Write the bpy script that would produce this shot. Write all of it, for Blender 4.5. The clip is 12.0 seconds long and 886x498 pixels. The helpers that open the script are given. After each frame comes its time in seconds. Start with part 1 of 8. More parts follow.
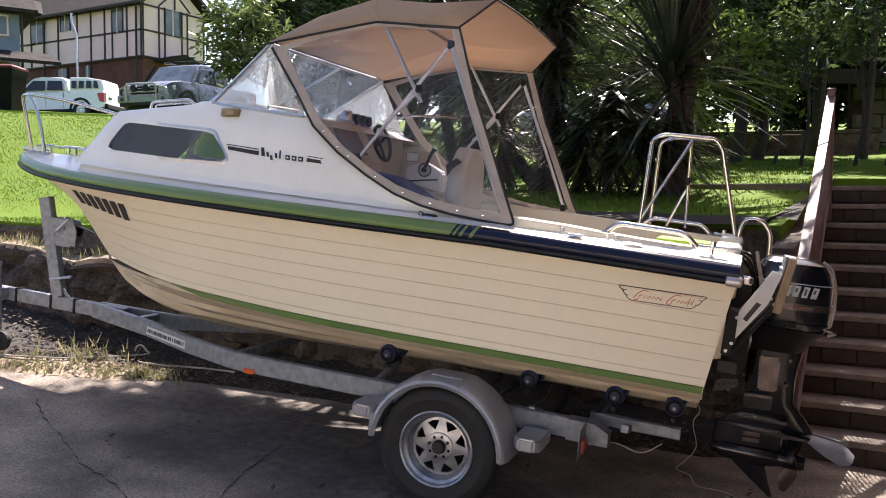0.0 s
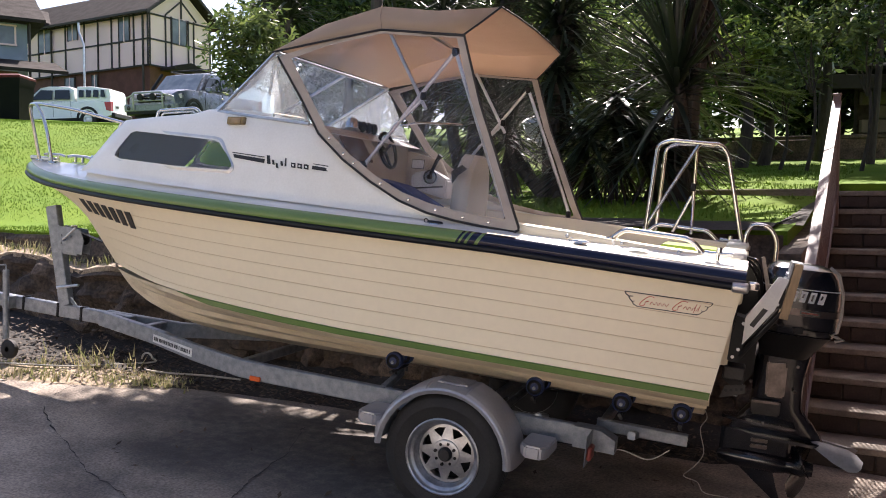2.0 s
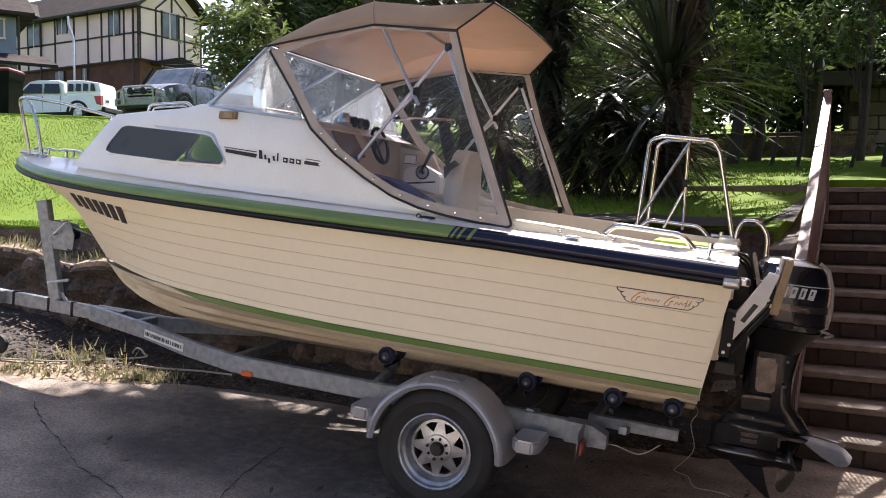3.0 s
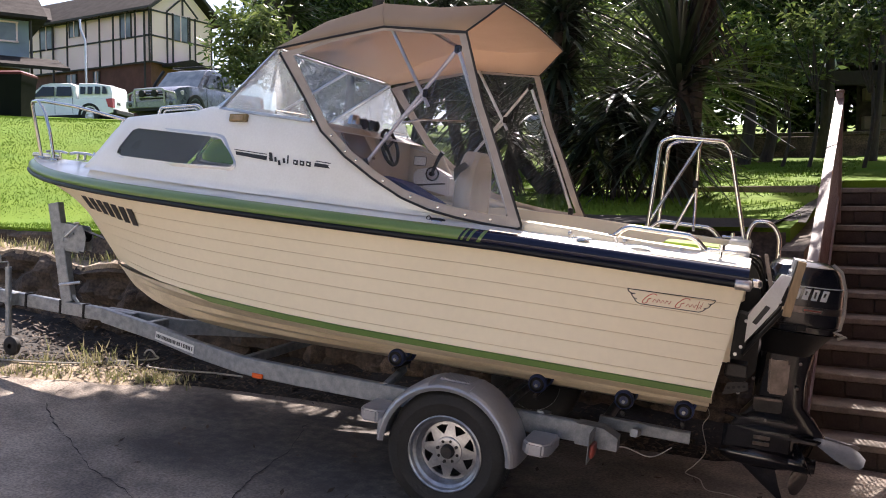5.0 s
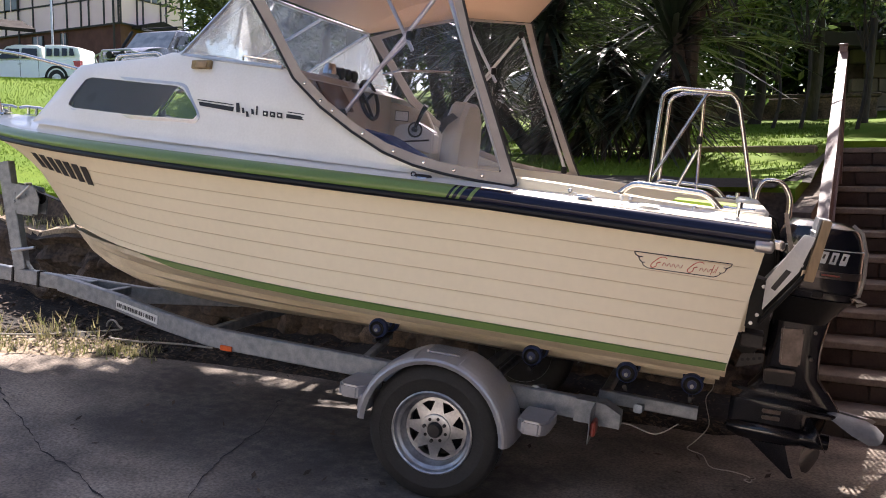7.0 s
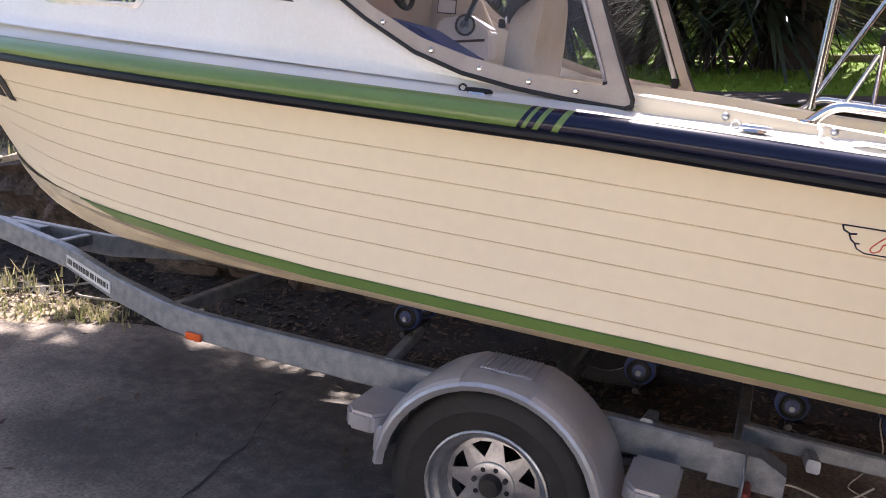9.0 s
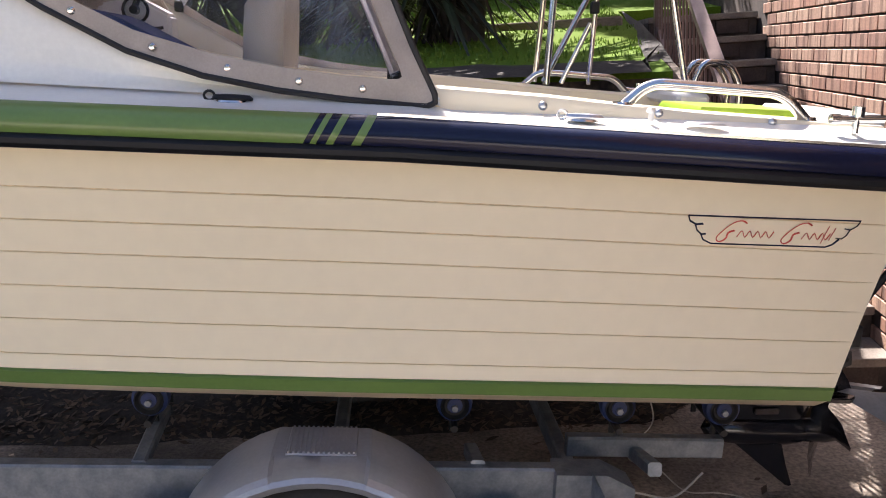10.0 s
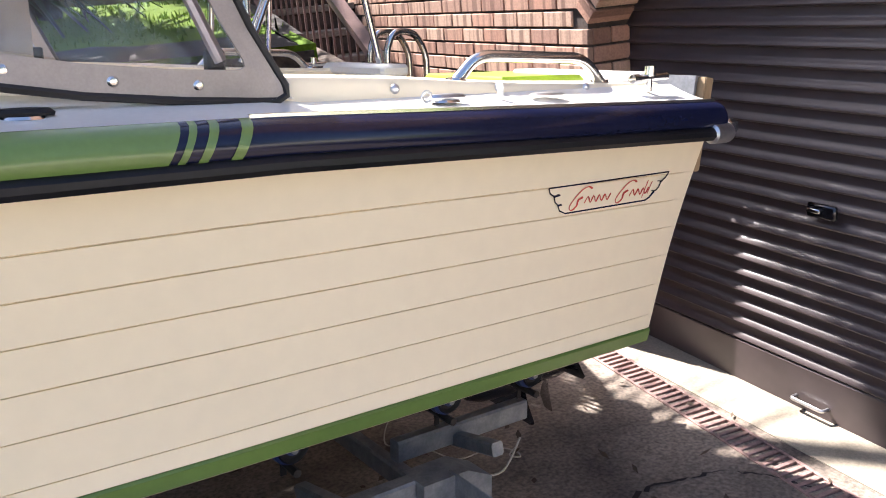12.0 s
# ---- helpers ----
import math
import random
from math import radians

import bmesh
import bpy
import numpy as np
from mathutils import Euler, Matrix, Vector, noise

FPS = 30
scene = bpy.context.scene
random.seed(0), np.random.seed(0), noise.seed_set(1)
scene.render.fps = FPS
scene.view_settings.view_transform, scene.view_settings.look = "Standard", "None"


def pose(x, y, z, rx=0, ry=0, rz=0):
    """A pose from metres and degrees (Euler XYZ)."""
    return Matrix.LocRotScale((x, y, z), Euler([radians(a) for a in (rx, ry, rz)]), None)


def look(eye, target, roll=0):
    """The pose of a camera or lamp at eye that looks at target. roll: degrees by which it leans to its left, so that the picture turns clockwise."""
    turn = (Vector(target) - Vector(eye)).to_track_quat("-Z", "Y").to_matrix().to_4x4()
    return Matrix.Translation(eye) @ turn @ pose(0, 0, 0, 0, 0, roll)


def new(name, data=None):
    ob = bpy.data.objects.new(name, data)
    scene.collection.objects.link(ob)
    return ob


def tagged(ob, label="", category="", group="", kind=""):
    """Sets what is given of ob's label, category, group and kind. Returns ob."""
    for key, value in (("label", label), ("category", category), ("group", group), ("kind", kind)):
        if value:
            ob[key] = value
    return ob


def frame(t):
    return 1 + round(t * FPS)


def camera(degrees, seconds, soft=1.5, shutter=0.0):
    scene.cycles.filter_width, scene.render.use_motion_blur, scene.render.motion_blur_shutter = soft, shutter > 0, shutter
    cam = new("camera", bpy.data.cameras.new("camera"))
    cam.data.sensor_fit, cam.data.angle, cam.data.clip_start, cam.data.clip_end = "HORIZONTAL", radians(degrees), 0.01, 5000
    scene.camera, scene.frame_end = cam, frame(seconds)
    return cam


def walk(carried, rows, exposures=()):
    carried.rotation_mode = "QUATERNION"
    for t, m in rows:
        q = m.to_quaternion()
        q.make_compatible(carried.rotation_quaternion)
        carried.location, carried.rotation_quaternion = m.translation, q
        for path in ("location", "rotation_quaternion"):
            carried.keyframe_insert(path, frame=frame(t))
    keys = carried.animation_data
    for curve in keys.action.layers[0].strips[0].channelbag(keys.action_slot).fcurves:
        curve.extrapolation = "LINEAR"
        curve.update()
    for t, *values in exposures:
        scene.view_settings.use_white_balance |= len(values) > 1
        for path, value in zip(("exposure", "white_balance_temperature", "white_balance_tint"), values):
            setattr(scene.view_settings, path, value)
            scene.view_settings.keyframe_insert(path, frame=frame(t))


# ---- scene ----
cam = camera(55.68, 12.0, soft=1.0)
PATH = [
    (0, (-0.0075, 0.0085, 1.6167), (-1.0011, 1.7405, 1.5030), 0.295),
    (0.5, (-0.0064, 0.0078, 1.6236), (-0.9961, 1.7425, 1.5178), 0.049),
    (1, (-0.0034, 0.0067, 1.6242), (-0.9933, 1.7417, 1.5234), -0.040),
    (1.5, (-0.0041, 0.0089, 1.6210), (-1.0007, 1.7401, 1.5212), -0.012),
    (2, (-0.0041, 0.0095, 1.6169), (-1.0109, 1.7349, 1.5196), 0.052),
    (2.5, (-0.0067, 0.0065, 1.6218), (-1.0057, 1.7362, 1.5207), 0.176),
    (3, (-0.0066, 0.0035, 1.6176), (-0.9953, 1.7387, 1.5090), 0.175),
    (5, (-0.0088, 0.0090, 1.6202), (-1.0186, 1.7321, 1.5148), 0.040),
    (5.5, (-0.0119, 0.0081, 1.6220), (-1.0254, 1.7294, 1.5224), 0.155),
    (6, (-0.0166, 0.0071, 1.6154), (-1.0325, 1.7275, 1.5251), 0.184),
    (6.5, (-0.1029, 0.0903, 1.5942), (-1.1014, 1.8192, 1.4770), 0.142),
    (6.7, (-0.1715, 0.1783, 1.5799), (-1.1382, 1.9234, 1.4377), 0.071),
    (8.5, (-0.6820, 1.3293, 1.5208), (-1.6845, 3.0225, 1.1627), 0.829),
    (9, (-1.0304, 1.6255, 1.5541), (-2.0683, 3.2920, 1.1729), 0.417),
    (9.5, (-1.3754, 1.9283, 1.5916), (-2.1660, 3.7240, 1.2038), -0.832),
    (10, (-1.6098, 2.0114, 1.6099), (-1.8516, 3.9443, 1.1568), -3.487),
    (10.5, (-1.7738, 2.0456, 1.6279), (-1.6217, 3.9706, 1.1071), -5.114),
    (11, (-1.9279, 2.1919, 1.6250), (-1.5075, 4.0663, 1.0685), -5.924),
    (11.5, (-2.0689, 2.3264, 1.6533), (-1.4135, 4.1230, 1.0681), -5.501),
    (12, (-2.2820, 2.4013, 1.6701), (-1.4712, 4.1292, 1.0726), -5.334),
]
walk(cam, [(t, look(eye, target, roll)) for t, eye, target, roll in PATH],
     [(0.0, 1.80, 6650, 20), (6.5, 1.80, 6650, 20), (8.5, 2.0, 6550, 21), (9.0, 2.28, 6500, 21), (9.5, 2.32, 6500, 20), (10.0, 2.03, 6450, 19), (10.5, 2.03, 6450, 18), (11.5, 2.26, 6300, 17), (12.0, 2.40, 6300, 17)])

# ---- light ----
SUN_TO = Vector((-0.27, 0.82, 1.0)).normalized()
sky_world = bpy.data.worlds.new("world")
scene.world = sky_world
sky_world.use_nodes = True
wt = sky_world.node_tree
sky = wt.nodes.new("ShaderNodeTexSky")
sky.sky_type = "NISHITA"
sky.sun_disc = False
sky.sun_elevation = math.asin(SUN_TO.z)
sky.sun_rotation = math.atan2(SUN_TO.x, SUN_TO.y)
sky.dust_density = 1.5
wt.links.new(sky.outputs[0], wt.nodes["Background"].inputs[0])
wt.nodes["Background"].inputs[1].default_value = 0.075
sun_data = bpy.data.lights.new("sun", "SUN")
sun_data.energy, sun_data.angle, sun_data.color = 4.4, radians(0.53), (1.0, 0.95, 0.87)
sun = new("sun", sun_data)
sun.matrix_world = look(SUN_TO * 60, (0, 0, 0))


# ---- materials ----
def mat(name, col, col2=None, rough=0.5, metal=0.0, scale=6.0, bump=0.0, bscale=80.0, coat=0.0, fine=0.15, vary=0.0, spec=0.5, stretch=(1, 1, 1)):
    """A surface with large stains between two colours, fine grain, uneven roughness and relief."""
    m = bpy.data.materials.new(name)
    m.use_nodes = True
    nt = m.node_tree
    n, l = nt.nodes, nt.links
    b = n["Principled BSDF"]
    col2 = col2 or tuple(c * 0.82 for c in col)
    tc = n.new("ShaderNodeTexCoord")
    mp = n.new("ShaderNodeMapping")
    mp.inputs["Scale"].default_value = stretch
    l.new(tc.outputs["Object"], mp.inputs[0])
    n1, n2 = n.new("ShaderNodeTexNoise"), n.new("ShaderNodeTexNoise")
    n1.inputs["Scale"].default_value, n1.inputs["Detail"].default_value = scale, 5
    n2.inputs["Scale"].default_value, n2.inputs["Detail"].default_value = bscale, 4
    for k in (n1, n2):
        l.new(mp.outputs[0], k.inputs["Vector"])
    ramp = n.new("ShaderNodeMapRange")
    ramp.inputs[1].default_value, ramp.inputs[2].default_value = 0.35, 0.68
    l.new(n1.outputs[0], ramp.inputs[0])
    mx = n.new("ShaderNodeMix")
    mx.data_type = "RGBA"
    mx.inputs[6].default_value, mx.inputs[7].default_value = (*col, 1), (*col2, 1)
    l.new(ramp.outputs[0], mx.inputs[0])
    hs = n.new("ShaderNodeHueSaturation")
    mr = n.new("ShaderNodeMapRange")
    mr.inputs[3].default_value, mr.inputs[4].default_value = 1 - fine, 1 + fine
    mr.inputs[1].default_value, mr.inputs[2].default_value = 0.3, 0.7
    l.new(n2.outputs[0], mr.inputs[0])
    l.new(mx.outputs[2], hs.inputs["Color"])
    if vary:
        oi, mu, ma = n.new("ShaderNodeObjectInfo"), n.new("ShaderNodeMapRange"), n.new("ShaderNodeMath")
        mu.inputs[3].default_value, mu.inputs[4].default_value = 1 - vary, 1 + vary
        l.new(oi.outputs["Random"], mu.inputs[0])
        ma.operation = "MULTIPLY"
        l.new(mu.outputs[0], ma.inputs[0])
        l.new(mr.outputs[0], ma.inputs[1])
        l.new(ma.outputs[0], hs.inputs["Value"])
    else:
        l.new(mr.outputs[0], hs.inputs["Value"])
    l.new(hs.outputs[0], b.inputs["Base Color"])
    rr = n.new("ShaderNodeMapRange")
    rr.inputs[3].default_value, rr.inputs[4].default_value = max(0.03, rough * 0.8), min(1, rough * 1.2)
    l.new(n1.outputs[0], rr.inputs[0])
    l.new(rr.outputs[0], b.inputs["Roughness"])
    b.inputs["Metallic"].default_value = metal
    b.inputs["Coat Weight"].default_value = coat
    b.inputs["Coat Roughness"].default_value = 0.08
    b.inputs["Specular IOR Level"].default_value = spec
    if bump:
        bp = n.new("ShaderNodeBump")
        bp.inputs["Strength"].default_value, bp.inputs["Distance"].default_value = min(1, bump), 0.004
        l.new(n2.outputs[0], bp.inputs["Height"])
        l.new(bp.outputs[0], b.inputs["Normal"])
    return m


def clear(name, tint, ior=1.45, haze=0.05, rough=0.04, haze_col=(0.8, 0.78, 0.75), wrinkle=0.25):
    """A thin transparent sheet: it lets light through, mirrors at its surface and is faintly milky."""
    m = bpy.data.materials.new(name)
    m.use_nodes = True
    n, l = m.node_tree.nodes, m.node_tree.links
    n.remove(n["Principled BSDF"])
    tr, gl, di = n.new("ShaderNodeBsdfTransparent"), n.new("ShaderNodeBsdfGlossy"), n.new("ShaderNodeBsdfTranslucent")
    tr.inputs[0].default_value = (*tint, 1)
    gl.inputs["Roughness"].default_value = rough
    di.inputs[0].default_value = (*haze_col, 1)
    df, dm = n.new("ShaderNodeBsdfDiffuse"), n.new("ShaderNodeMixShader")
    df.inputs[0].default_value = (*haze_col, 1)
    l.new(di.outputs[0], dm.inputs[1])
    l.new(df.outputs[0], dm.inputs[2])
    f0 = ((ior - 1) / (ior + 1)) ** 2
    lw, pw, fr = n.new("ShaderNodeLayerWeight"), n.new("ShaderNodeMath"), n.new("ShaderNodeMath")
    lw.inputs[0].default_value = 0.5
    pw.operation, fr.operation = "POWER", "MULTIPLY_ADD"
    pw.inputs[1].default_value = 5
    fr.inputs[1].default_value, fr.inputs[2].default_value = 1 - f0, f0
    l.new(lw.outputs["Facing"], pw.inputs[0])
    l.new(pw.outputs[0], fr.inputs[0])
    nz, bp, tc = n.new("ShaderNodeTexNoise"), n.new("ShaderNodeBump"), n.new("ShaderNodeTexCoord")
    nz.inputs["Scale"].default_value = 5
    l.new(tc.outputs["Object"], nz.inputs["Vector"])
    bp.inputs["Strength"].default_value, bp.inputs["Distance"].default_value = wrinkle, 0.03
    l.new(nz.outputs[0], bp.inputs["Height"])
    l.new(bp.outputs[0], gl.inputs["Normal"])
    a, c = n.new("ShaderNodeMixShader"), n.new("ShaderNodeMixShader")
    a.inputs[0].default_value = haze
    l.new(tr.outputs[0], a.inputs[1])
    l.new(dm.outputs[0], a.inputs[2])
    l.new(fr.outputs[0], c.inputs[0])
    l.new(a.outputs[0], c.inputs[1])
    l.new(gl.outputs[0], c.inputs[2])
    l.new(c.outputs[0], n["Material Output"].inputs[0])
    return m


M = dict(
    cream=mat("cream_gelcoat", (0.81, 0.715, 0.53), (0.795, 0.70, 0.515), 0.5, scale=1.4, coat=0.0, fine=0.02, bscale=25),
    groove=mat("tan_groove", (0.72, 0.57, 0.37), rough=0.6, fine=0.2),
    hull_bottom=mat("bottom_gelcoat", (0.72, 0.62, 0.45), (0.50, 0.41, 0.28), 0.4, scale=5, coat=0.1, fine=0.1, stretch=(0.4, 2, 2)),
    white=mat("white_gelcoat", (0.80, 0.785, 0.74), (0.74, 0.72, 0.66), 0.3, scale=3, coat=0.3, fine=0.03),
    green=mat("green_paint", (0.118, 0.195, 0.045), (0.098, 0.170, 0.038), 0.34, scale=3, coat=0.25, fine=0.05),
    lime=mat("lime_paint", (0.32, 0.50, 0.05), rough=0.35, coat=0.2, fine=0.05),
    navy=mat("navy_gelcoat", (0.006, 0.008, 0.028), (0.009, 0.011, 0.032), 0.16, scale=4, coat=0.03, fine=0.1, spec=0.3),
    black_rubber=mat("black_rubber", (0.005, 0.006, 0.008), (0.009, 0.009, 0.012), 0.42, scale=9, bump=0.1, fine=0.15, spec=0.22),
    rubber=mat("tyre_rubber", (0.011, 0.0105, 0.0105), (0.024, 0.022, 0.021), 0.75, scale=12, bump=0.4, fine=0.2),
    blue_rubber=mat("blue_polyurethane", (0.014, 0.030, 0.12), (0.009, 0.018, 0.06), 0.5, scale=15, fine=0.15),
    black=mat("black_plastic", (0.010, 0.010, 0.011), rough=0.5, fine=0.2, spec=0.25),
    gloss_black=mat("gloss_black_paint", (0.008, 0.008, 0.012), (0.014, 0.014, 0.018), 0.22, scale=6, coat=0.5, fine=0.15),
    leg_grey=mat("worn_dark_paint", (0.018, 0.017, 0.017), (0.045, 0.040, 0.038), 0.5, scale=9, bump=0.1, fine=0.2, spec=0.3),
    chrome=mat("stainless_steel", (0.66, 0.65, 0.63), (0.55, 0.54, 0.52), 0.17, 1.0, scale=20, fine=0.06),
    alloy=mat("brushed_aluminium", (0.62, 0.62, 0.63), (0.5, 0.5, 0.51), 0.36, 1.0, scale=12, fine=0.08),
    gal=mat("galvanised_steel", (0.29, 0.305, 0.325), (0.19, 0.205, 0.225), 0.5, 0.55, scale=22, bump=0.12, bscale=120, fine=0.1),
    fender=mat("silver_painted_steel", (0.42, 0.415, 0.43), (0.34, 0.335, 0.35), 0.34, 0.45, scale=6, fine=0.05, coat=0.15),
    rim=mat("galvanised_rim", (0.46, 0.46, 0.47), (0.31, 0.31, 0.32), 0.36, 0.85, scale=18, fine=0.1),
    mauve=mat("mauve_vinyl_border", (0.38, 0.325, 0.285), (0.30, 0.255, 0.225), 0.38, scale=9, bump=0.1, bscale=200, fine=0.06),
    piping=mat("black_piping", (0.012, 0.011, 0.011), rough=0.6),
    vinyl=mat("cream_vinyl", (0.50, 0.44, 0.34), (0.42, 0.365, 0.28), 0.5, scale=8, fine=0.05),
    blue_carpet=mat("blue_marine_carpet", (0.05, 0.07, 0.19), (0.035, 0.05, 0.14), 0.95, scale=10, bump=0.6, bscale=300, fine=0.3),
    dark_wood=mat("dark_wood", (0.10, 0.05, 0.03), rough=0.5, scale=14),
    ply=mat("weathered_timber", (0.36, 0.25, 0.14), (0.26, 0.18, 0.10), 0.7, scale=10, bump=0.3, fine=0.2, stretch=(1, 1, 0.2)),
    red=mat("red_enamel", (0.55, 0.05, 0.03), rough=0.4),
    rust=mat("faded_red_lens", (0.30, 0.05, 0.035), (0.2, 0.04, 0.03), 0.4),
    orange=mat("orange_reflector", (0.75, 0.12, 0.02), rough=0.25, fine=0.1),
    label=mat("white_label", (0.72, 0.72, 0.70), rough=0.5, fine=0.05),
    ink=mat("black_ink", (0.012, 0.012, 0.014), rough=0.5),
    brass=mat("tarnished_brass", (0.35, 0.25, 0.11), (0.16, 0.11, 0.06), 0.5, 0.5, scale=40, fine=0.2),
    tint=clear("dark_tinted_glass", (0.975, 0.98, 0.98), 1.45, 0.02, 0.02, (0.05, 0.05, 0.06), 0.02),
    # side panes: strong pale haze stands in for glare on the glass
    glass=clear("windscreen_glass", (0.93, 0.96, 0.97), 1.7, 0.26, 0.03, (0.86, 0.90, 0.94), 0.03),
    front_glass=clear("front_windscreen_glass", (0.80, 0.86, 0.90), 1.6, 0.035, 0.03, (0.80, 0.86, 0.92), 0.03),
    # far panel: same clear vinyl with its reflections turned down
    vinyl_far=clear("old_clear_vinyl", (0.86, 0.86, 0.88), 1.22, 0.004, 0.03, (0.6, 0.6, 0.62), 0.05),
    # near panel: blue haze colour stands in for reflected sky
    vinyl_clear=clear("clear_vinyl", (0.90, 0.90, 0.93), 1.38, 0.022, 0.03, (0.56, 0.60, 0.86), 0.14),
    apron=mat("pale_concrete", (0.37, 0.32, 0.245), (0.25, 0.215, 0.165), 0.85, scale=3, bump=0.3, bscale=90, fine=0.15),
    # worn concrete, its colour lifted for the sun on the treads
    tread=mat("worn_concrete_tread", (0.24, 0.205, 0.17), (0.13, 0.11, 0.09), 0.85, scale=5, bump=0.4, bscale=80, fine=0.2),
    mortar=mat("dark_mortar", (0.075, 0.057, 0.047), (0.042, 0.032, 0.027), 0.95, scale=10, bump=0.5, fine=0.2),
    # riser brick, its colour lowered for the shade on the step fronts
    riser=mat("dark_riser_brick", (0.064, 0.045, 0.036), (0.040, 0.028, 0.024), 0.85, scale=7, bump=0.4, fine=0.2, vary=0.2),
    door=mat("brown_roller_door", (0.074, 0.056, 0.057), (0.058, 0.044, 0.045), 0.34, scale=3, fine=0.08, bump=0.05, bscale=14),
    grate=mat("rusty_pink_grate", (0.34, 0.22, 0.20), (0.22, 0.14, 0.12), 0.6, 0.2, scale=30, fine=0.2),
    pit=mat("drain_pit", (0.03, 0.022, 0.02), rough=0.9),
    rail=mat("brown_rail_paint", (0.17, 0.105, 0.095), (0.13, 0.08, 0.07), 0.42, scale=8, fine=0.1),
    stone=mat("rough_stone", (0.130, 0.094, 0.068), (0.030, 0.023, 0.019), 0.95, scale=4.5, bump=1.0, bscale=38, fine=0.5, vary=0.2),
    # dark soil, its colour lowered further for the shade under the boat
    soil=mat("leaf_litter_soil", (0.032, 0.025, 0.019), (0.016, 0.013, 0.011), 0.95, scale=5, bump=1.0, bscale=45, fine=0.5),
    lawn=mat("lawn_turf", (0.088, 0.160, 0.012), (0.112, 0.176, 0.018), 0.9, scale=1.5, bump=0.5, bscale=60, fine=0.2, spec=0.1),
    sleeper=mat("grey_sleeper", (0.22, 0.17, 0.13), (0.13, 0.10, 0.08), 0.85, scale=6, bump=0.5, fine=0.25, stretch=(0.3, 1, 1)),
    bark=mat("grey_bark", (0.065, 0.052, 0.042), (0.032, 0.026, 0.022), 0.95, scale=6, bump=1.0, bscale=35, fine=0.3, stretch=(1, 1, 0.3)),
    rope=mat("white_rope", (0.46, 0.42, 0.36), rough=0.9, bump=0.5, bscale=300, fine=0.2),
)



def brick_mat(name, tones):
    """Fired bricks: each its own tone, with dark kiln streaks across the face."""
    m = mat(name, (0.5, 0.3, 0.2), rough=0.82, scale=9, bump=0.5, bscale=110, fine=0.16)
    n, l = m.node_tree.nodes, m.node_tree.links
    b = n["Principled BSDF"]
    oi, cr, tc, sx, ad, wn, mr, mx = (n.new(k) for k in ("ShaderNodeObjectInfo", "ShaderNodeValToRGB", "ShaderNodeTexCoord", "ShaderNodeSeparateXYZ", "ShaderNodeMath", "ShaderNodeTexNoise", "ShaderNodeMapRange", "ShaderNodeMix"))
    cr.color_ramp.interpolation = "LINEAR"
    for k, c in enumerate(tones):
        e = cr.color_ramp.elements[k] if k < 2 else cr.color_ramp.elements.new(0.5)
        e.position, e.color = k / (len(tones) - 1), (*c, 1)
    l.new(oi.outputs["Random"], cr.inputs[0])
    l.new(tc.outputs["Object"], sx.inputs[0])
    ad.operation = "MULTIPLY_ADD"
    ad.inputs[1].default_value = 190
    l.new(oi.outputs["Random"], ad.inputs[0])
    sc = n.new("ShaderNodeMath")
    sc.operation = "MULTIPLY"
    sc.inputs[1].default_value = 15
    l.new(sx.outputs["Y"], sc.inputs[0])
    l.new(sc.outputs[0], ad.inputs[2])
    wn.noise_dimensions = "1D"
    wn.inputs["Scale"].default_value = 1.0
    l.new(ad.outputs[0], wn.inputs["W"])
    mr.inputs[1].default_value, mr.inputs[2].default_value, mr.inputs[3].default_value, mr.inputs[4].default_value = 0.49, 0.63, 0.0, 0.75
    l.new(wn.outputs[0], mr.inputs[0])
    mx.data_type = "RGBA"
    mx.inputs[7].default_value = (0.16, 0.085, 0.06, 1)
    l.new(mr.outputs[0], mx.inputs[0])
    l.new(cr.outputs[0], mx.inputs[6])
    hs = b.inputs["Base Color"].links[0].from_node
    l.new(mx.outputs[2], hs.inputs["Color"])
    return m


M["cream"].node_tree.nodes["Noise Texture"].inputs["Detail"].default_value = 0.5
M["brick"] = brick_mat("salmon_brick", ((0.52, 0.30, 0.21), (0.38, 0.20, 0.135), (0.56, 0.38, 0.27), (0.46, 0.26, 0.18), (0.54, 0.36, 0.25), (0.33, 0.18, 0.13)))


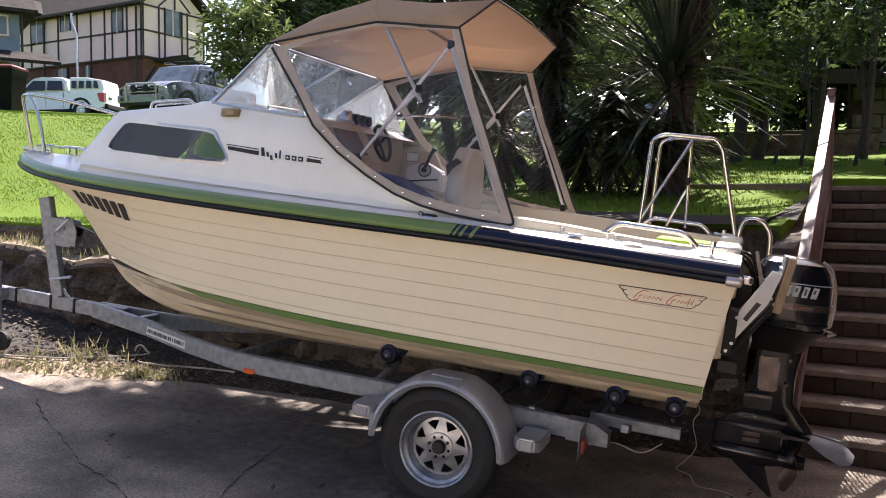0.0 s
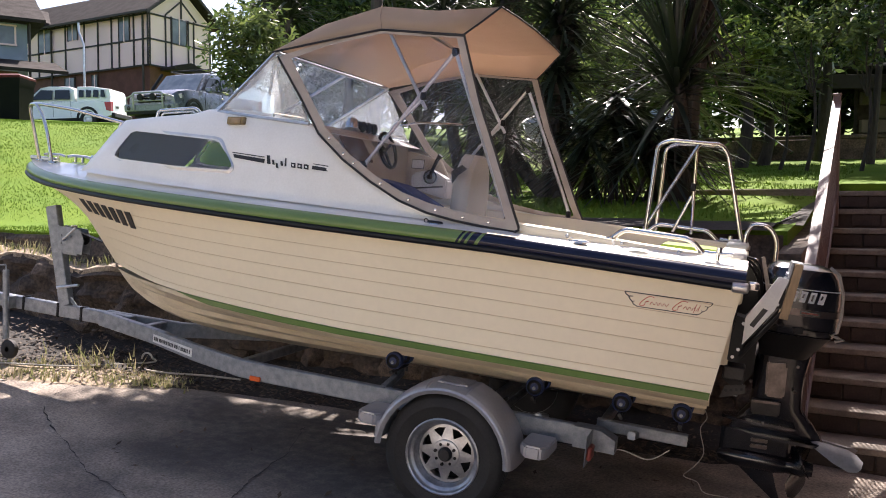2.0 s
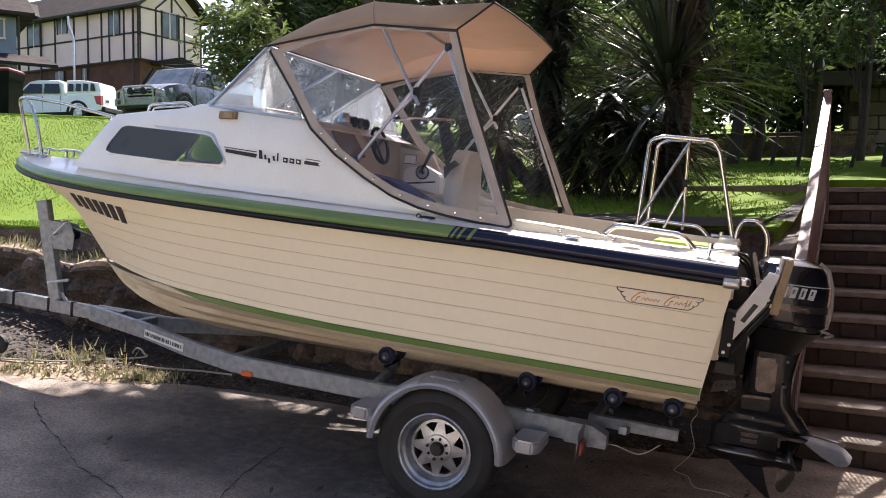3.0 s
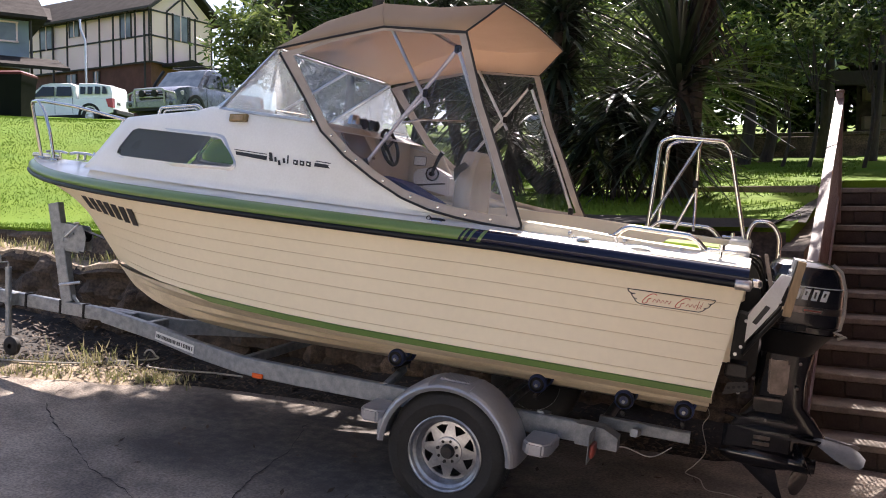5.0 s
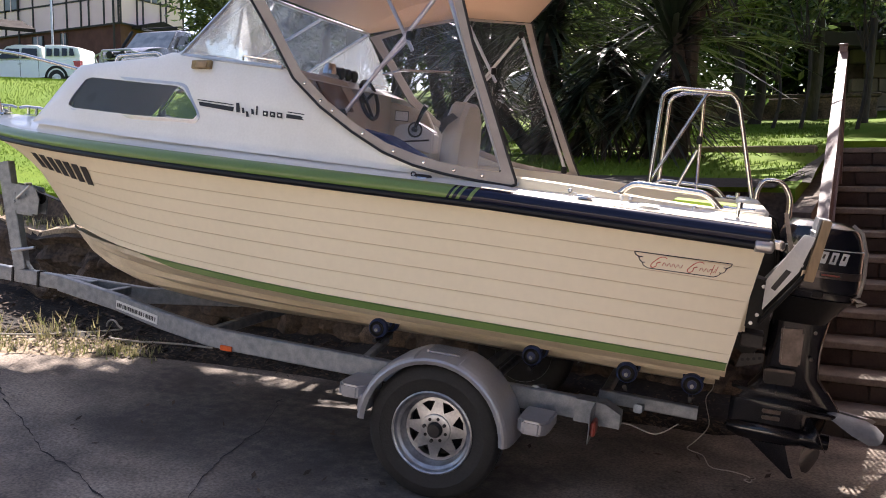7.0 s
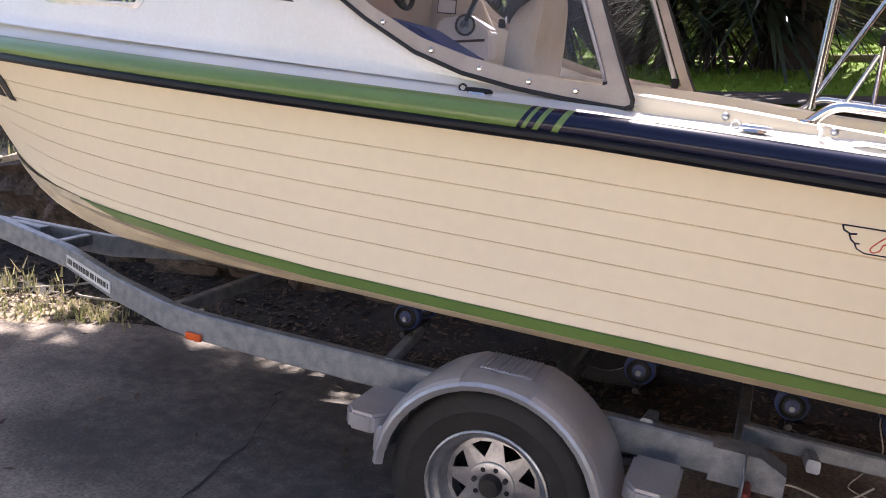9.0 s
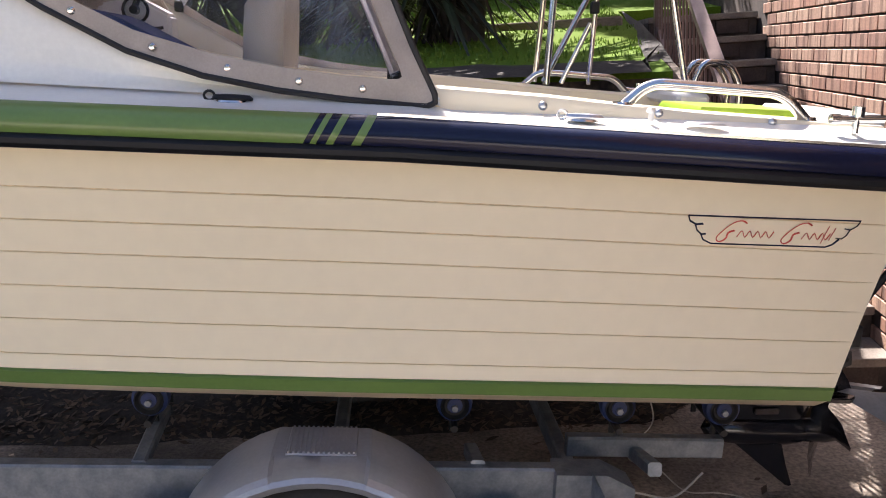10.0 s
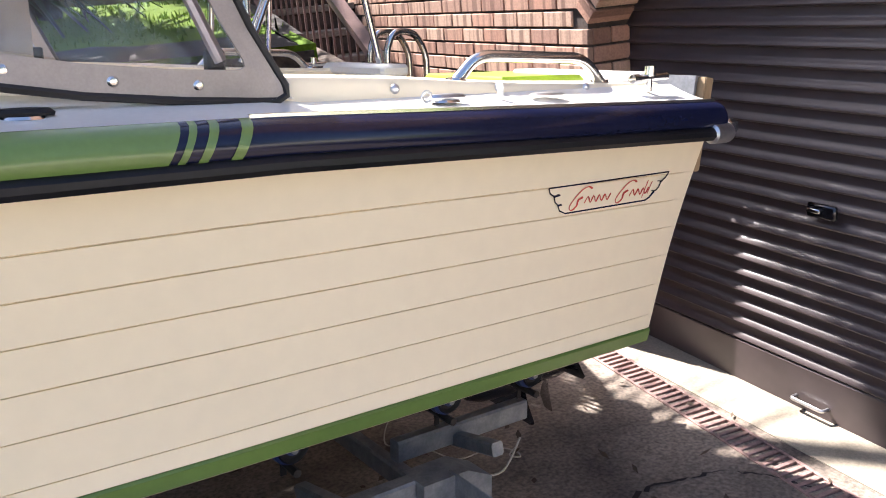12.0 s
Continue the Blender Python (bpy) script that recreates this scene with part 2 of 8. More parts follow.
def mottled(name, col, col2, dark, blotches):
    """Old concrete: broad mottling, fine grit and dark blotches of their own shape (x, y, half length, half width)."""
    m = mat(name, col, col2, 0.85, scale=2.2, bump=0.8, bscale=65, fine=0.42)
    n, l = m.node_tree.nodes, m.node_tree.links
    b = n["Principled BSDF"]
    tc, nz, nf = n.new("ShaderNodeTexCoord"), n.new("ShaderNodeTexNoise"), n.new("ShaderNodeTexNoise")
    nz.inputs["Scale"].default_value, nz.inputs["Detail"].default_value = 1.6, 6
    nf.inputs["Scale"].default_value, nf.inputs["Detail"].default_value = 14, 5
    l.new(tc.outputs["Object"], nz.inputs["Vector"])
    l.new(tc.outputs["Object"], nf.inputs["Vector"])
    total = None
    for x, y, a, c in blotches:
        mp, ln, mr = n.new("ShaderNodeMapping"), n.new("ShaderNodeVectorMath"), n.new("ShaderNodeMapRange")
        mp.inputs["Location"].default_value = (-x / a, -y / c, 0)
        mp.inputs["Scale"].default_value = (1 / a, 1 / c, 0)
        l.new(tc.outputs["Object"], mp.inputs[0])
        ln.operation = "LENGTH"
        l.new(mp.outputs[0], ln.inputs[0])
        ad = n.new("ShaderNodeMath")
        ad.operation = "MULTIPLY_ADD"
        ad.inputs[1].default_value = 1.3
        l.new(nz.outputs[0], ad.inputs[0])
        l.new(ln.outputs["Value"], ad.inputs[2])
        mr.inputs[1].default_value, mr.inputs[2].default_value, mr.inputs[3].default_value, mr.inputs[4].default_value = 1.25, 1.95, 0.85, 0.0
        mr.interpolation_type = "SMOOTHSTEP"
        l.new(ad.outputs[0], mr.inputs[0])
        if total is None:
            total = mr
        else:
            mx = n.new("ShaderNodeMath")
            mx.operation = "MAXIMUM"
            l.new(total.outputs[0], mx.inputs[0])
            l.new(mr.outputs[0], mx.inputs[1])
            total = mx
    sp = n.new("ShaderNodeMapRange")
    sp.inputs[1].default_value, sp.inputs[2].default_value, sp.inputs[3].default_value, sp.inputs[4].default_value = 0.35, 0.7, 1.15, 0.65
    l.new(nf.outputs[0], sp.inputs[0])
    fac = n.new("ShaderNodeMath")
    fac.operation, fac.use_clamp = "MULTIPLY", True
    l.new(total.outputs[0], fac.inputs[0])
    l.new(sp.outputs[0], fac.inputs[1])
    hs = b.inputs["Base Color"].links[0].from_node
    mix = n.new("ShaderNodeMix")
    mix.data_type = "RGBA"
    mix.inputs[7].default_value = (*dark, 1)
    l.new(fac.outputs[0], mix.inputs[0])
    l.new(hs.outputs[0], mix.inputs[6])
    l.new(mix.outputs[2], b.inputs["Base Color"])
    return m


M["concrete"] = mottled("driveway_concrete", (0.30, 0.245, 0.195), (0.115, 0.094, 0.078), (0.062, 0.053, 0.048), ((-3.3, 4.25, 1.7, 0.85), (-1.9, 3.4, 0.9, 0.7)))


def leaf_mat(name, col, col2, gloss=0.45, thin=0.36):
    """Leaves that shine a little and let some light through, each island its own tone."""
    m = bpy.data.materials.new(name)
    m.use_nodes = True
    n, l = m.node_tree.nodes, m.node_tree.links
    b = n["Principled BSDF"]
    ge, mx, tl, ms = n.new("ShaderNodeNewGeometry"), n.new("ShaderNodeMix"), n.new("ShaderNodeBsdfTranslucent"), n.new("ShaderNodeMixShader")
    mx.data_type = "RGBA"
    mx.inputs[6].default_value, mx.inputs[7].default_value = (*col, 1), (*col2, 1)
    l.new(ge.outputs["Random Per Island"], mx.inputs[0])
    l.new(mx.outputs[2], b.inputs["Base Color"])
    l.new(mx.outputs[2], tl.inputs[0])
    b.inputs["Roughness"].default_value = gloss
    ms.inputs[0].default_value = thin
    l.new(b.outputs[0], ms.inputs[1])
    l.new(tl.outputs[0], ms.inputs[2])
    l.new(ms.outputs[0], n["Material Output"].inputs[0])
    return m


def cloth(name, col, col2, through_col):
    """Woven cloth that glows when lit from behind."""
    m = mat(name, col, col2, 0.85, scale=5, bump=0.35, bscale=420, fine=0.08)
    n, l = m.node_tree.nodes, m.node_tree.links
    tl, ms = n.new("ShaderNodeBsdfTranslucent"), n.new("ShaderNodeMixShader")
    tl.inputs[0].default_value = (*through_col, 1)
    ms.inputs[0].default_value = 0.36
    l.new(n["Principled BSDF"].outputs[0], ms.inputs[1])
    l.new(tl.outputs[0], ms.inputs[2])
    l.new(ms.outputs[0], n["Material Output"].inputs[0])
    return m


M["canvas"] = cloth("tan_canvas", (0.46, 0.36, 0.275), (0.41, 0.32, 0.245), (0.60, 0.45, 0.34))
M["grass"] = leaf_mat("grass_blades", (0.078, 0.152, 0.010), (0.106, 0.180, 0.015), 0.7, 0.27)
M["dry_grass"] = leaf_mat("dry_grass", (0.16, 0.19, 0.06), (0.46, 0.39, 0.23), 0.7)
# dry earth, its colour lifted for the sun on verge edge and ledge
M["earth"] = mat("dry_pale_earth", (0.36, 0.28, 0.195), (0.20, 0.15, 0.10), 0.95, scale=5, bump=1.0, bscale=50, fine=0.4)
M["render"] = mat("pale_rendered_wall", (0.76, 0.71, 0.63), (0.70, 0.65, 0.57), 0.9, scale=1.5, bump=0.3, bscale=60, fine=0.06)
M["litter"] = leaf_mat("dead_leaves", (0.045, 0.030, 0.020), (0.13, 0.09, 0.06), 0.8, 0.1)
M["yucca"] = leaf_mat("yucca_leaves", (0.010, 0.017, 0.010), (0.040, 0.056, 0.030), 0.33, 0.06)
M["lime_leaf"] = leaf_mat("lime_green_leaves", (0.10, 0.17, 0.03), (0.30, 0.38, 0.09), 0.35)
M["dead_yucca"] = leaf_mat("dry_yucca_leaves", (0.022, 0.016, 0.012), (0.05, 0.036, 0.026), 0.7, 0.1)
M["shrub"] = leaf_mat("shrub_leaves", (0.022, 0.05, 0.014), (0.07, 0.13, 0.03), 0.4)
M["bright_shrub"] = leaf_mat("bright_shrub_leaves", (0.045, 0.080, 0.022), (0.17, 0.22, 0.065), 0.3)
M["dark_tree"] = leaf_mat("dark_tree_leaves", (0.012, 0.028, 0.011), (0.105, 0.160, 0.048), 0.24)


# ---- mesh helpers ----
def smooth_mesh(me, angle=40):
    me.shade_smooth()
    me.set_sharp_from_angle(angle=radians(angle))


def part(name, bm, material, parent=None, label="", angle=40, at=None):
    """Links a bmesh as one mesh object under a thing or a part."""
    me = bpy.data.meshes.new(name)
    bmesh.ops.recalc_face_normals(bm, faces=bm.faces)
    bm.to_mesh(me)
    bm.free()
    smooth_mesh(me, angle)
    me.materials.append(M[material])
    ob = new(name, me)
    ob.parent = parent
    if at is not None:
        ob.matrix_basis = at
    if label:
        ob["label"] = label
    return ob


def raw(name, verts, faces, material, parent=None, smooth=False):
    """Links a mesh of many loose faces."""
    me = bpy.data.meshes.new(name)
    me.from_pydata(verts, [], faces)
    me.materials.append(M[material])
    if smooth:
        me.shade_smooth()
    ob = new(name, me)
    ob.parent = parent
    return ob


def thing(name, m, label, category, group="", kind=""):
    return tagged_at(new(name), m, label, category, group, kind)


def tagged_at(ob, m, label, category, group="", kind=""):
    ob.matrix_basis = m
    return tagged(ob, label, category, group, kind)


def box(c, s, bevel=0.0, bm=None, m=None, seg=1):
    bm2 = bmesh.new()
    bmesh.ops.create_cube(bm2, size=1, matrix=Matrix.Diagonal((*s, 1)))
    if bevel:
        bmesh.ops.bevel(bm2, geom=bm2.edges[:], offset=bevel, segments=seg, affect="EDGES", profile=0.6)
    bmesh.ops.transform(bm2, matrix=Matrix.Translation(c) @ (m or Matrix()), verts=bm2.verts)
    return merge(bm, bm2)


def merge(bm, bm2):
    if bm is None:
        return bm2
    me = bpy.data.meshes.new("tmp")
    bm2.to_mesh(me)
    bm2.free()
    bm.from_mesh(me)
    bpy.data.meshes.remove(me)
    return bm


def loft(rings, closed=True, caps=True, bm=None):
    """Skin over rings of equally many points."""
    bm = bm or bmesh.new()
    vs = [[bm.verts.new(p) for p in r] for r in rings]
    n = len(rings[0])
    for a, b in zip(vs, vs[1:]):
        for i in range(n if closed else n - 1):
            q = [a[i], a[(i + 1) % n], b[(i + 1) % n], b[i]]
            q = [v for k, v in enumerate(q) if (v.co - q[k - 1].co).length > 1e-6]
            if len(q) > 2:
                try:
                    bm.faces.new(q)
                except ValueError:
                    pass
    if caps and closed:
        for r in (vs[0], vs[-1]):
            try:
                bm.faces.new(r)
            except ValueError:
                pass
    return bm


def spline(pts, n=6, closed=False):
    """Catmull-Rom through points."""
    p = [Vector(q) for q in pts]
    out = []
    k = len(p)
    for i in range(k if closed else k - 1):
        a = p[(i - 1) % k] if closed or i else p[0]
        b, c = p[i], p[(i + 1) % k]
        d = p[(i + 2) % k] if closed or i + 2 < k else p[-1]
        for j in range(n):
            t = j / n
            out.append(0.5 * (2 * b + (c - a) * t + (2 * a - 5 * b + 4 * c - d) * t * t + (3 * b - a - 3 * c + d) * t ** 3))
    if not closed:
        out.append(p[-1])
    return out


def rounded(pts, r=0.05, n=4):
    """A polyline with its corners rounded."""
    p = [Vector(q) for q in pts]
    out = [p[0]]
    for a, b, c in zip(p, p[1:], p[2:]):
        u, v = (a - b), (c - b)
        d = min(r, u.length * 0.45, v.length * 0.45)
        s, e = b + u.normalized() * d, b + v.normalized() * d
        for i in range(n + 1):
            t = i / n
            out.append((1 - t) ** 2 * s + 2 * t * (1 - t) * b + t * t * e)
    return out + [p[-1]]


def tube(pts, r, n=8, bm=None, closed=False, flat=1.0):
    """A round bar along points; r may be a list."""
    p = [Vector(q) for q in pts]
    k = len(p)
    rings, nrm = [], None
    for i in range(k):
        if closed:
            t = (p[(i + 1) % k] - p[i - 1]).normalized()
        else:
            t = (p[min(i + 1, k - 1)] - p[max(i - 1, 0)]).normalized()
        if nrm is None:
            nrm = t.orthogonal().normalized()
        nrm = (nrm - t * nrm.dot(t)).normalized()
        bi = t.cross(nrm)
        ri = r[i] if isinstance(r, (list, tuple)) else r
        rings.append([p[i] + (nrm * math.cos(a) + bi * math.sin(a) * flat) * ri for a in (2 * math.pi * j / n for j in range(n))])
    if closed:
        return loft(rings + [rings[0]], True, False, bm)
    return loft(rings, True, True, bm)


def lathe(prof, n=32, axis="Y", bm=None, c=(0, 0, 0), arc=(0, 2 * math.pi)):
    """A turned form from (radius, height) pairs."""
    full = arc[1] - arc[0] > 6.28
    rings = []
    for j in range(n + 1):
        a = arc[0] + (arc[1] - arc[0]) * j / n
        rg = []
        for r, h in prof:
            q = (r * math.cos(a), h, r * math.sin(a)) if axis == "Y" else (r * math.cos(a), r * math.sin(a), h) if axis == "Z" else (h, r * math.cos(a), r * math.sin(a))
            rg.append(Vector(q) + Vector(c))
        rings.append(rg)
    b = loft(rings, False, False, bm)
    bmesh.ops.remove_doubles(b, verts=b.verts, dist=1e-5)
    return b


def prism(poly, d0, d1, axis=1, bm=None, bevel=0.0):
    """A flat outline pushed along an axis; the outline's pairs fill the other two axes in order."""
    def lift(q, d):
        v = list(q)
        v.insert(axis, d)
        return v
    b2 = loft([[lift(q, d0) for q in poly], [lift(q, d1) for q in poly]])
    if bevel:
        bmesh.ops.recalc_face_normals(b2, faces=b2.faces)
        bmesh.ops.bevel(b2, geom=b2.edges[:], offset=bevel, segments=2, affect="EDGES")
    return merge(bm, b2)


def lerp(table, x):
    """A value between the rows of a small table."""
    if x <= table[0][0]:
        return table[0][1]
    for (a, u), (b, v) in zip(table, table[1:]):
        if x <= b:
            return u + (v - u) * (x - a) / (b - a)
    return table[-1][1]


def sstep(a, b, x):
    t = min(1, max(0, (x - a) / (b - a)))
    return t * t * (3 - 2 * t)


# ---- terrain ----
DRIVE = [(-40, 4.2), (-12, 1.15), (-8, 0.62), (-5.65, 0.26), (-4.3, 0.12), (-2.2, -0.005), (0.0, -0.09), (0.3, -0.09), (30, -0.3)]


def drive_z(x):
    return lerp(DRIVE, x)


def drive_edge(x):
    """The edge of the concrete where the verge begins."""
    return lerp([(-40, -32), (-9, 0.9), (-7, 2.9), (-6.08, 3.81), (-5.74, 4.12), (-5.35, 4.38), (-5.05, 4.62), (-4.62, 4.87), (-4.0, 5.07), (-1.2, 5.55), (-0.75, 5.96)], x)


def wall_y(x):
    """The foot of the retaining wall behind the trailer."""
    return lerp([(-60, 5.5), (-12, 4.6), (-9, 4.6), (-7.5, 4.72), (-6.5, 4.86), (-5.5, 5.2), (-4.6, 5.62), (-4, 5.80), (-0.92, 6.18), (-0.88, 9.7), (0.03, 9.7), (30, 9.7)], x)


def lawn_z(x, y):
    r = math.hypot(x, y)
    a = math.degrees(math.atan2(-x, y))
    left = lerp([(8, 1.36), (10.4, 1.42), (16.3, 3.12), (30, 4.35), (60, 7.4), (200, 12)], r)
    right = lerp([(6, 1.36), (8.4, 1.70), (8.7, 1.74), (16, 2.45), (30, 3.9), (60, 7.2), (200, 12)], r)
    w = sstep(22, 42, a)
    return right + (left - right) * w + 0.02 * noise.noise(Vector((x * 0.8, y * 0.8, 0)))


# ---- the ground, in one sheet to the horizon ----
def build_ground():
    xs = [-150, -100, -70, -50, -40, -32, -26] + [-22 + 0.8 * i for i in range(26)] + [-1.5, -0.92, -0.88, 0.03, 1.5, 3, 5.5, 8, 12, 20, 40, 80, 150]
    near = [-150, -80, -40, -20, -10, -5, 0, 2, 4]
    depths = [0.40, 0.6, 0.9, 1.4, 2, 2.4, 2.8, 3.5, 4.5, 6, 8, 10, 12.5, 15, 18, 22, 27, 34, 45, 60, 90, 150]
    rings = []
    for x in xs:
        yw = wall_y(x)
        row = [(x, y, drive_z(x) - 0.05) for y in near] + [(x, yw + 0.36, drive_z(x) - 0.05)]
        row += [(x, yw + d, lawn_z(x, yw + d)) for d in depths]
        rings.append([Vector(q) for q in row])
    g = part("ground", loft(rings, False, False), "lawn", angle=60)
    return tagged(g, "bright green sunlit lawn rising behind a stone wall", "lawn", kind="structure")


def build_drive():
    xs = [-22, -16, -12, -10, -8.5, -7.5] + [-7 + 0.14 * i for i in range(50)] + [0.02, 0.022, 1.2, 3, 6]
    rings = []
    for x in xs:
        ymax = drive_edge(x) if x < 0.021 else 2.40
        ys = [-9, -4, -1] + [0.5 + 0.35 * i for i in range(12)] + [ymax - 0.25, ymax]
        rings.append([Vector((x, min(y, ymax), drive_z(x) + 0.006 * noise.noise(Vector((x, y, 3))))) for y in ys])
    d = part("driveway", loft(rings, False, False), "concrete", angle=60)
    tagged(d, "dark mottled concrete driveway sloping to the garage", "driveway", kind="structure")
    rings = []
    for i in range(75):
        x = -12 + i * 0.15
        y0 = drive_edge(x) - 0.06
        yw = wall_y(x) + 0.12
        rings.append([Vector((x, y0 + (yw - y0) * k / 12, drive_z(x) - 0.015 + 0.13 * (k / 12) ** 0.7 + 0.03 * min(1, k) * noise.noise(Vector((x * 3, k * 0.7, 1))))) for k in range(13)])
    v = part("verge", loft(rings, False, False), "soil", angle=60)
    tagged(v, "strip of soil and leaf litter, darkened for the shade beside the driveway", "soil", kind="structure")


def build_strip():
    rings = []
    for i in range(110):
        x = -12 + i * 0.0675
        y0 = drive_edge(x)
        e = 0.07 * noise.noise(Vector((x * 2.3, 1, 0))) + 0.04 * noise.noise(Vector((x * 8, 2, 0)))
        w = (0.42 + 0.12 * noise.noise(Vector((x * 1.7, 5, 0)))) * (1 - sstep(-5.6, -4.7, x)) + 0.02
        rings.append([Vector((x, y0 - 0.09 + e + w * k / 5, drive_z(x) - 0.03 * sstep(-5.5, -4.7, x) + (0.0, 0.018, 0.03, 0.042, 0.05, 0.035)[k] * (1 - sstep(-5.7, -4.8, x)) + 0.012 * noise.noise(Vector((x * 9, k * 2.0, 3))))) for k in range(6)])
    tagged(part("verge", loft(rings, False, False), "earth", angle=60), "dry earth edge of the verge, coloured paler for the sun on it", "earth", kind="structure")


build_ground()
build_drive()
build_strip()

# unseen pale wall added across the driveway, behind the walker; it bounces sunlight back
nw = thing("wall_opposite", Matrix(), "unseen pale wall added across the driveway to bounce light", "wall", kind="structure")
part("wall_face", box((-3.5, -9.2, 1.0), (27.0, 0.25, 3.2), 0.02), "render", nw)
part("coping", box((-3.5, -9.2, 2.63), (27.2, 0.36, 0.08), 0.02), "apron", nw)


# ---- the retaining wall of rough stones ----
def rock(seed):
    """A blunt, split boulder of unit size."""
    rnd = random.Random(seed)
    bm = bmesh.new()
    bmesh.ops.create_icosphere(bm, subdivisions=3, radius=0.62)
    for _ in range(9):
        d = Vector((rnd.gauss(0, 1), rnd.gauss(0, 1), rnd.gauss(0, 1))).normalized()
        k = rnd.uniform(0.34, 0.46)
        for v in bm.verts:
            h = v.co.dot(d) - k
            if h > 0:
                v.co -= d * h * 0.94
    off = Vector((rnd.random() * 50, rnd.random() * 50, 0))
    for v in bm.verts:
        v.co *= 1 + 0.10 * noise.noise(v.co * 5 + off)
    return bm


def crag(x, z):
    """Depth of the rough rock face: split blocks, ledges and hollows."""
    q = Vector((x * 1.5 + 0.25 * noise.noise(Vector((x * 2, z * 2, 4))), z * 2.6 + 0.3 * noise.noise(Vector((x * 2, z * 2, 9))), 0))
    d, _ = noise.voronoi(q)
    cell = noise.noise(Vector((math.floor(q.x), math.floor(q.y), 2.5)) * 3.7)
    return 0.10 * min(0.35, d[1] - d[0]) / 0.35 + 0.05 * cell + 0.06 * noise.fractal(Vector((x * 3, z * 3, 1)), 0.6, 2.1, 4) + 0.045 * noise.fractal(Vector((x * 9, z * 9, 3)), 0.5, 2.2, 3)


def ledge_z(x):
    return lerp([(-12, 1.20), (-7.55, 1.18), (-7.13, 1.15), (-6.95, 1.08), (-6.7, 1.03), (-6.4, 1.08), (-5.5, 1.04), (-4, 0.98)], x) + 0.03 * noise.noise(Vector((x * 1.9, 0, 5))) + 0.03 * noise.noise(Vector((x * 5.5, 2, 5)))


def build_wall():
    w = thing("retaining_wall", Matrix(), "rough dark rock and earth retaining wall below the lawn", "retaining wall", kind="structure")
    rings = []
    n = 26
    for i in range(190):
        x = -12 + i * 0.0585
        y, z = wall_y(x), drive_z(x) - 0.05
        t1 = lawn_z(x, y + 0.4)
        top = ledge_z(x)
        row = []
        for k in range(n):
            h = z + (top - z) * k / (n - 1)
            lean = 0.10 * (h - z)
            row.append(Vector((x, y + 0.10 + lean - crag(x, h) * (1 if k < n - 2 else 0.6), h)))
        yt = row[-1].y
        back = y + 0.33
        for f, zz in ((0.4, 0.02), (0.8, 0.05)):
            row.append(Vector((x, yt + (back - yt) * f, top + zz + 0.02 * noise.noise(Vector((x * 9, f * 9, 2))))))
        for f in (0.0, 0.25, 0.5, 0.75, 1.0):
            row.append(Vector((x, back + 0.05 * f - 0.05 * noise.fractal(Vector((x * 4, f * 2, 7)), 0.6, 2.0, 3), top + 0.05 + (t1 - 0.03 - top - 0.05) * f)))
        row.append(Vector((x, y + 0.75, t1 - 0.035)))
        rings.append(row)
    part("rock_face", loft(rings, False, False), "stone", w, "rough dark rock face", angle=18)
    # ledge strip in pale earth colour, standing for sun on the rock's top
    rings = []
    for i in range(90):
        x = -9.5 + i * 0.0585
        top = ledge_z(x)
        yf = wall_y(x) + 0.10 + 0.10 * (top - drive_z(x) + 0.05) - 0.6 * crag(x, top) - 0.012
        dp = 0.20 + 0.07 * noise.noise(Vector((x * 2.2, 8, 0)))
        rings.append([Vector((x, yf + dp * k, top + dz + 0.012 * noise.noise(Vector((x * 11, k * 6, 2))))) for k, dz in ((0.0, -0.030), (0.02, 0.012), (0.35, 0.026), (0.75, 0.045), (1.0, 0.050))])
    part("ledge", loft(rings, False, False), "earth", w, "ledge along the rock, coloured pale for its sunlit top", angle=30)
    rnd = random.Random(4)
    shapes = []
    for k in range(5):
        me = part("stone", rock(k), "stone", angle=28)
        shapes.append(me.data)
        bpy.data.objects.remove(me)
    x = -9.0
    while x < -1.0:
        wd = rnd.uniform(0.30, 0.62)
        low = rnd.random() < 0.5
        hz = rnd.uniform(0.26, 0.42)
        zc = drive_z(x) + 0.12 if low else rnd.uniform(0.55, 0.86)
        ob = new("stone", shapes[rnd.randrange(5)])
        ob.parent = w
        ob.matrix_basis = pose(x, wall_y(x) + 0.17 + rnd.uniform(-0.03, 0.05), zc, rnd.uniform(-20, 20), rnd.uniform(-20, 20), rnd.uniform(-30, 30)) @ Matrix.Diagonal((wd, 0.36, hz, 1))
        x += rnd.uniform(0.35, 0.9)


build_wall()


# ---- garage front, arch, roller door ----
WX = 0.02
CY, HALF, SPRING = 4.235, 1.345, 1.44
ARC_R = HALF / math.sin(radians(50))
ARC_Z = SPRING - ARC_R * math.cos(radians(50))


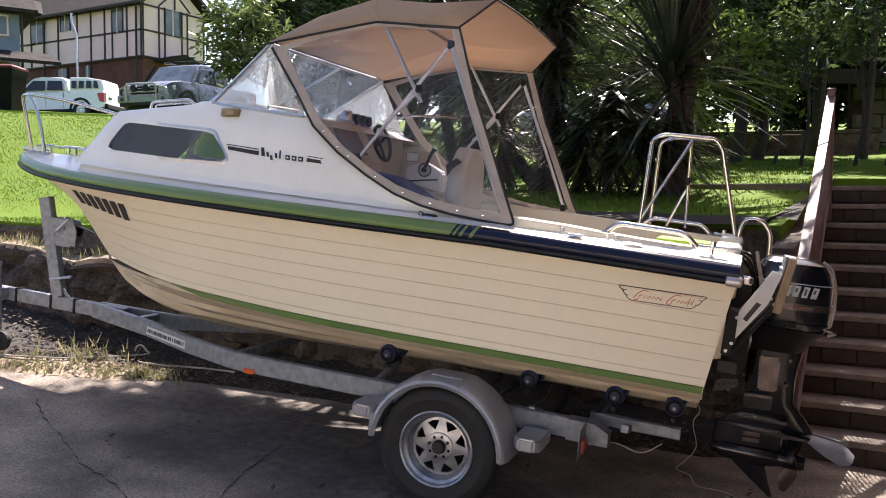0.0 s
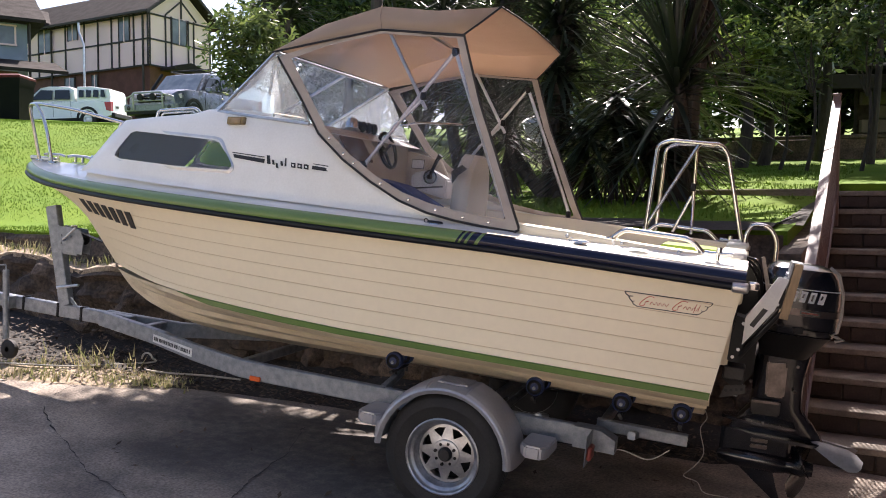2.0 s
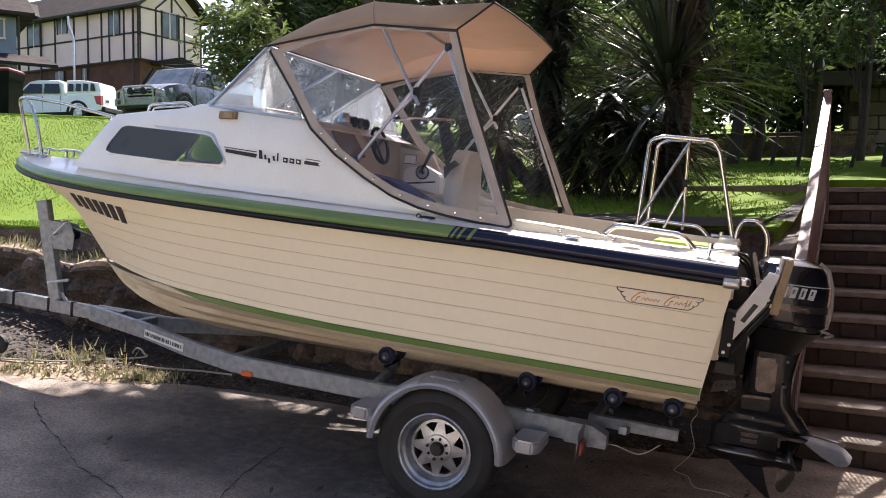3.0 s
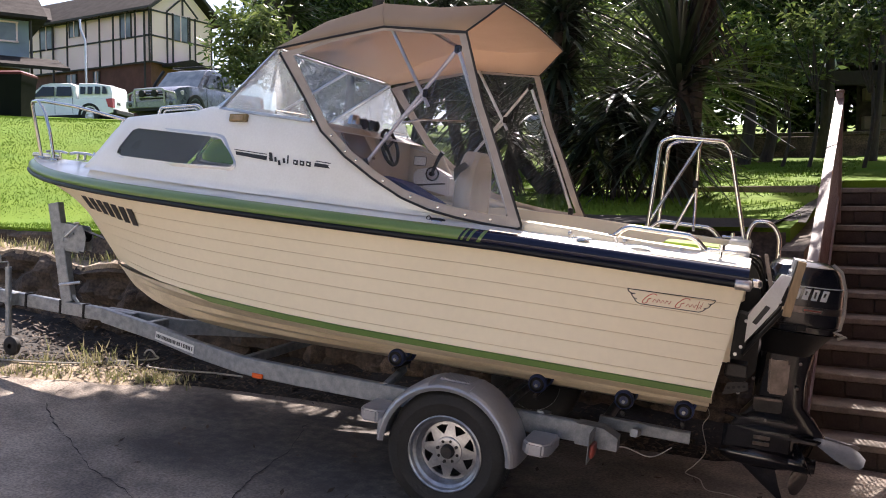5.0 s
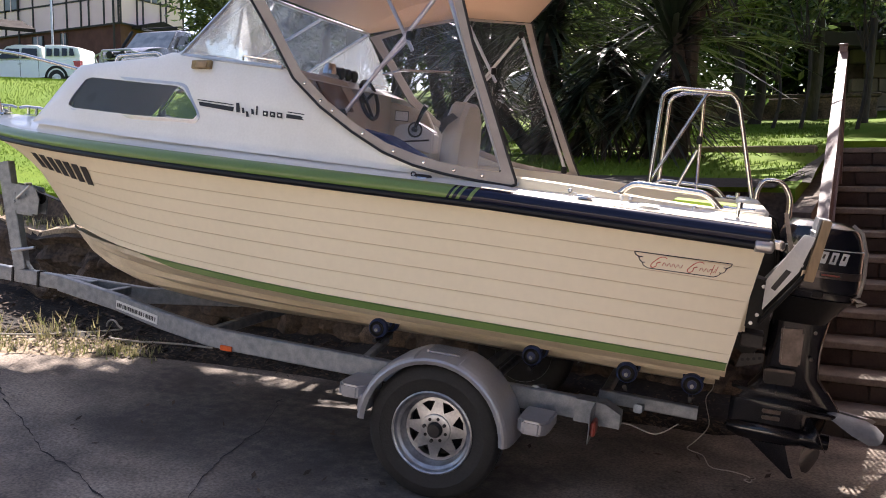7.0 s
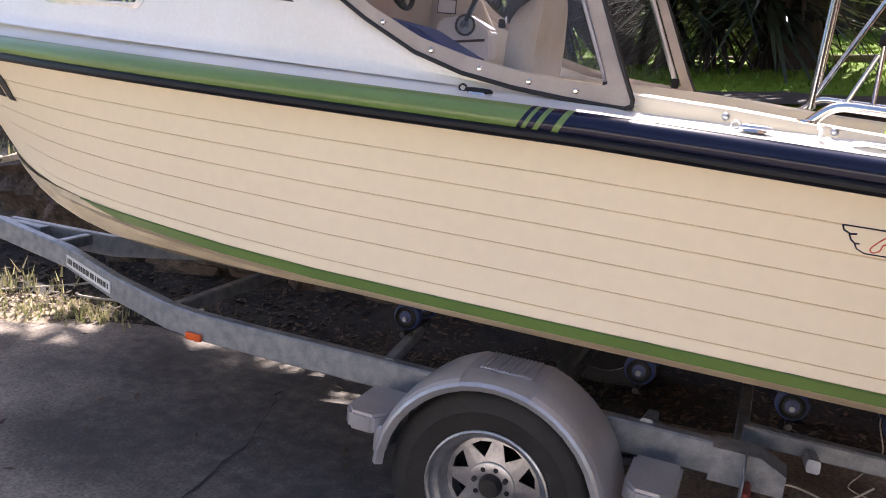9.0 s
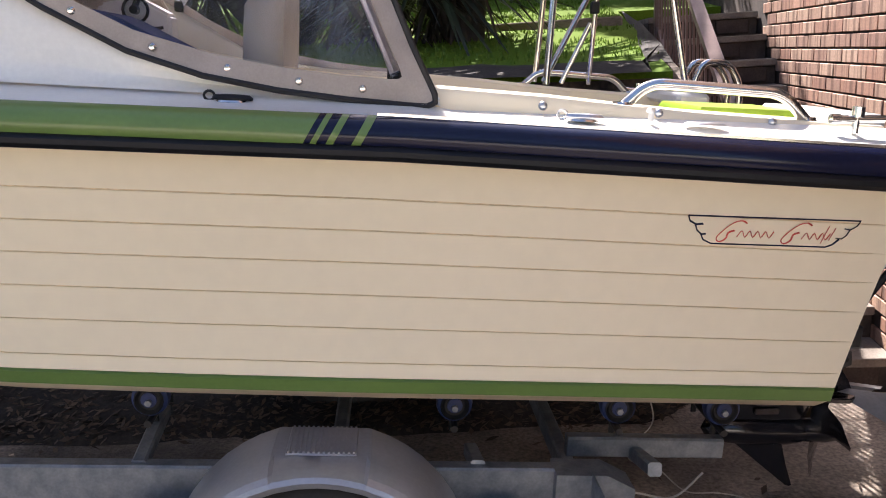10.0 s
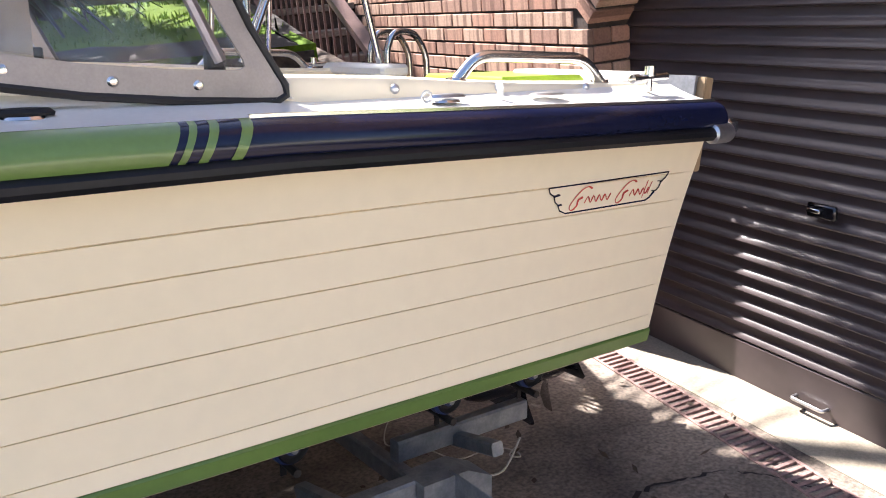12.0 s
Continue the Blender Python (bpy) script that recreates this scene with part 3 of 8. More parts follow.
def build_garage():
    wall = thing("wall_garage", Matrix(), "salmon brick garage front with an arched doorway", "wall", kind="structure")
    t = 0.225
    y1 = CY + HALF
    # core of mortar, set back behind the brick faces
    part("core", box((WX + 0.012 + t / 2, (y1 + 0.012 + 12) / 2, 1.3), (t, 12 - y1 - 0.012, 2.85)), "mortar", wall)
    part("core", box((WX + 0.012 + t / 2, CY - HALF - 0.012 - 0.24, 1.3), (t, 0.48, 2.85)), "mortar", wall)
    poly = [(CY - HALF - 0.012, 2.725), (CY - HALF - 0.012, SPRING)]
    poly += [(CY + (ARC_R + 0.012) * math.sin(radians(a)), ARC_Z + (ARC_R + 0.012) * math.cos(radians(a))) for a in range(-50, 51, 5)]
    poly += [(y1 + 0.012, 2.725)]
    part("core", prism(poly, WX + 0.012, WX + 0.012 + t, 0), "mortar", wall)
    # the house above, seen by reflections and shade alone
    part("upper_wall", box((WX + 1.6, 7.2, 3.9), (3.2, 9.6, 2.35)), "brick", wall)

    def brick_mesh(s):
        ob = part("brick", box((0, 0, 0), s, 0.004), "brick")
        me = ob.data
        bpy.data.objects.remove(ob)
        return me

    full, half = brick_mesh((0.03, 0.23, 0.070)), brick_mesh((0.03, 0.110, 0.070))
    deep, deep_half = brick_mesh((0.098, 0.03, 0.070)), brick_mesh((0.205, 0.03, 0.070))
    vous = brick_mesh((0.232, 0.074, 0.118))

    def lay(me, m):
        o = new("brick", me)
        o.parent = wall
        o.matrix_basis = m

    rnd = random.Random(3)
    for c in range(-1, 25):
        z = -0.09 + 0.04 + 0.08 * c
        y = y1
        k = 0
        while y < 8.35:
            if c % 2 and k == 0:
                w, me = 0.110, half
            else:
                w, me = 0.23, full
            yy = y + w / 2
            skip = z > SPRING - 0.02 and (yy - CY) ** 2 + (z - ARC_Z) ** 2 < (ARC_R + 0.15) ** 2
            step_top = -0.09 + 0.17 * max(0, math.floor((yy - 5.98) / 0.275) + 1)
            if not skip and z + 0.05 > step_top:
                lay(me, pose(WX + 0.015 + rnd.uniform(-0.002, 0.002), yy, z, rnd.uniform(-0.4, 0.4), 0, rnd.uniform(-0.4, 0.4)))
            y += w + 0.01
            k += 1
        if z < SPRING:
            if c % 2:
                lay(deep_half, pose(WX + 0.032 + 0.1025, y1 + 0.012, z))
            else:
                lay(deep, pose(WX + 0.032 + 0.048, y1 + 0.012, z))
                lay(deep, pose(WX + 0.032 + 0.156, y1 + 0.012, z))
    n = 33
    for i in range(n):
        a = -50 + 100 * (i + 0.5) / n
        q = radians(a)
        lay(vous, pose(WX + 0.112, CY + (ARC_R + 0.056) * math.sin(q), ARC_Z + (ARC_R + 0.056) * math.cos(q), -a, 0, 0))

    door = thing("door_1", Matrix(), "dark brown ribbed metal roller door, shut", "garage door", kind="structure")
    prof = [(0.0, 0.0), (0.011, 0.002), (0.020, 0.006), (0.023, 0.011), (0.020, 0.018), (0.010, 0.029), (0.003, 0.036), (0.0, 0.042), (0.0, 0.073)]
    bm = loft([[Vector((0.268 - d, y, z)) for d, z in prof] for y in (CY - HALF - 0.1, CY + HALF + 0.08)], False, False)
    s0 = part("slat", bm, "door", door, angle=30, at=pose(0, 0, 0.10))
    for i in range(1, 28):
        o = new("slat", s0.data)
        o.parent = door
        o.matrix_basis = pose(0, 0, 0.10 + 0.0728 * i)
    part("bottom_rail", box((0.262, CY, 0.005), (0.03, 2 * HALF + 0.1, 0.19), 0.006), "door", door)
    part("rubber_seal", box((0.262, CY, -0.088), (0.022, 2 * HALF + 0.1, 0.012), 0.003), "black_rubber", door)
    part("lock_plate", box((0.24, 4.475, 0.755), (0.022, 0.125, 0.055), 0.006), "gloss_black", door, "black lock plate")
    part("lock_lever", box((0.225, 4.50, 0.757), (0.018, 0.06, 0.018), 0.004), "chrome", door)
    part("pull_handle", tube(rounded([(0.247, 4.56, -0.035), (0.212, 4.56, -0.035), (0.212, 4.41, -0.035), (0.247, 4.41, -0.035)], 0.015), 0.008), "alloy", door, "pale metal pull handle")
    ap = part("apron", box((0.17, 4.0, -0.135), (0.34, 3.2, 0.10)), "apron")
    tagged(ap, "pale sunlit concrete apron in front of the garage door", "concrete apron", kind="structure")

    drain = thing("drain_grate", Matrix(), "long rusty pink slotted drain grate across the driveway", "drain", kind="structure")
    ang = math.degrees(math.atan2(0.085, 1.4))
    dm = pose(-0.055, 5.58, -0.083, 0, 0, -ang * 1.0)
    part("pit", box((0, -1.9, -0.012), (0.13, 3.8, 0.01)), "pit", drain, at=dm)
    for sx in (-0.061, 0.061):
        part("side_bar", box((sx, -1.9, 0), (0.014, 3.8, 0.012), 0.002), "grate", drain, at=dm)
    bar = part("bar", box((0, 0, 0), (0.112, 0.019, 0.012), 0.002), "grate", drain, at=dm @ pose(0, -0.02, 0))
    for i in range(1, 95):
        o = new("bar", bar.data)
        o.parent = drain
        o.matrix_basis = dm @ pose(0, -0.02 - 0.04 * i, 0)


build_garage()


# ---- stairs and balustrade ----
def build_stairs():
    st = thing("stairs", Matrix(), "brick stairs with worn concrete treads beside the garage", "stairs", kind="structure")
    x0, x1 = -0.78, WX
    xc, w = (x0 + x1) / 2, x1 - x0
    tr = part("tread", box((0, 0, 0), (w, 0.315, 0.045), 0.006), "tread", st, at=pose(xc, 5.98 + 0.14, -0.09 + 0.17 - 0.0225))
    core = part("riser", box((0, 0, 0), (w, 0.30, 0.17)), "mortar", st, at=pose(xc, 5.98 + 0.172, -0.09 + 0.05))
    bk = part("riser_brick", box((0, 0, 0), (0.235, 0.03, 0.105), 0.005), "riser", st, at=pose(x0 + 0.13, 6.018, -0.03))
    for i in range(11):
        y, z = 5.98 + 0.275 * i, -0.09 + 0.17 * i
        if i:
            for src, p in ((tr, (xc, y + 0.14, z + 0.1475)), (core, (xc, y + 0.172, z + 0.05))):
                o = new(src.name.split(".")[0], src.data)
                o.parent = st
                o.matrix_basis = pose(*p)
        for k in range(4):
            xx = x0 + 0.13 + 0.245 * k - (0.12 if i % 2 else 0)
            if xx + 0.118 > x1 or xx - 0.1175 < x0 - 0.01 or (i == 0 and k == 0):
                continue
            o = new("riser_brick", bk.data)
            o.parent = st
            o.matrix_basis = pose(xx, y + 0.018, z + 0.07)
    part("landing", box((xc, 9.58, 1.68), (w, 1.16, 0.2)), "tread", st)
    part("cheek", prism([(6.1, -0.15), (6.25, 1.30), (8.5, 1.62), (9.75, 1.80), (9.75, -0.15)], x0 - 0.16, x0 - 0.002, 0), "stone", st)

    rl = thing("balustrade", Matrix(), "brown painted metal balustrade with upright bars along the stairs", "balustrade", kind="structure")
    xr = -0.735
    a, b = Vector((xr + 0.04, 5.75, 1.03)), Vector((xr - 0.03, 8.27, 2.56))
    d = (b - a).normalized()
    up = Vector((0, -d.z, d.y))
    sx = Vector((1, 0, 0))
    part("top_rail", loft([[p + sx * u * 0.035 + up * v for u, v in ((-1, -0.02), (1, -0.02), (1, 0.02), (-1, 0.02))] for p in (a, b)]), "rail", rl)
    part("bottom_rail", loft([[p + sx * u * 0.018 + up * v - Vector((0, 0, 0.86)) for u, v in ((-1, -0.015), (1, -0.015), (1, 0.015), (-1, 0.015))] for p in (a, b)]), "rail", rl)
    for p, h in ((b, 0.06), (a + Vector((-0.07, 0.0, 0)), 0.0)):
        part("post", box((p.x, p.y, p.z - 0.55 + h / 2), (0.06, 0.06, 1.1 + h), 0.004), "rail", rl)
        part("cap", box((p.x, p.y, p.z + h + 0.008), (0.075, 0.075, 0.02), 0.005), "rail", rl)
    n = 24
    sp = part("bar", box((0, 0, 0), (0.012, 0.012, 0.84)), "rail", rl, at=pose(*(a + (b - a) * (0.5 / n)) - Vector((0, 0, 0.44))))
    for i in range(1, n):
        p = a + (b - a) * ((i + 0.5) / n)
        o = new("bar", sp.data)
        o.parent = rl
        o.matrix_basis = pose(p.x, p.y, p.z - 0.44)


build_stairs()
# ---- the boat, in its own frame: x to the bow, y to port, z up, from the transom's top ----
HEAD, RISE = radians(-170.166), radians(6.022)
fwd = Vector((math.cos(RISE) * math.cos(HEAD), math.cos(RISE) * math.sin(HEAD), math.sin(RISE)))
prt = Vector((0, 0, 1)).cross(fwd).normalized()
upb = fwd.cross(prt)
BOAT = Matrix.Translation((-0.913, 4.991, 1.257)) @ Matrix((fwd, prt, upb)).transposed().to_4x4()
LOA = 5.34
STEM = [(2.0, -0.872), (2.7, -0.892), (3.0, -0.896), (3.461, -0.893), (3.818, -0.862), (4.153, -0.766), (4.319, -0.662), (4.448, -0.52),
        (4.595, -0.366), (4.774, -0.179), (4.96, -0.075), (5.152, 0.0), (5.25, 0.045), (LOA, 0.085)]
CHINE = [(0, 0.90), (1.5, 0.90), (2.27, 0.865), (2.72, 0.775), (3.05, 0.70), (3.3, 0.63), (3.6, 0.52), (3.98, 0.32), (4.25, 0.14), (4.448, 0.0)]


def beam(x, full=1.02, x0=2.0):
    s = (x - x0) / (LOA - x0)
    return full if s <= 0 else full * max(0, 1 - min(s, 1) ** 2.0) ** 0.8


def sheer(x):
    return 0.013 + 0.027 * min(1, x / 1.2) + 0.035 * max(0, (x - 3.6) / 1.78) ** 2 + 0.035 * max(0, (x - 4.6) / 0.74) ** 2


def keel(x):
    return lerp(STEM, x) if x > 2 else -0.86 - 0.006 * x


def chine(x):
    return (lerp(CHINE, x), -0.535 - 0.004 * sstep(1, 3, x) + 0.02 * sstep(3.3, 4.4, x))


def side(x, v, out=0.0):
    """A point of the port topside: v from 0 at the rubbing strake to 1 at the chine."""
    b, z0 = max(0.0, beam(x) - 0.032 * (1 - sstep(4.2, 5.0, x))), sheer(x)
    if x < 4.448:
        c, z1 = chine(x)
    else:
        c, z1 = 0.0, lerp(STEM, x)
        z1 = min(z1, z0 - 0.002)
    fl = 0.10 * sstep(2.8, 4.6, x) * math.sin(math.pi * v)
    y = b + (c - b) * v
    y = max(0.0, y - fl * b - 0.012 * math.sin(math.pi * v) * (1 - sstep(2.5, 3.5, x)))
    z = z0 + (z1 - z0) * v
    # the transom leans forward below
    xx = x + max(0.0, 0.16 - x) / 0.16 * 0.088 * (z0 - z) / 0.57
    return Vector((xx, y + out if y > 0.001 else y, z))


STATIONS = [0.0, 0.08, 0.16, 0.5, 0.9, 1.3, 1.7, 2.1, 2.5, 2.8, 3.1, 3.4, 3.65, 3.9, 4.1, 4.25, 4.35, 4.448, 4.55, 4.65, 4.75, 4.85, 4.95, 5.05, 5.15, 5.22, 5.28, 5.32, LOA]
boat = thing("motor_boat", BOAT, "cream clinker-style fibreglass cabin boat with green and navy gunwale", "boat")


def flip(ps):
    return [Vector((p.x, -p.y, p.z)) for p in ps]


hull = None
for s in (1, -1):
    rings = [[side(x, v / 8, -0.004) for v in range(9)] for x in STATIONS]
    if s < 0:
        rings = [flip(r) for r in rings]
    h = part("hull", loft(rings, False, False), "groove", boat)
    hull = hull or h
VB = [0.0, 0.216, 0.348, 0.483, 0.625, 0.771, 0.928, 1.0]
for s in (1, -1):
    for a, b in zip(VB, VB[1:]):
        g = 0.0021 / 0.57
        rings = []
        for x in STATIONS:
            o = 0.005 * (1 - sstep(4.2, 4.9, x)) * sstep(0.0, 0.1, x)
            gg = g * (1 - sstep(4.0, 4.8, x)) * sstep(0.02, 0.1, x)
            r = [side(x, a + gg, -0.004), side(x, a + gg * 1.3, 0.0), side(x, (a + b) / 2, o * 0.5), side(x, b - gg * 1.0, o), side(x, b - gg * 0.4, -0.004)]
            rings.append(r if s > 0 else flip(r))
        part("plank", loft(rings, False, False), "cream", boat, angle=25)
    # green boot line and the cream chine below it
    rings = []
    xs = [q for q in STATIONS if q < 3.3] + [3.3, 3.42]
    for x in xs:
        c, z = chine(x)
        k = 1 - sstep(3.15, 3.42, x) * 0.9
        sh = max(0.0, 0.16 - x) / 0.16 * 0.088
        r = [Vector((x + sh, c + 0.003, z)), Vector((x + sh * 1.03, c + 0.009, z - 0.005)), Vector((x + sh * 1.06, c + 0.004, z - 0.036 * k)), Vector((x + sh * 1.06, c - 0.02, z - 0.037 * k))]
        rings.append(r if s > 0 else flip(r))
    part("boot_stripe", loft(rings, False, False), "green", boat, "green painted waterline stripe")
    bott = []
    for x in [q for q in STATIONS if q < 4.448] + [4.447]:
        c, z = chine(x)
        zk = keel(x)
        sh = max(0.0, 0.16 - x) / 0.16 * 0.088
        z1 = z - 0.034
        f = lambda u, dz=0.0: Vector((x + sh * (1 + 0.5 * u), c * (1 - u), z1 + (zk - z1) * u + dz))
        r = [Vector((x + sh, c + 0.001, z - 0.002)), Vector((x + sh, c - 0.002, z1)), Vector((x + sh, c - 0.072, z1 - 0.046)), Vector((x + sh, c - 0.084, z1 - 0.036)), f(0.36, 0.012), f(0.38, -0.016), f(0.68, 0.012), f(0.70, -0.016), f(1.0)]
        if x > 3.4:
            k = 1 - sstep(3.4, 4.4, x)
            r = [q.lerp(f(u), 1 - k) for q, u in zip(r, (0, 0.02, 0.14, 0.18, 0.42, 0.47, 0.70, 0.75, 1))]
            for j in (2, 3, 4, 5, 6, 7):
                r[j] = r[j] + Vector((0, 0, (-0.018 if j % 2 else 0.010) * (1 - sstep(4.25, 4.44, x))))
        bott.append(r if s > 0 else flip(r))
    part("hull_bottom", loft(bott, False, False), "hull_bottom", boat, "dull cream hull bottom with moulded strakes", angle=25)

# transom
tp = [side(0, v / 8, -0.004) for v in range(9)]
tp += [Vector((0.092 + 0.05 * u, 0.90 * (1 - u), -0.57 + (keel(0) + 0.57) * u)) for u in (0.0, 0.5, 1.0)]
cut = [Vector((0.0, 0.90, 0.08)), Vector((0.0, 0.36, 0.08)), Vector((0.025, 0.30, -0.10)), Vector((0.025, 0.0, -0.10))]
out = [cut[3], cut[2], cut[1], Vector((-0.0, 1.0, 0.07))] + tp
ring = out + flip(out[::-1])
part("transom", loft([ring, [p + Vector((0.04, 0, 0)) for p in ring]]), "cream", boat)


# rubbing strake and painted gunwale band
def run(prof, x0, x1, s, shear=0.0, n=46, ins=0.0):
    rings = []
    for i in range(n + 1):
        x = x0 + (x1 - x0) * i / n
        r = []
        for d, dz in prof:
            xx = min(max(x + shear * dz * (1 - sstep(1.5, 2.6, x)), -0.01), LOA)
            # outward direction in plan
            e = 0.01
            ty, tx = beam(min(xx + e, LOA)) - beam(max(xx - e, 0)), 2 * e
            ln = math.hypot(tx, ty)
            nx, ny = -ty / ln, tx / ln
            if xx > LOA - 0.012:
                nx, ny = 1.0, 0.0
            r.append(Vector((xx + nx * d, max(0.0, beam(xx) + ny * d) * s, sheer(xx) + dz)))
        rings.append(r)
    return rings


def bow_xs(prof, s, x0=0.0, shear=0.0):
    return run(prof, x0, LOA - 0.35, s, shear, 50) + run(prof, LOA - 0.35, LOA, s, 0, 30)[1:]


RUB = [(-0.062, -0.022), (0.002, -0.034), (0.021, -0.031), (0.029, -0.021), (0.028, -0.010), (0.020, -0.003), (0.012, 0.001), (-0.010, 0.001)]
BAND = [(0.013, -0.001), (0.018, 0.009), (0.018, 0.022), (0.014, 0.035), (0.006, 0.047), (-0.008, 0.057), (-0.028, 0.062)]
for s in (1, -1):
    part("rubbing_strake", loft(bow_xs(RUB, s), False, False), "black_rubber", boat, "black rubber rubbing strake")
    part("gunwale_band", loft(run(BAND, -0.005, 1.62, s), False, False), "navy", boat, "glossy navy gunwale band")
    sl = [(d + 0.002, z) for d, z in BAND]
    part("gunwale_band", loft(bow_xs(sl, s, 1.404, -0.53), False, False), "green", boat, "green painted gunwale band")
    for x0, w in ((1.377, 0.013), (1.341, 0.016), (1.283, 0.020)):
        part("slash", loft(run(sl, x0, x0 + w, s, -0.53, 2), False, False), "green", boat)
    part("edge_trim", loft(run([(-0.024, 0.061), (-0.024, 0.067), (-0.036, 0.067)], -0.005, 1.25, s), False, False), "chrome", boat, "thin bright metal edge trim")
# chrome end caps of the strake
for s in (1, -1):
    part("strake_end", lathe([(0.0, -0.036), (0.014, -0.035), (0.023, -0.030), (0.026, -0.020), (0.025, 0.035), (0.018, 0.040)], 18, "X", c=(0.012, s * 1.030, -0.002)), "alloy", boat, "chrome strake end cap")


# ---- deck, cabin and cockpit as one white moulding ----
def cab_top(x):
    """Half width and height of the cabin side's upper edge."""
    return (lerp([(2.0, 0.80), (2.47, 0.745), (3.2, 0.68), (3.7, 0.61), (4.03, 0.51), (4.3, 0.48)], x),
            lerp([(1.11, 0.14), (1.32, 0.15), (1.64, 0.18), (1.82, 0.225), (2.0, 0.32), (2.18, 0.42), (2.36, 0.55), (2.47, 0.59), (3.0, 0.615), (3.23, 0.635), (3.34, 0.605), (3.71, 0.56), (3.98, 0.53), (4.06, 0.46), (4.3, 0.17)], x))


def cab_base(x):
    return (lerp([(1.1, 0.845), (3.0, 0.81), (3.6, 0.73), (4.0, 0.63), (4.2, 0.57), (4.34, 0.52)], x), lerp([(0, 0.115), (3.5, 0.15), (4.36, 0.165)], x))


cabin_sides = []
cabin_x = [1.11, 1.32, 1.5, 1.64, 1.82, 2.0, 2.18, 2.36, 2.47, 2.7, 3.0, 3.12, 3.23, 3.34, 3.5, 3.71, 3.9, 3.98, 4.06, 4.18, 4.32]
for s in (1, -1):
    # side decks and foredeck
    rings = []
    for i in range(60):
        x = -0.005 + (LOA + 0.0 - 0.004) * i / 59
        yb = max(0, beam(x) - 0.03)
        yi = min(yb, cab_base(x)[0] if x < 4.32 else 0.0)
        zb = sheer(x) + 0.062
        zi = cab_base(x)[1] if x > 1.1 else 0.112
        if x < 1.1:
            yi = 0.850
        if x >= 4.32:
            zi = 0.175 + 0.01
        zi = max(zi, zb + 0.003)
        rings.append([Vector((x, s * (yb + (yi - yb) * k), zb + (zi - zb) * k ** 1.6)) for k in (0, 0.25, 0.5, 0.75, 1)])
    part("deck", loft(rings, False, False), "white", boat)
    # cabin sides
    rings = []
    for x in cabin_x:
        (yb, zb), (yt, zt) = cab_base(x), cab_top(x)
        zt = max(zt, zb + 0.01)
        k = (zt - zb)
        yt = yb + (yt - yb) * min(1, k / 0.45)
        pts = [(yb + 0.035, zb - 0.004), (yb + 0.012, zb + min(0.012, k * 0.1)), (yb, zb + min(0.045, k * 0.3)), (yb + (yt - yb) * 0.5 + 0.01, zb + k * 0.55), (yt + 0.004, zt - min(0.02, k * 0.1)), (yt - 0.02, zt)]
        rings.append([Vector((x, s * y, z)) for y, z in pts])
    cabin_sides.append(part("cabin_side", loft(rings, False, False), "white", boat, angle=50))
    # roof half
    rings = []
    for x in [q for q in cabin_x if q >= 2.36]:
        yt, zt = cab_top(x)
        k = lerp([(2.36, 0.0), (3.0, 0.035), (3.3, 0.05), (4.0, 0.03), (4.32, 0.0)], x)
        rings.append([Vector((x + (0.06 if x > 3.95 else 0.0) * (1 - u * u), s * (yt - 0.02) * u, zt + k * (1 - u * u))) for u in (1, 0.9, 0.75, 0.5, 0.25, 0)])
    part("cabin_roof", loft(rings, False, False), "white", boat, angle=50)
    # cockpit coaming and inside
    prof = [(0.853, 0.104), (0.848, 0.150), (0.837, 0.162), (0.745, 0.166), (0.735, 0.155), (0.735, -0.42), (0.0, -0.42)]
    rings = []
    for x in (0.03, 0.2, 0.35, 0.5, 0.65, 0.85, 1.1, 1.3, 1.45, 2.0, 2.45):
        d = lerp([(0.03, 0.046), (0.2, 0.043), (0.5, 0.034), (0.65, 0.025), (0.85, 0.012), (1.1, 0.003), (1.3, 0.0)], x)
        w = 0.07 * sstep(1.2, 1.45, x)
        rings.append([Vector((x, s * (y - w if y > 0.74 else y - 0.6 * w if y > 0.1 else y), z - d if z > 0.12 else z)) for y, z in prof])
    part("coaming", loft(rings, False, False), "cream", boat, "cream cockpit coaming")
part("cockpit_floor", box((1.25, 0, -0.40), (2.4, 1.44, 0.02)), "blue_carpet", boat, "blue marine carpet floor")
part("transom_top", box((0.07, 0.585, 0.118), (0.13, 0.46, 0.05), 0.015), "white", boat)
part("transom_top", box((0.07, -0.585, 0.118), (0.13, 0.46, 0.05), 0.015), "white", boat)
part("splash_well", box((0.16, 0, -0.13), (0.32, 0.62, 0.06), 0.01), "cream", boat)
part("bulkhead", box((2.48, 0, 0.05), (0.03, 1.42, 1.05)), "dark_wood", boat)


# cabin windows: pane, frame
def on_cabin(x, z, out=0.0):
    (yb, zb), (yt, zt) = cab_base(x), cab_top(x)
    k = min(1, max(0, (z - zb) / (zt - zb)))
    kk = 1.0
    yt = yb + (yt - yb) * kk
    return yb + (yt - yb) * k + 0.013 * math.sin(math.pi * k) + out


WIN = [(3.972, 0.290), (3.965, 0.326), (3.866, 0.448), (3.815, 0.462), (3.461, 0.455), (3.125, 0.449), (3.075, 0.436), (2.957, 0.336), (2.945, 0.306), (2.968, 0.278), (3.401, 0.268), (3.915, 0.274)]


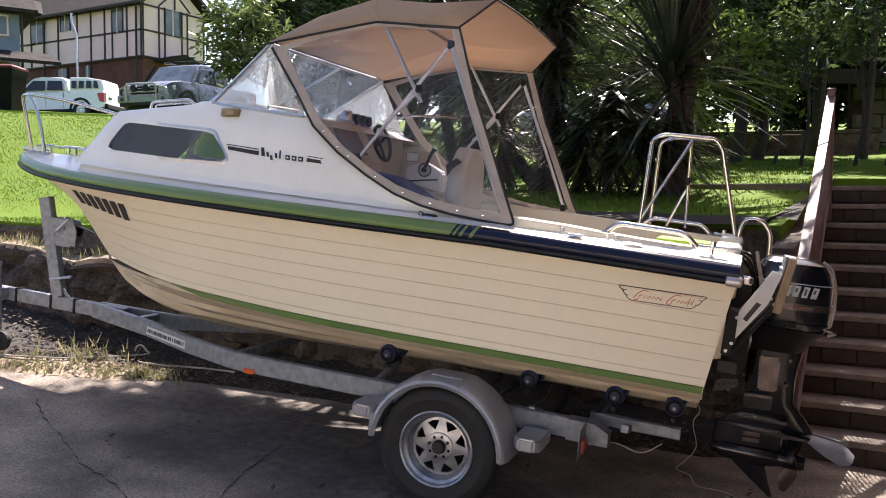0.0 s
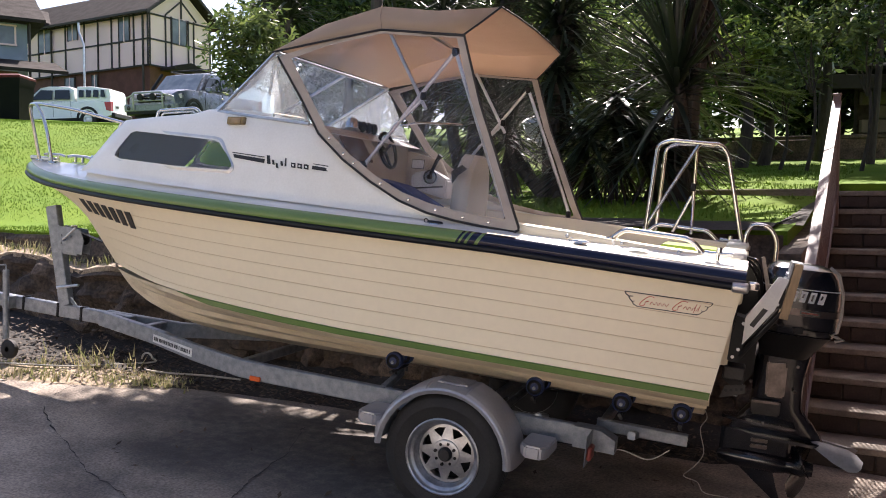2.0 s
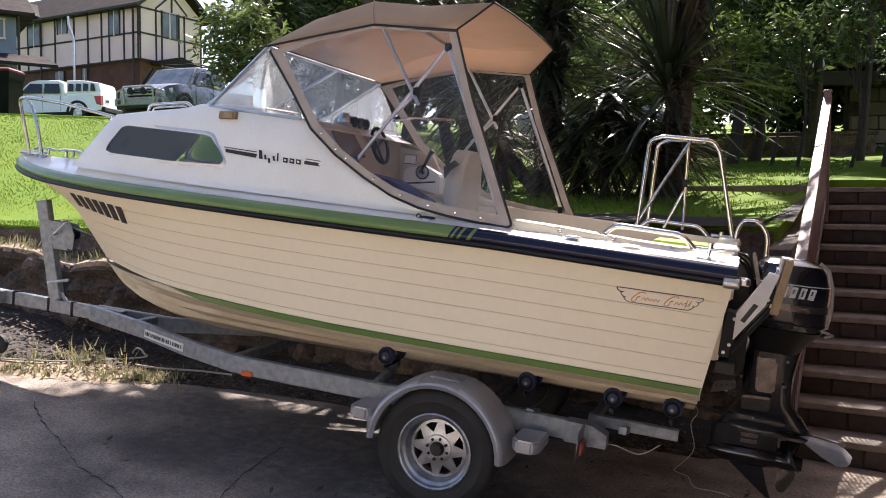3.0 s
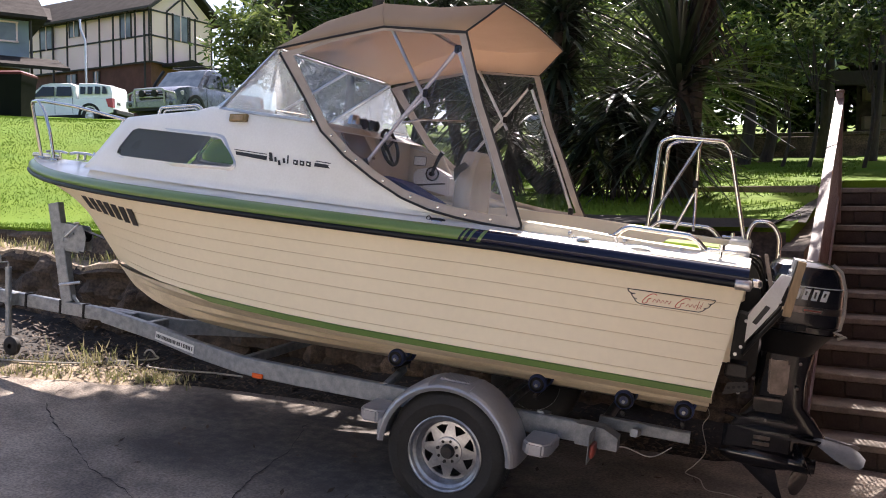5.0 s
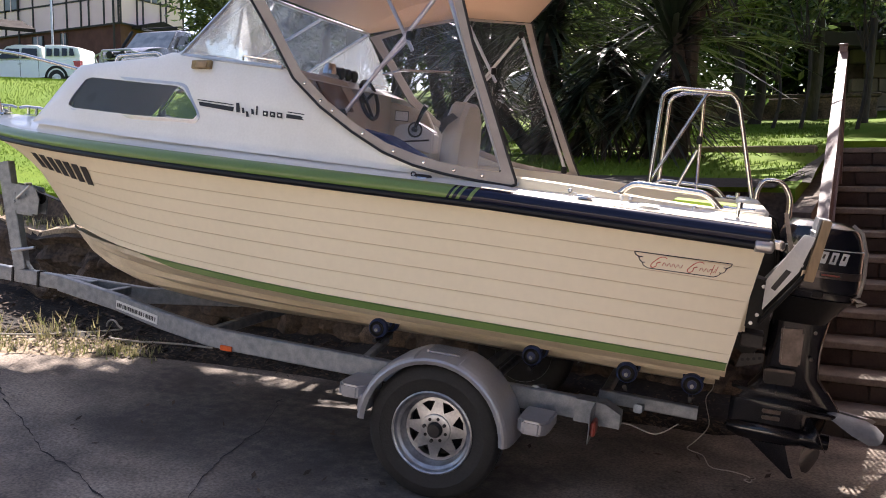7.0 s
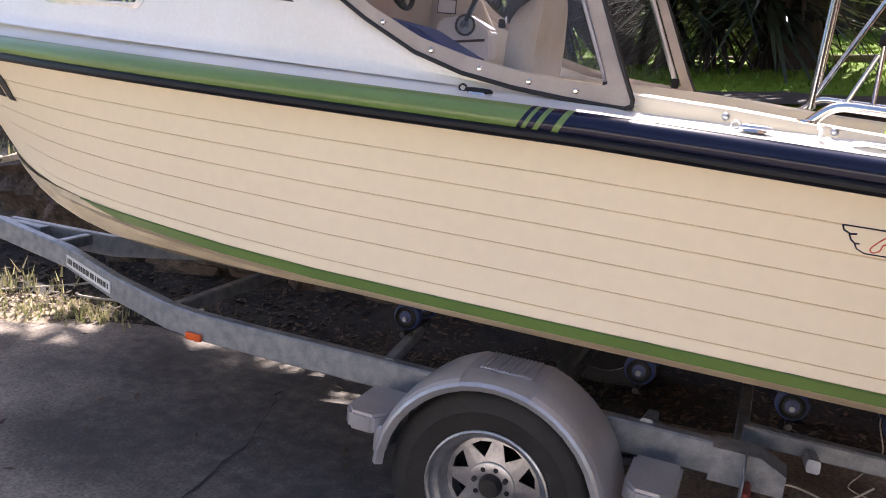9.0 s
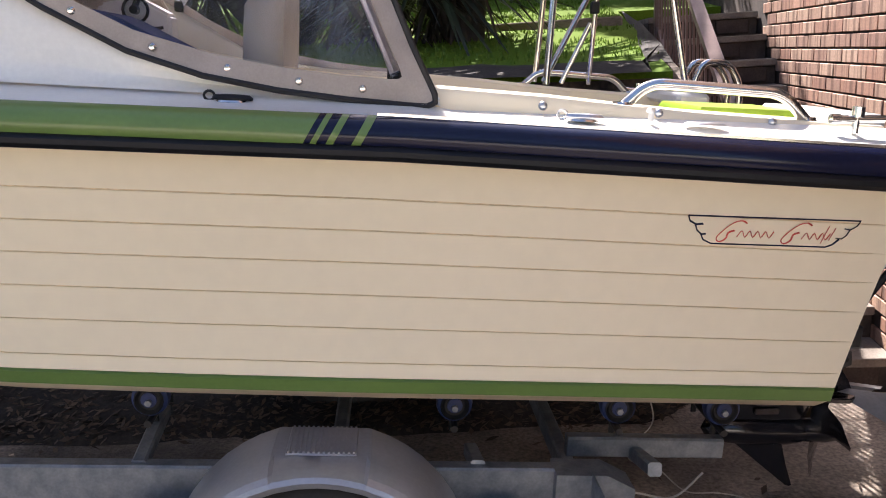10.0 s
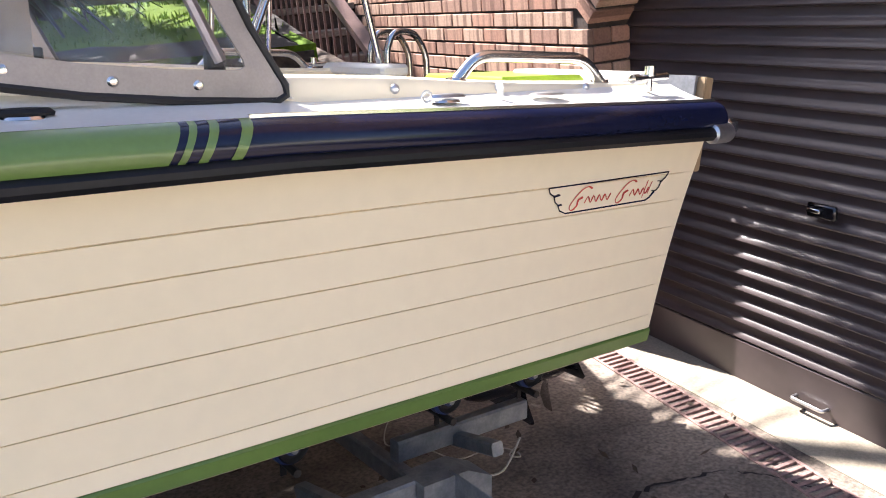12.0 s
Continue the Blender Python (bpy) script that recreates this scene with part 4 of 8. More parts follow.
def cut(obs, poly, y0, y1):
    """Cuts an opening of that outline through sheets."""
    tool = part("cutter", prism(poly, y0, y1, 1), "white", boat)
    for ob in obs:
        md = ob.modifiers.new("cut", "BOOLEAN")
        md.object, md.operation, md.solver = tool, "DIFFERENCE", "EXACT"
    bpy.context.view_layer.update()
    dg = bpy.context.evaluated_depsgraph_get()
    done = [(ob, bpy.data.meshes.new_from_object(ob.evaluated_get(dg))) for ob in obs]
    for ob, me in done:
        ob.modifiers.clear()
        ob.data = me
    bpy.data.objects.remove(tool)


FAR_WIN = [(x + 0.2, z) for x, z in WIN]
cut(cabin_sides[:1], WIN, -1.2, 1.2)
cut(cabin_sides[1:], FAR_WIN, -1.2, 1.2)
for s in (1, -1):
    for nm, mt, grow, lift, lb in (("window_frame", "alloy", 0.022, 0.006, "grey aluminium window frame"), ("window", "tint", 0.0, 0.010, "dark tinted cabin window")):
        cx, cz = (3.45 if s > 0 else 3.65), 0.365
        pts = []
        for x, z in (WIN if s > 0 else FAR_WIN):
            d = Vector((x - cx, z - cz))
            d = Vector((d.x + math.copysign(grow, d.x), d.y + math.copysign(grow, d.y)))
            pts.append((cx + d.x, cz + d.y))
        pts = [(p.x, p.z) for p in rounded([(x, 0, z) for x, z in pts] + [(pts[0][0], 0, pts[0][1])], 0.02, 2)]
        face = [Vector((x, s * on_cabin(x, z, lift), z)) for x, z in pts]
        back = [p - Vector((0, s * 0.012, 0)) for p in face]
        if nm == "window_frame":
            inner = []
            for x, z in [(p.x, p.z) for p in face]:
                inner.append(Vector((cx + (x - cx) * 0.972, s * on_cabin(x, z, lift + 0.002), cz + (z - cz) * 0.87)))
            bm = loft([back, face, inner, [p - Vector((0, s * 0.02, 0)) for p in inner]], True, False)
        else:
            bm = loft([face, back])
        part(nm, bm, mt, boat, lb)

# windscreen: raked panes in an aluminium frame
WT = [Vector((2.70, 0.79, 0.985)), Vector((2.86, 0.40, 1.02)), Vector((2.90, 0.0, 1.03))]
WB = [Vector((2.47, 0.745, 0.592)), Vector((3.16, 0.66, 0.628)), Vector((3.42, 0.33, 0.65)), Vector((3.46, 0.0, 0.655))]
for s in (1, -1):
    f = (lambda v: Vector((v.x, s * v.y, v.z)))
    th = Vector((0, 0, 0.005))
    for a, lb in (([WB[0], WB[1], WT[0]], "side"), ([WB[1], WB[2], WT[1], WT[0]], "front"), ([WB[2], WB[3], WT[2], WT[1]], "centre")):
        q = [f(v) for v in a]
        nrm = (q[1] - q[0]).cross(q[2] - q[0]).normalized() * 0.004
        part("windscreen_pane", loft([q, [v + nrm for v in q]]), "glass" if lb == "side" else "front_glass", boat, "clear windscreen pane")
    for a, b in ((WB[0], WB[1]), (WB[1], WT[0]), (WB[1], WB[2]), (WB[2], WB[3]), (WT[0], WT[1]), (WT[1], WT[2]), (WB[2], WT[1])):
        part("windscreen_frame", tube([f(a), f(b)], 0.011, 6), "alloy", boat)
    part("wiper_rail", tube(rounded([f(Vector(p)) for p in ((2.50, 0.74, 0.60), (2.50, 0.74, 0.625), (2.72, 0.73, 0.64), (2.72, 0.73, 0.615))], 0.01), 0.006, 6), "chrome", boat)

# ---- canopy ----
CAN_E = [(2.72, 0.79, 0.985), (2.37, 0.80, 1.062), (2.035, 0.80, 1.134), (1.79, 0.80, 1.127), (1.555, 0.80, 1.122)]
CAN_S = [(2.72, 0.745, 1.01), (2.43, 0.73, 1.165), (2.085, 0.72, 1.277), (1.75, 0.72, 1.262), (1.386, 0.72, 1.29)]
cano = part("canopy", loft([
    [Vector(e), Vector(e).lerp(Vector(sh), 0.5) + Vector((0, 0.012, 0)), Vector(sh)]
    + [Vector((sh[0] + (0.05 if i == 0 else 0.0) * (1 - u * u), sh[1] * u, sh[2] + (0.014 + 0.006 * min(1, i)) * (1 - u * u))) for u in (0.8, 0.4, 0, -0.4, -0.8)]
    + [Vector((sh[0], -sh[1], sh[2])), Vector(((e[0] + sh[0]) / 2, -(e[1] + sh[1]) / 2 - 0.012, (e[2] + sh[2]) / 2)), Vector((e[0], -e[1], e[2]))]
    for i, (e, sh) in enumerate(zip(CAN_E, CAN_S))], False, False), "canvas", boat, "tan canvas boat canopy on a folding frame", angle=25)
sol = cano.modifiers.new("thick", "SOLIDIFY")
sol.thickness = 0.006
for s in (1, -1):
    part("piping", tube([(x, s * (y + 0.004), z) for x, y, z in CAN_E], 0.007, 6), "piping", cano)
    part("piping", tube([(1.555, s * 0.803, 1.122), (1.47, s * 0.77, 1.20), (1.386, s * 0.722, 1.29)], 0.006, 6), "piping", cano)
for s in (1, -1):
    part("seam", tube([(CAN_E[2][0], s * 0.803, CAN_E[2][2]), (CAN_S[2][0] - 0.02, s * 0.772, (CAN_E[2][2] + CAN_S[2][2]) / 2), (CAN_S[2][0], s * 0.724, CAN_S[2][2] + 0.002)], 0.004, 6), "canvas", cano)
part("piping", tube([(1.386, 0.72 * u, 1.292 + 0.020 * (1 - u * u)) for u in (1, 0.5, 0, -0.5, -1)], 0.006, 6), "piping", cano)
for x, z in ((2.085, 1.27),):
    part("canopy_bow", tube([(x, 0.70 * u, z - 0.025 + 0.018 * (1 - u * u)) for u in (1, 0.6, 0.2, -0.2, -0.6, -1)], 0.012, 8), "alloy", cano)

# clear side panels: their outline, a vinyl border round a clear sheet
RIMO = [(2.690, 0.962), (2.506, 0.734), (2.358, 0.536), (2.184, 0.405), (1.997, 0.298), (1.816, 0.212), (1.643, 0.165), (1.477, 0.140), (1.317, 0.126), (1.180, 0.119), (1.140, 0.118), (1.121, 0.128),
        (1.122, 0.145), (1.174, 0.246), (1.297, 0.515), (1.419, 0.772), (1.548, 1.118), (1.79, 1.124), (2.035, 1.131), (2.37, 1.060)]
RIMI = [(2.600, 0.955), (2.47, 0.775), (2.318, 0.575), (2.150, 0.440), (1.975, 0.336), (1.800, 0.258), (1.635, 0.216), (1.475, 0.192), (1.330, 0.180), (1.222, 0.176), (1.207, 0.177), (1.199, 0.182),
        (1.203, 0.196), (1.235, 0.265), (1.350, 0.527), (1.470, 0.780), (1.590, 1.106), (1.79, 1.108), (2.035, 1.114), (2.36, 1.040)]


def skin_y(x, z):
    return 0.85 - 0.05 * sstep(0.1, 1.1, z) - 0.02 * sstep(2.0, 2.7, x) + (0.02 if z < 0.2 else 0)


for s in (1, -1):
    o = [Vector((x, s * (skin_y(x, z) + 0.004), z)) for x, z in RIMO]
    i = [Vector((x, s * (skin_y(x, z) + 0.004), z)) for x, z in RIMI]
    bk = [p - Vector((0, s * 0.006, 0)) for p in o]
    bi = [p - Vector((0, s * 0.006, 0)) for p in i]
    bord = part("panel_border", loft([o, i, bi, bk, o], True, False), "mauve", cano, "mauve-brown vinyl border", angle=60)
    part("clear_panel", loft([[p.lerp(q, 1.06) for p, q in zip(o, i)], [p.lerp(q, 1.06) - Vector((0, s * 0.001, 0)) for p, q in zip(o, i)]], True, True), "vinyl_clear" if s > 0 else "vinyl_far", cano, "clear vinyl side panel", angle=60)
    part("edge_cord", tube(o[:18], 0.0075, 6), "piping", cano)
    for k in (2, 3, 4, 5, 6, 7, 8):
        for f in ((0.3,) if k > 2 else (0.3, 0.9)):
            p = o[k].lerp(o[k + 1], f).lerp(i[k].lerp(i[k + 1], f), 0.5)
            part("stud", lathe([(0.0, 0.006 * s), (0.006, 0.005 * s), (0.010, 0.0)], 10, c=p), "chrome", cano)
    # folding frame bars
    y = s * 0.77
    for a, b, r in (((2.00, 1.13), (1.74, 0.72), 0.011), ((2.085, 0.38), (1.60, 1.04), 0.011), ((1.60, 1.04), (1.215, 0.19), 0.012), ((1.76, 0.78), (1.93, 0.60), 0.010)):
        part("frame_bar", tube([(a[0], y, a[1]), (b[0], y + s * (0.03 if b[1] < 0.4 else 0), b[1])], r), "alloy", cano)
    for x, z in ((1.76, 0.79), (1.60, 1.035), (1.215, 0.19), (2.085, 0.385)):
        part("joint", box((x, y, z), (0.035, 0.03, 0.045), 0.006), "black", cano)
# ---- the trailer ----
trailer = thing("boat_trailer", BOAT, "galvanised steel boat trailer with silver mudguards and blue rollers", "trailer")


def beam_bar(pts, w, h, name="rail", label="", mt="gal"):
    """A rectangular tube along points, kept upright."""
    p = [Vector(q) for q in pts]
    rings = []
    for i, q in enumerate(p):
        t = (p[min(i + 1, len(p) - 1)] - p[max(i - 1, 0)]).normalized()
        sd = Vector((-t.y, t.x, 0)).normalized()
        u = t.cross(sd) * -1 if t.cross(sd).z < 0 else t.cross(sd)
        b = 0.006
        prof = ((-w + b, -h), (w - b, -h), (w, -h + b), (w, h - b), (w - b, h), (-w + b, h), (-w, h - b), (-w, -h + b))
        rings.append([q + sd * a + u * c for a, c in prof])
    return part(name, loft(rings), mt, trailer, label)


for s in (1, -1):
    beam_bar([(4.52, s * 0.03, -0.955), (3.92, s * 0.155, -0.978), (3.33, s * 0.455, -0.955), (2.86, s * 0.655, -0.935), (2.70, s * 0.69, -0.928), (2.4, s * 0.70, -0.925), (0.62, s * 0.70, -0.915)], 0.025, 0.055, "side_rail")
    beam_bar([(0.66, s * 0.50, -0.893), (0.18, s * 0.50, -0.893)], 0.022, 0.032, "roller_beam")
    beam_bar([(1.867, s * 0.70, -0.88), (1.867, s * 0.44, -0.83)], 0.02, 0.02, "roller_arm")
    for x in (0.95, 0.45):
        beam_bar([(x, s * 0.70, -0.87), (x, s * 0.50, -0.915)], 0.02, 0.02, "bracket")
    part("reflector", box((2.706, s * 0.722, -0.968), (0.075, 0.012, 0.03), 0.003), "orange", trailer, "orange reflector")
    # rollers on forks
    for x in (1.867, 1.012, 0.534, 0.223):
        for y in (0.565, 0.40):
            ro = part("roller", lathe([(0.0, -0.026), (0.022, -0.026), (0.022, -0.02), (0.042, -0.024), (0.050, -0.018), (0.053, 0.0), (0.050, 0.018), (0.042, 0.024), (0.022, 0.02), (0.022, 0.028), (0.0, 0.028)], 24, c=(x, s * y, -0.736)), "blue_rubber", trailer, "blue ribbed keel roller")
            part("axle_cap", lathe([(0.0, 0.040), (0.009, 0.039), (0.010, 0.0)], 12, c=(x, s * y, -0.742)) if s > 0 else lathe([(0.0, -0.040), (0.009, -0.039), (0.010, 0.0)], 12, c=(x, s * y, -0.742)), "gal", ro)
            part("hub_ring", lathe([(0.042, s * 0.027), (0.038, s * 0.029), (0.030, s * 0.022), (0.016, s * 0.022)], 16, c=(x, s * y, -0.738)), "black", ro)
            part("fork", box((x, s * (y - 0.036), -0.785), (0.018, 0.005, 0.11), 0.002), "black", trailer)
        part("cross_axle", tube([(x, s * 0.36, -0.80), (x, s * 0.61, -0.80)], 0.011), "leg_grey", trailer)
    # tail lamp plate
    part("lamp_plate", box((0.64, s * 0.83, -0.935), (0.005, 0.20, 0.16), 0.002), "gal", trailer)
    part("tail_lamp", box((0.625, s * 0.86, -0.95), (0.024, 0.10, 0.07), 0.008), "rust", trailer, "faded red tail lamp")
    part("end_bracket", prism([(0.74, -0.86), (0.60, -0.86), (0.52, -0.90), (0.52, -0.97), (0.74, -0.97)], s * 0.66, s * 0.76, 1), "gal", trailer)
for x in (4.05, 2.95, 1.347, 0.66):
    w = lerp([(0.6, 0.70), (2.8, 0.68), (4.05, 0.13)], x)
    beam_bar([(x, -w, -0.955), (x, w, -0.955)], 0.022, 0.03, "cross_member")
beam_bar([(4.25, 0, -0.955), (5.62, 0, -0.960)], 0.030, 0.050, "drawbar")
for x in (4.95, 4.72, 5.30):
    part("clamp", box((x, 0, -0.957), (0.022, 0.076, 0.115), 0.004), "black", trailer)
part("coupling", loft([[Vector((x, y * w, -0.955 + z * h)) for y, z in ((-1, -1), (1, -1), (1, 0.7), (0.5, 1), (-0.5, 1), (-1, 0.7))] for x, w, h in ((5.60, 0.035, 0.05), (5.72, 0.04, 0.05), (5.80, 0.045, 0.055), (5.87, 0.03, 0.045))]), "gal", trailer)
# winch post with its winch and bow stop
beam_bar([(4.895, 0, -0.91), (5.085, 0, -0.160)], 0.032, 0.052, "winch_post")
beam_bar([(4.80, 0, -0.91), (4.95, 0, -0.78)], 0.012, 0.012, "brace")
part("winch_plate", prism([(5.0, -0.30), (4.77, -0.31), (4.73, -0.39), (4.74, -0.50), (4.97, -0.49)], 0.035, 0.042, 1), "gal", trailer)
part("winch_plate", prism([(5.0, -0.30), (4.77, -0.31), (4.73, -0.39), (4.74, -0.50), (4.97, -0.49)], -0.042, -0.035, 1), "gal", trailer)
part("winch_drum", lathe([(0, -0.033), (0.045, -0.033), (0.02, -0.025), (0.02, 0.025), (0.045, 0.033), (0, 0.033)], 20, c=(4.785, 0, -0.385)), "black", trailer)
part("winch_crank", tube(rounded([(4.90, 0.045, -0.40), (4.90, 0.075, -0.40), (4.76, 0.085, -0.28), (4.76, 0.14, -0.28)], 0.01), 0.008), "alloy", trailer)
for x, z in ((4.95, -0.37), (4.95, -0.43), (4.86, -0.37)):
    part("bolt", lathe([(0, 0.05), (0.012, 0.049), (0.012, 0.042)], 6, c=(x, 0, z)), "gal", trailer)
part("bow_stop_arm", box((4.92, 0.0, -0.495), (0.24, 0.05, 0.045), 0.004), "gal", trailer)
part("pin", tube([(4.945, 0.055, -0.778), (4.735, 0.06, -0.730)], 0.011), "alloy", trailer)
part("winch_strap", box((4.68, 0, -0.36), (0.22, 0.045, 0.006), 0.0, None, pose(0, 0, 0, 0, -12, 0)), "black", trailer)
# jockey wheel
jw = part("jockey_wheel", tube([(5.425, 0.10, -0.70), (5.385, 0.10, -1.24)], 0.024, 12), "gal", trailer, "galvanised jockey stand")
part("jockey_clamp", box((5.412, 0.06, -0.955), (0.07, 0.09, 0.10), 0.006), "gal", jw)
part("jockey_tyre", lathe([(0.02, -0.025), (0.06, -0.025), (0.075, -0.015), (0.075, 0.015), (0.06, 0.025), (0.02, 0.025)], 20, c=(5.345, 0.10, -1.32)), "rubber", jw)
part("jockey_handle", tube(rounded([(5.425, 0.10, -0.70), (5.43, 0.10, -0.66), (5.43, 0.17, -0.66), (5.44, 0.17, -0.60)], 0.01), 0.007), "gal", jw)
# label plate with unreadable lettering
pa, pb = Vector((3.90, 0.188, -0.985)), Vector((3.36, 0.468, -0.958))
dr = (pb - pa).normalized()
sd = Vector((-dr.y, dr.x, 0)) * -1
sd = sd if sd.y > 0 else -sd
upv = Vector((0, 0, 1))
lp = part("label_plate", loft([[p + sd * o + upv * z for z, o in ((-0.028, 0.002), (0.028, 0.002), (0.028, 0.006), (-0.028, 0.006))] for p in (pa, pb)]), "label", trailer, "white label plate with dark lettering")
rn = random.Random(8)
t = 0.03
while t < 0.95:
    w = rn.choice((0.018, 0.024, 0.03, 0.036))
    part("bar", loft([[p + sd * o + upv * z for z, o in ((-0.013, 0.005), (0.013, 0.005), (0.013, 0.0075), (-0.013, 0.0075))] for p in (pa.lerp(pb, t), pa.lerp(pb, t + w))]), "ink", lp)
    t += w + rn.choice((0.012, 0.014, 0.03))


# ---- wheels and mudguards ----
def build_wheel(s):
    hx, hz = 1.362, -1.086
    c = (hx, s * 0.93, hz)
    wh = part("wheel", lathe([(0.150, s * -0.05), (0.150, s * -0.055), (0.03, s * -0.055)], 32, c=c), "black", trailer)
    ty = [(0.195, -0.080), (0.22, -0.093), (0.27, -0.098), (0.305, -0.090), (0.325, -0.076), (0.332, -0.05), (0.332, -0.032), (0.326, -0.030), (0.326, -0.024), (0.334, -0.022), (0.334, 0.022), (0.326, 0.024), (0.326, 0.030),
          (0.332, 0.032), (0.332, 0.05), (0.325, 0.076), (0.305, 0.090), (0.270, 0.098), (0.265, 0.099), (0.262, 0.097), (0.22, 0.093), (0.195, 0.080)]
    part("drum", lathe([(0.196, s * -0.082), (0.196, s * -0.088), (0.02, s * -0.088)], 32, c=c), "black", wh)
    part("tyre", lathe([(r, h * s) for r, h in ty], 56, c=c), "rubber", wh, "black road tyre")
    rm = [(0.196, 0.080), (0.204, 0.086), (0.204, 0.092), (0.198, 0.095), (0.191, 0.090), (0.187, 0.074), (0.182, 0.068), (0.172, 0.064), (0.168, 0.058), (0.166, 0.036), (0.160, 0.030), (0.156, 0.020), (0.154, 0.004), (0.150, -0.07), (0.198, -0.084)]
    rim = part("rim", lathe([(r, h * s) for r, h in rm], 56, c=c), "rim", wh, "galvanised steel rim with eight triangular holes")
    # pressed disc pierced by eight triangles
    bm = bmesh.new()

    def q(r, deg, y):
        a = radians(deg)
        return Vector((c[0] + r * math.cos(a), c[1] + s * y, c[2] + r * math.sin(a)))

    for k in range(8):
        m = 45 * k + 22.5
        lay = []
        for dy in (0.0, -0.005):
            rim_y, mid_y, hub_y = 0.014 + dy, 0.024 + dy, 0.030 + dy
            pts = [q(0.058, m - 22.5, hub_y), q(0.058, m, hub_y), q(0.058, m + 22.5, hub_y), q(0.090, m, mid_y), q(0.139, m - 15, rim_y + 0.003), q(0.139, m + 15, rim_y + 0.003), q(0.157, m - 22.5, rim_y), q(0.157, m - 15, rim_y), q(0.157, m, rim_y), q(0.157, m + 15, rim_y), q(0.157, m + 22.5, rim_y), q(0.143, m, rim_y + 0.003)]
            v = [bm.verts.new(p) for p in pts]
            for f in ((0, 1, 3), (1, 2, 3), (0, 3, 4, 6), (2, 10, 5, 3), (6, 4, 7), (10, 9, 5), (4, 11, 8, 7), (11, 5, 9, 8)):
                bm.faces.new([v[j] for j in f])
            lay.append(v)
        for e, f in ((3, 4), (4, 11), (11, 5), (5, 3)):
            bm.faces.new((lay[0][e], lay[0][f], lay[1][f], lay[1][e]))
    bmesh.ops.recalc_face_normals(bm, faces=bm.faces)
    part("disc", bm, "rim", rim, angle=30)
    part("hub_plate", lathe([(0.077, s * 0.026), (0.076, s * 0.034), (0.070, s * 0.037), (0.040, s * 0.036), (0.036, s * 0.026)], 32, c=c), "rim", rim)
    part("hub_cap", lathe([(0.037, s * 0.025), (0.036, s * 0.050), (0.030, s * 0.062), (0.0, s * 0.064)], 24, c=c), "leg_grey", rim, "greasy dark hub cap")
    for k in range(8):
        a = 2 * math.pi * k / 8 + 0.2
        part("stud_hole" if k % 3 else "nut", lathe([(0.0, s * (0.039 if k % 3 else 0.050)), (0.008, s * (0.039 if k % 3 else 0.049)), (0.009, s * 0.034)], 8, c=(c[0] + 0.056 * math.cos(a), c[1], c[2] + 0.056 * math.sin(a))), "black" if k % 3 else "leg_grey", rim)


def build_mudguard(s):
    hx, hz = 1.362, -1.086
    rings = []
    flat = hz + 0.374
    for a in (2, 10, 20, 30, 40, 50, 58, 65, 72.4, 73.6, 82, 90, 98, 106.4, 107.6, 115, 122, 130, 140, 150, 160, 170, 178):
        q = radians(a)
        u = Vector((math.cos(q), 0, math.sin(q)))
        p = Vector((hx, 0, hz))
        on = 73 < a < 107
        prof = ((0.340, 1.052), (0.354, 1.062), (0.360, 1.066), (0.370, 1.060 - 0.004 * on), (0.380 - 0.004 * on, 1.044 - 0.016 * on), (0.387 - 0.004 * on, 1.020 - 0.034 * on), (0.391, 0.985 - 0.03 * on), (0.393, 0.94), (0.393, 0.84), (0.390, 0.80), (0.384, 0.80), (0.386, 0.95), (0.376, 1.02), (0.346, 1.05))
        ring = [p + u * r + Vector((0, s * y, 0)) for r, y in prof]
        if on:
            for v in ring:
                v.z = min(v.z, flat)
        rings.append(ring)
    part("mudguard", loft(rings), "fender", trailer, "silver-grey pressed steel mudguard", angle=15)
    tp2 = part("tread_plate", box((hx, s * 0.885, flat + 0.003), (0.17, 0.15, 0.006), 0.002), "fender", trailer, "ribbed metal tread plate")
    for k in range(14):
        part("tread_rib", box((hx - 0.078 + 0.012 * k, s * 0.885, flat + 0.008), (0.005, 0.145, 0.004)), "fender", tp2)
    for x, e in ((1.795, 1), (0.884, -1)):
        poly = [(x - 0.075, 0.80), (x + 0.075, 0.80), (x + 0.075, 1.00), (x + 0.04, 1.045), (x - 0.04, 1.045), (x - 0.075, 1.00)]
        st = part("step", prism([(px, s * py) for px, py in poly], -0.99, -0.925, 2, bevel=0.010), "fender", trailer, "silver-grey step pad")
        if e > 0:
            part("flap", box((x - e * 0.06, s * 0.93, -1.01), (0.04, 0.20, 0.10), 0.01), "fender", st)


for s in (1, -1):
    build_wheel(s)
    build_mudguard(s)
part("axle", tube([(1.362, -0.86, -1.086), (1.362, 0.86, -1.086)], 0.025, 10), "gal", trailer)
for s in (1, -1):
    part("leaf_spring", tube([(1.75, s * 0.70, -1.0), (1.55, s * 0.70, -1.035), (1.347, s * 0.70, -1.05), (1.15, s * 0.70, -1.035), (0.95, s * 0.70, -1.0)], 0.022, 6), "leg_grey", trailer)

M["leg_sheen"] = mat("bare_worn_metal", (0.16, 0.13, 0.12), (0.07, 0.06, 0.055), 0.32, 0.7, scale=14, fine=0.15)
M["fin_grey"] = mat("grey_plastic", (0.24, 0.24, 0.25), (0.18, 0.18, 0.19), 0.45, scale=10, fine=0.1)

# ---- outboard engine on the transom ----
eng = thing("outboard_motor", BOAT, "black outboard engine with a white-lettered cowling on the transom", "outboard motor")


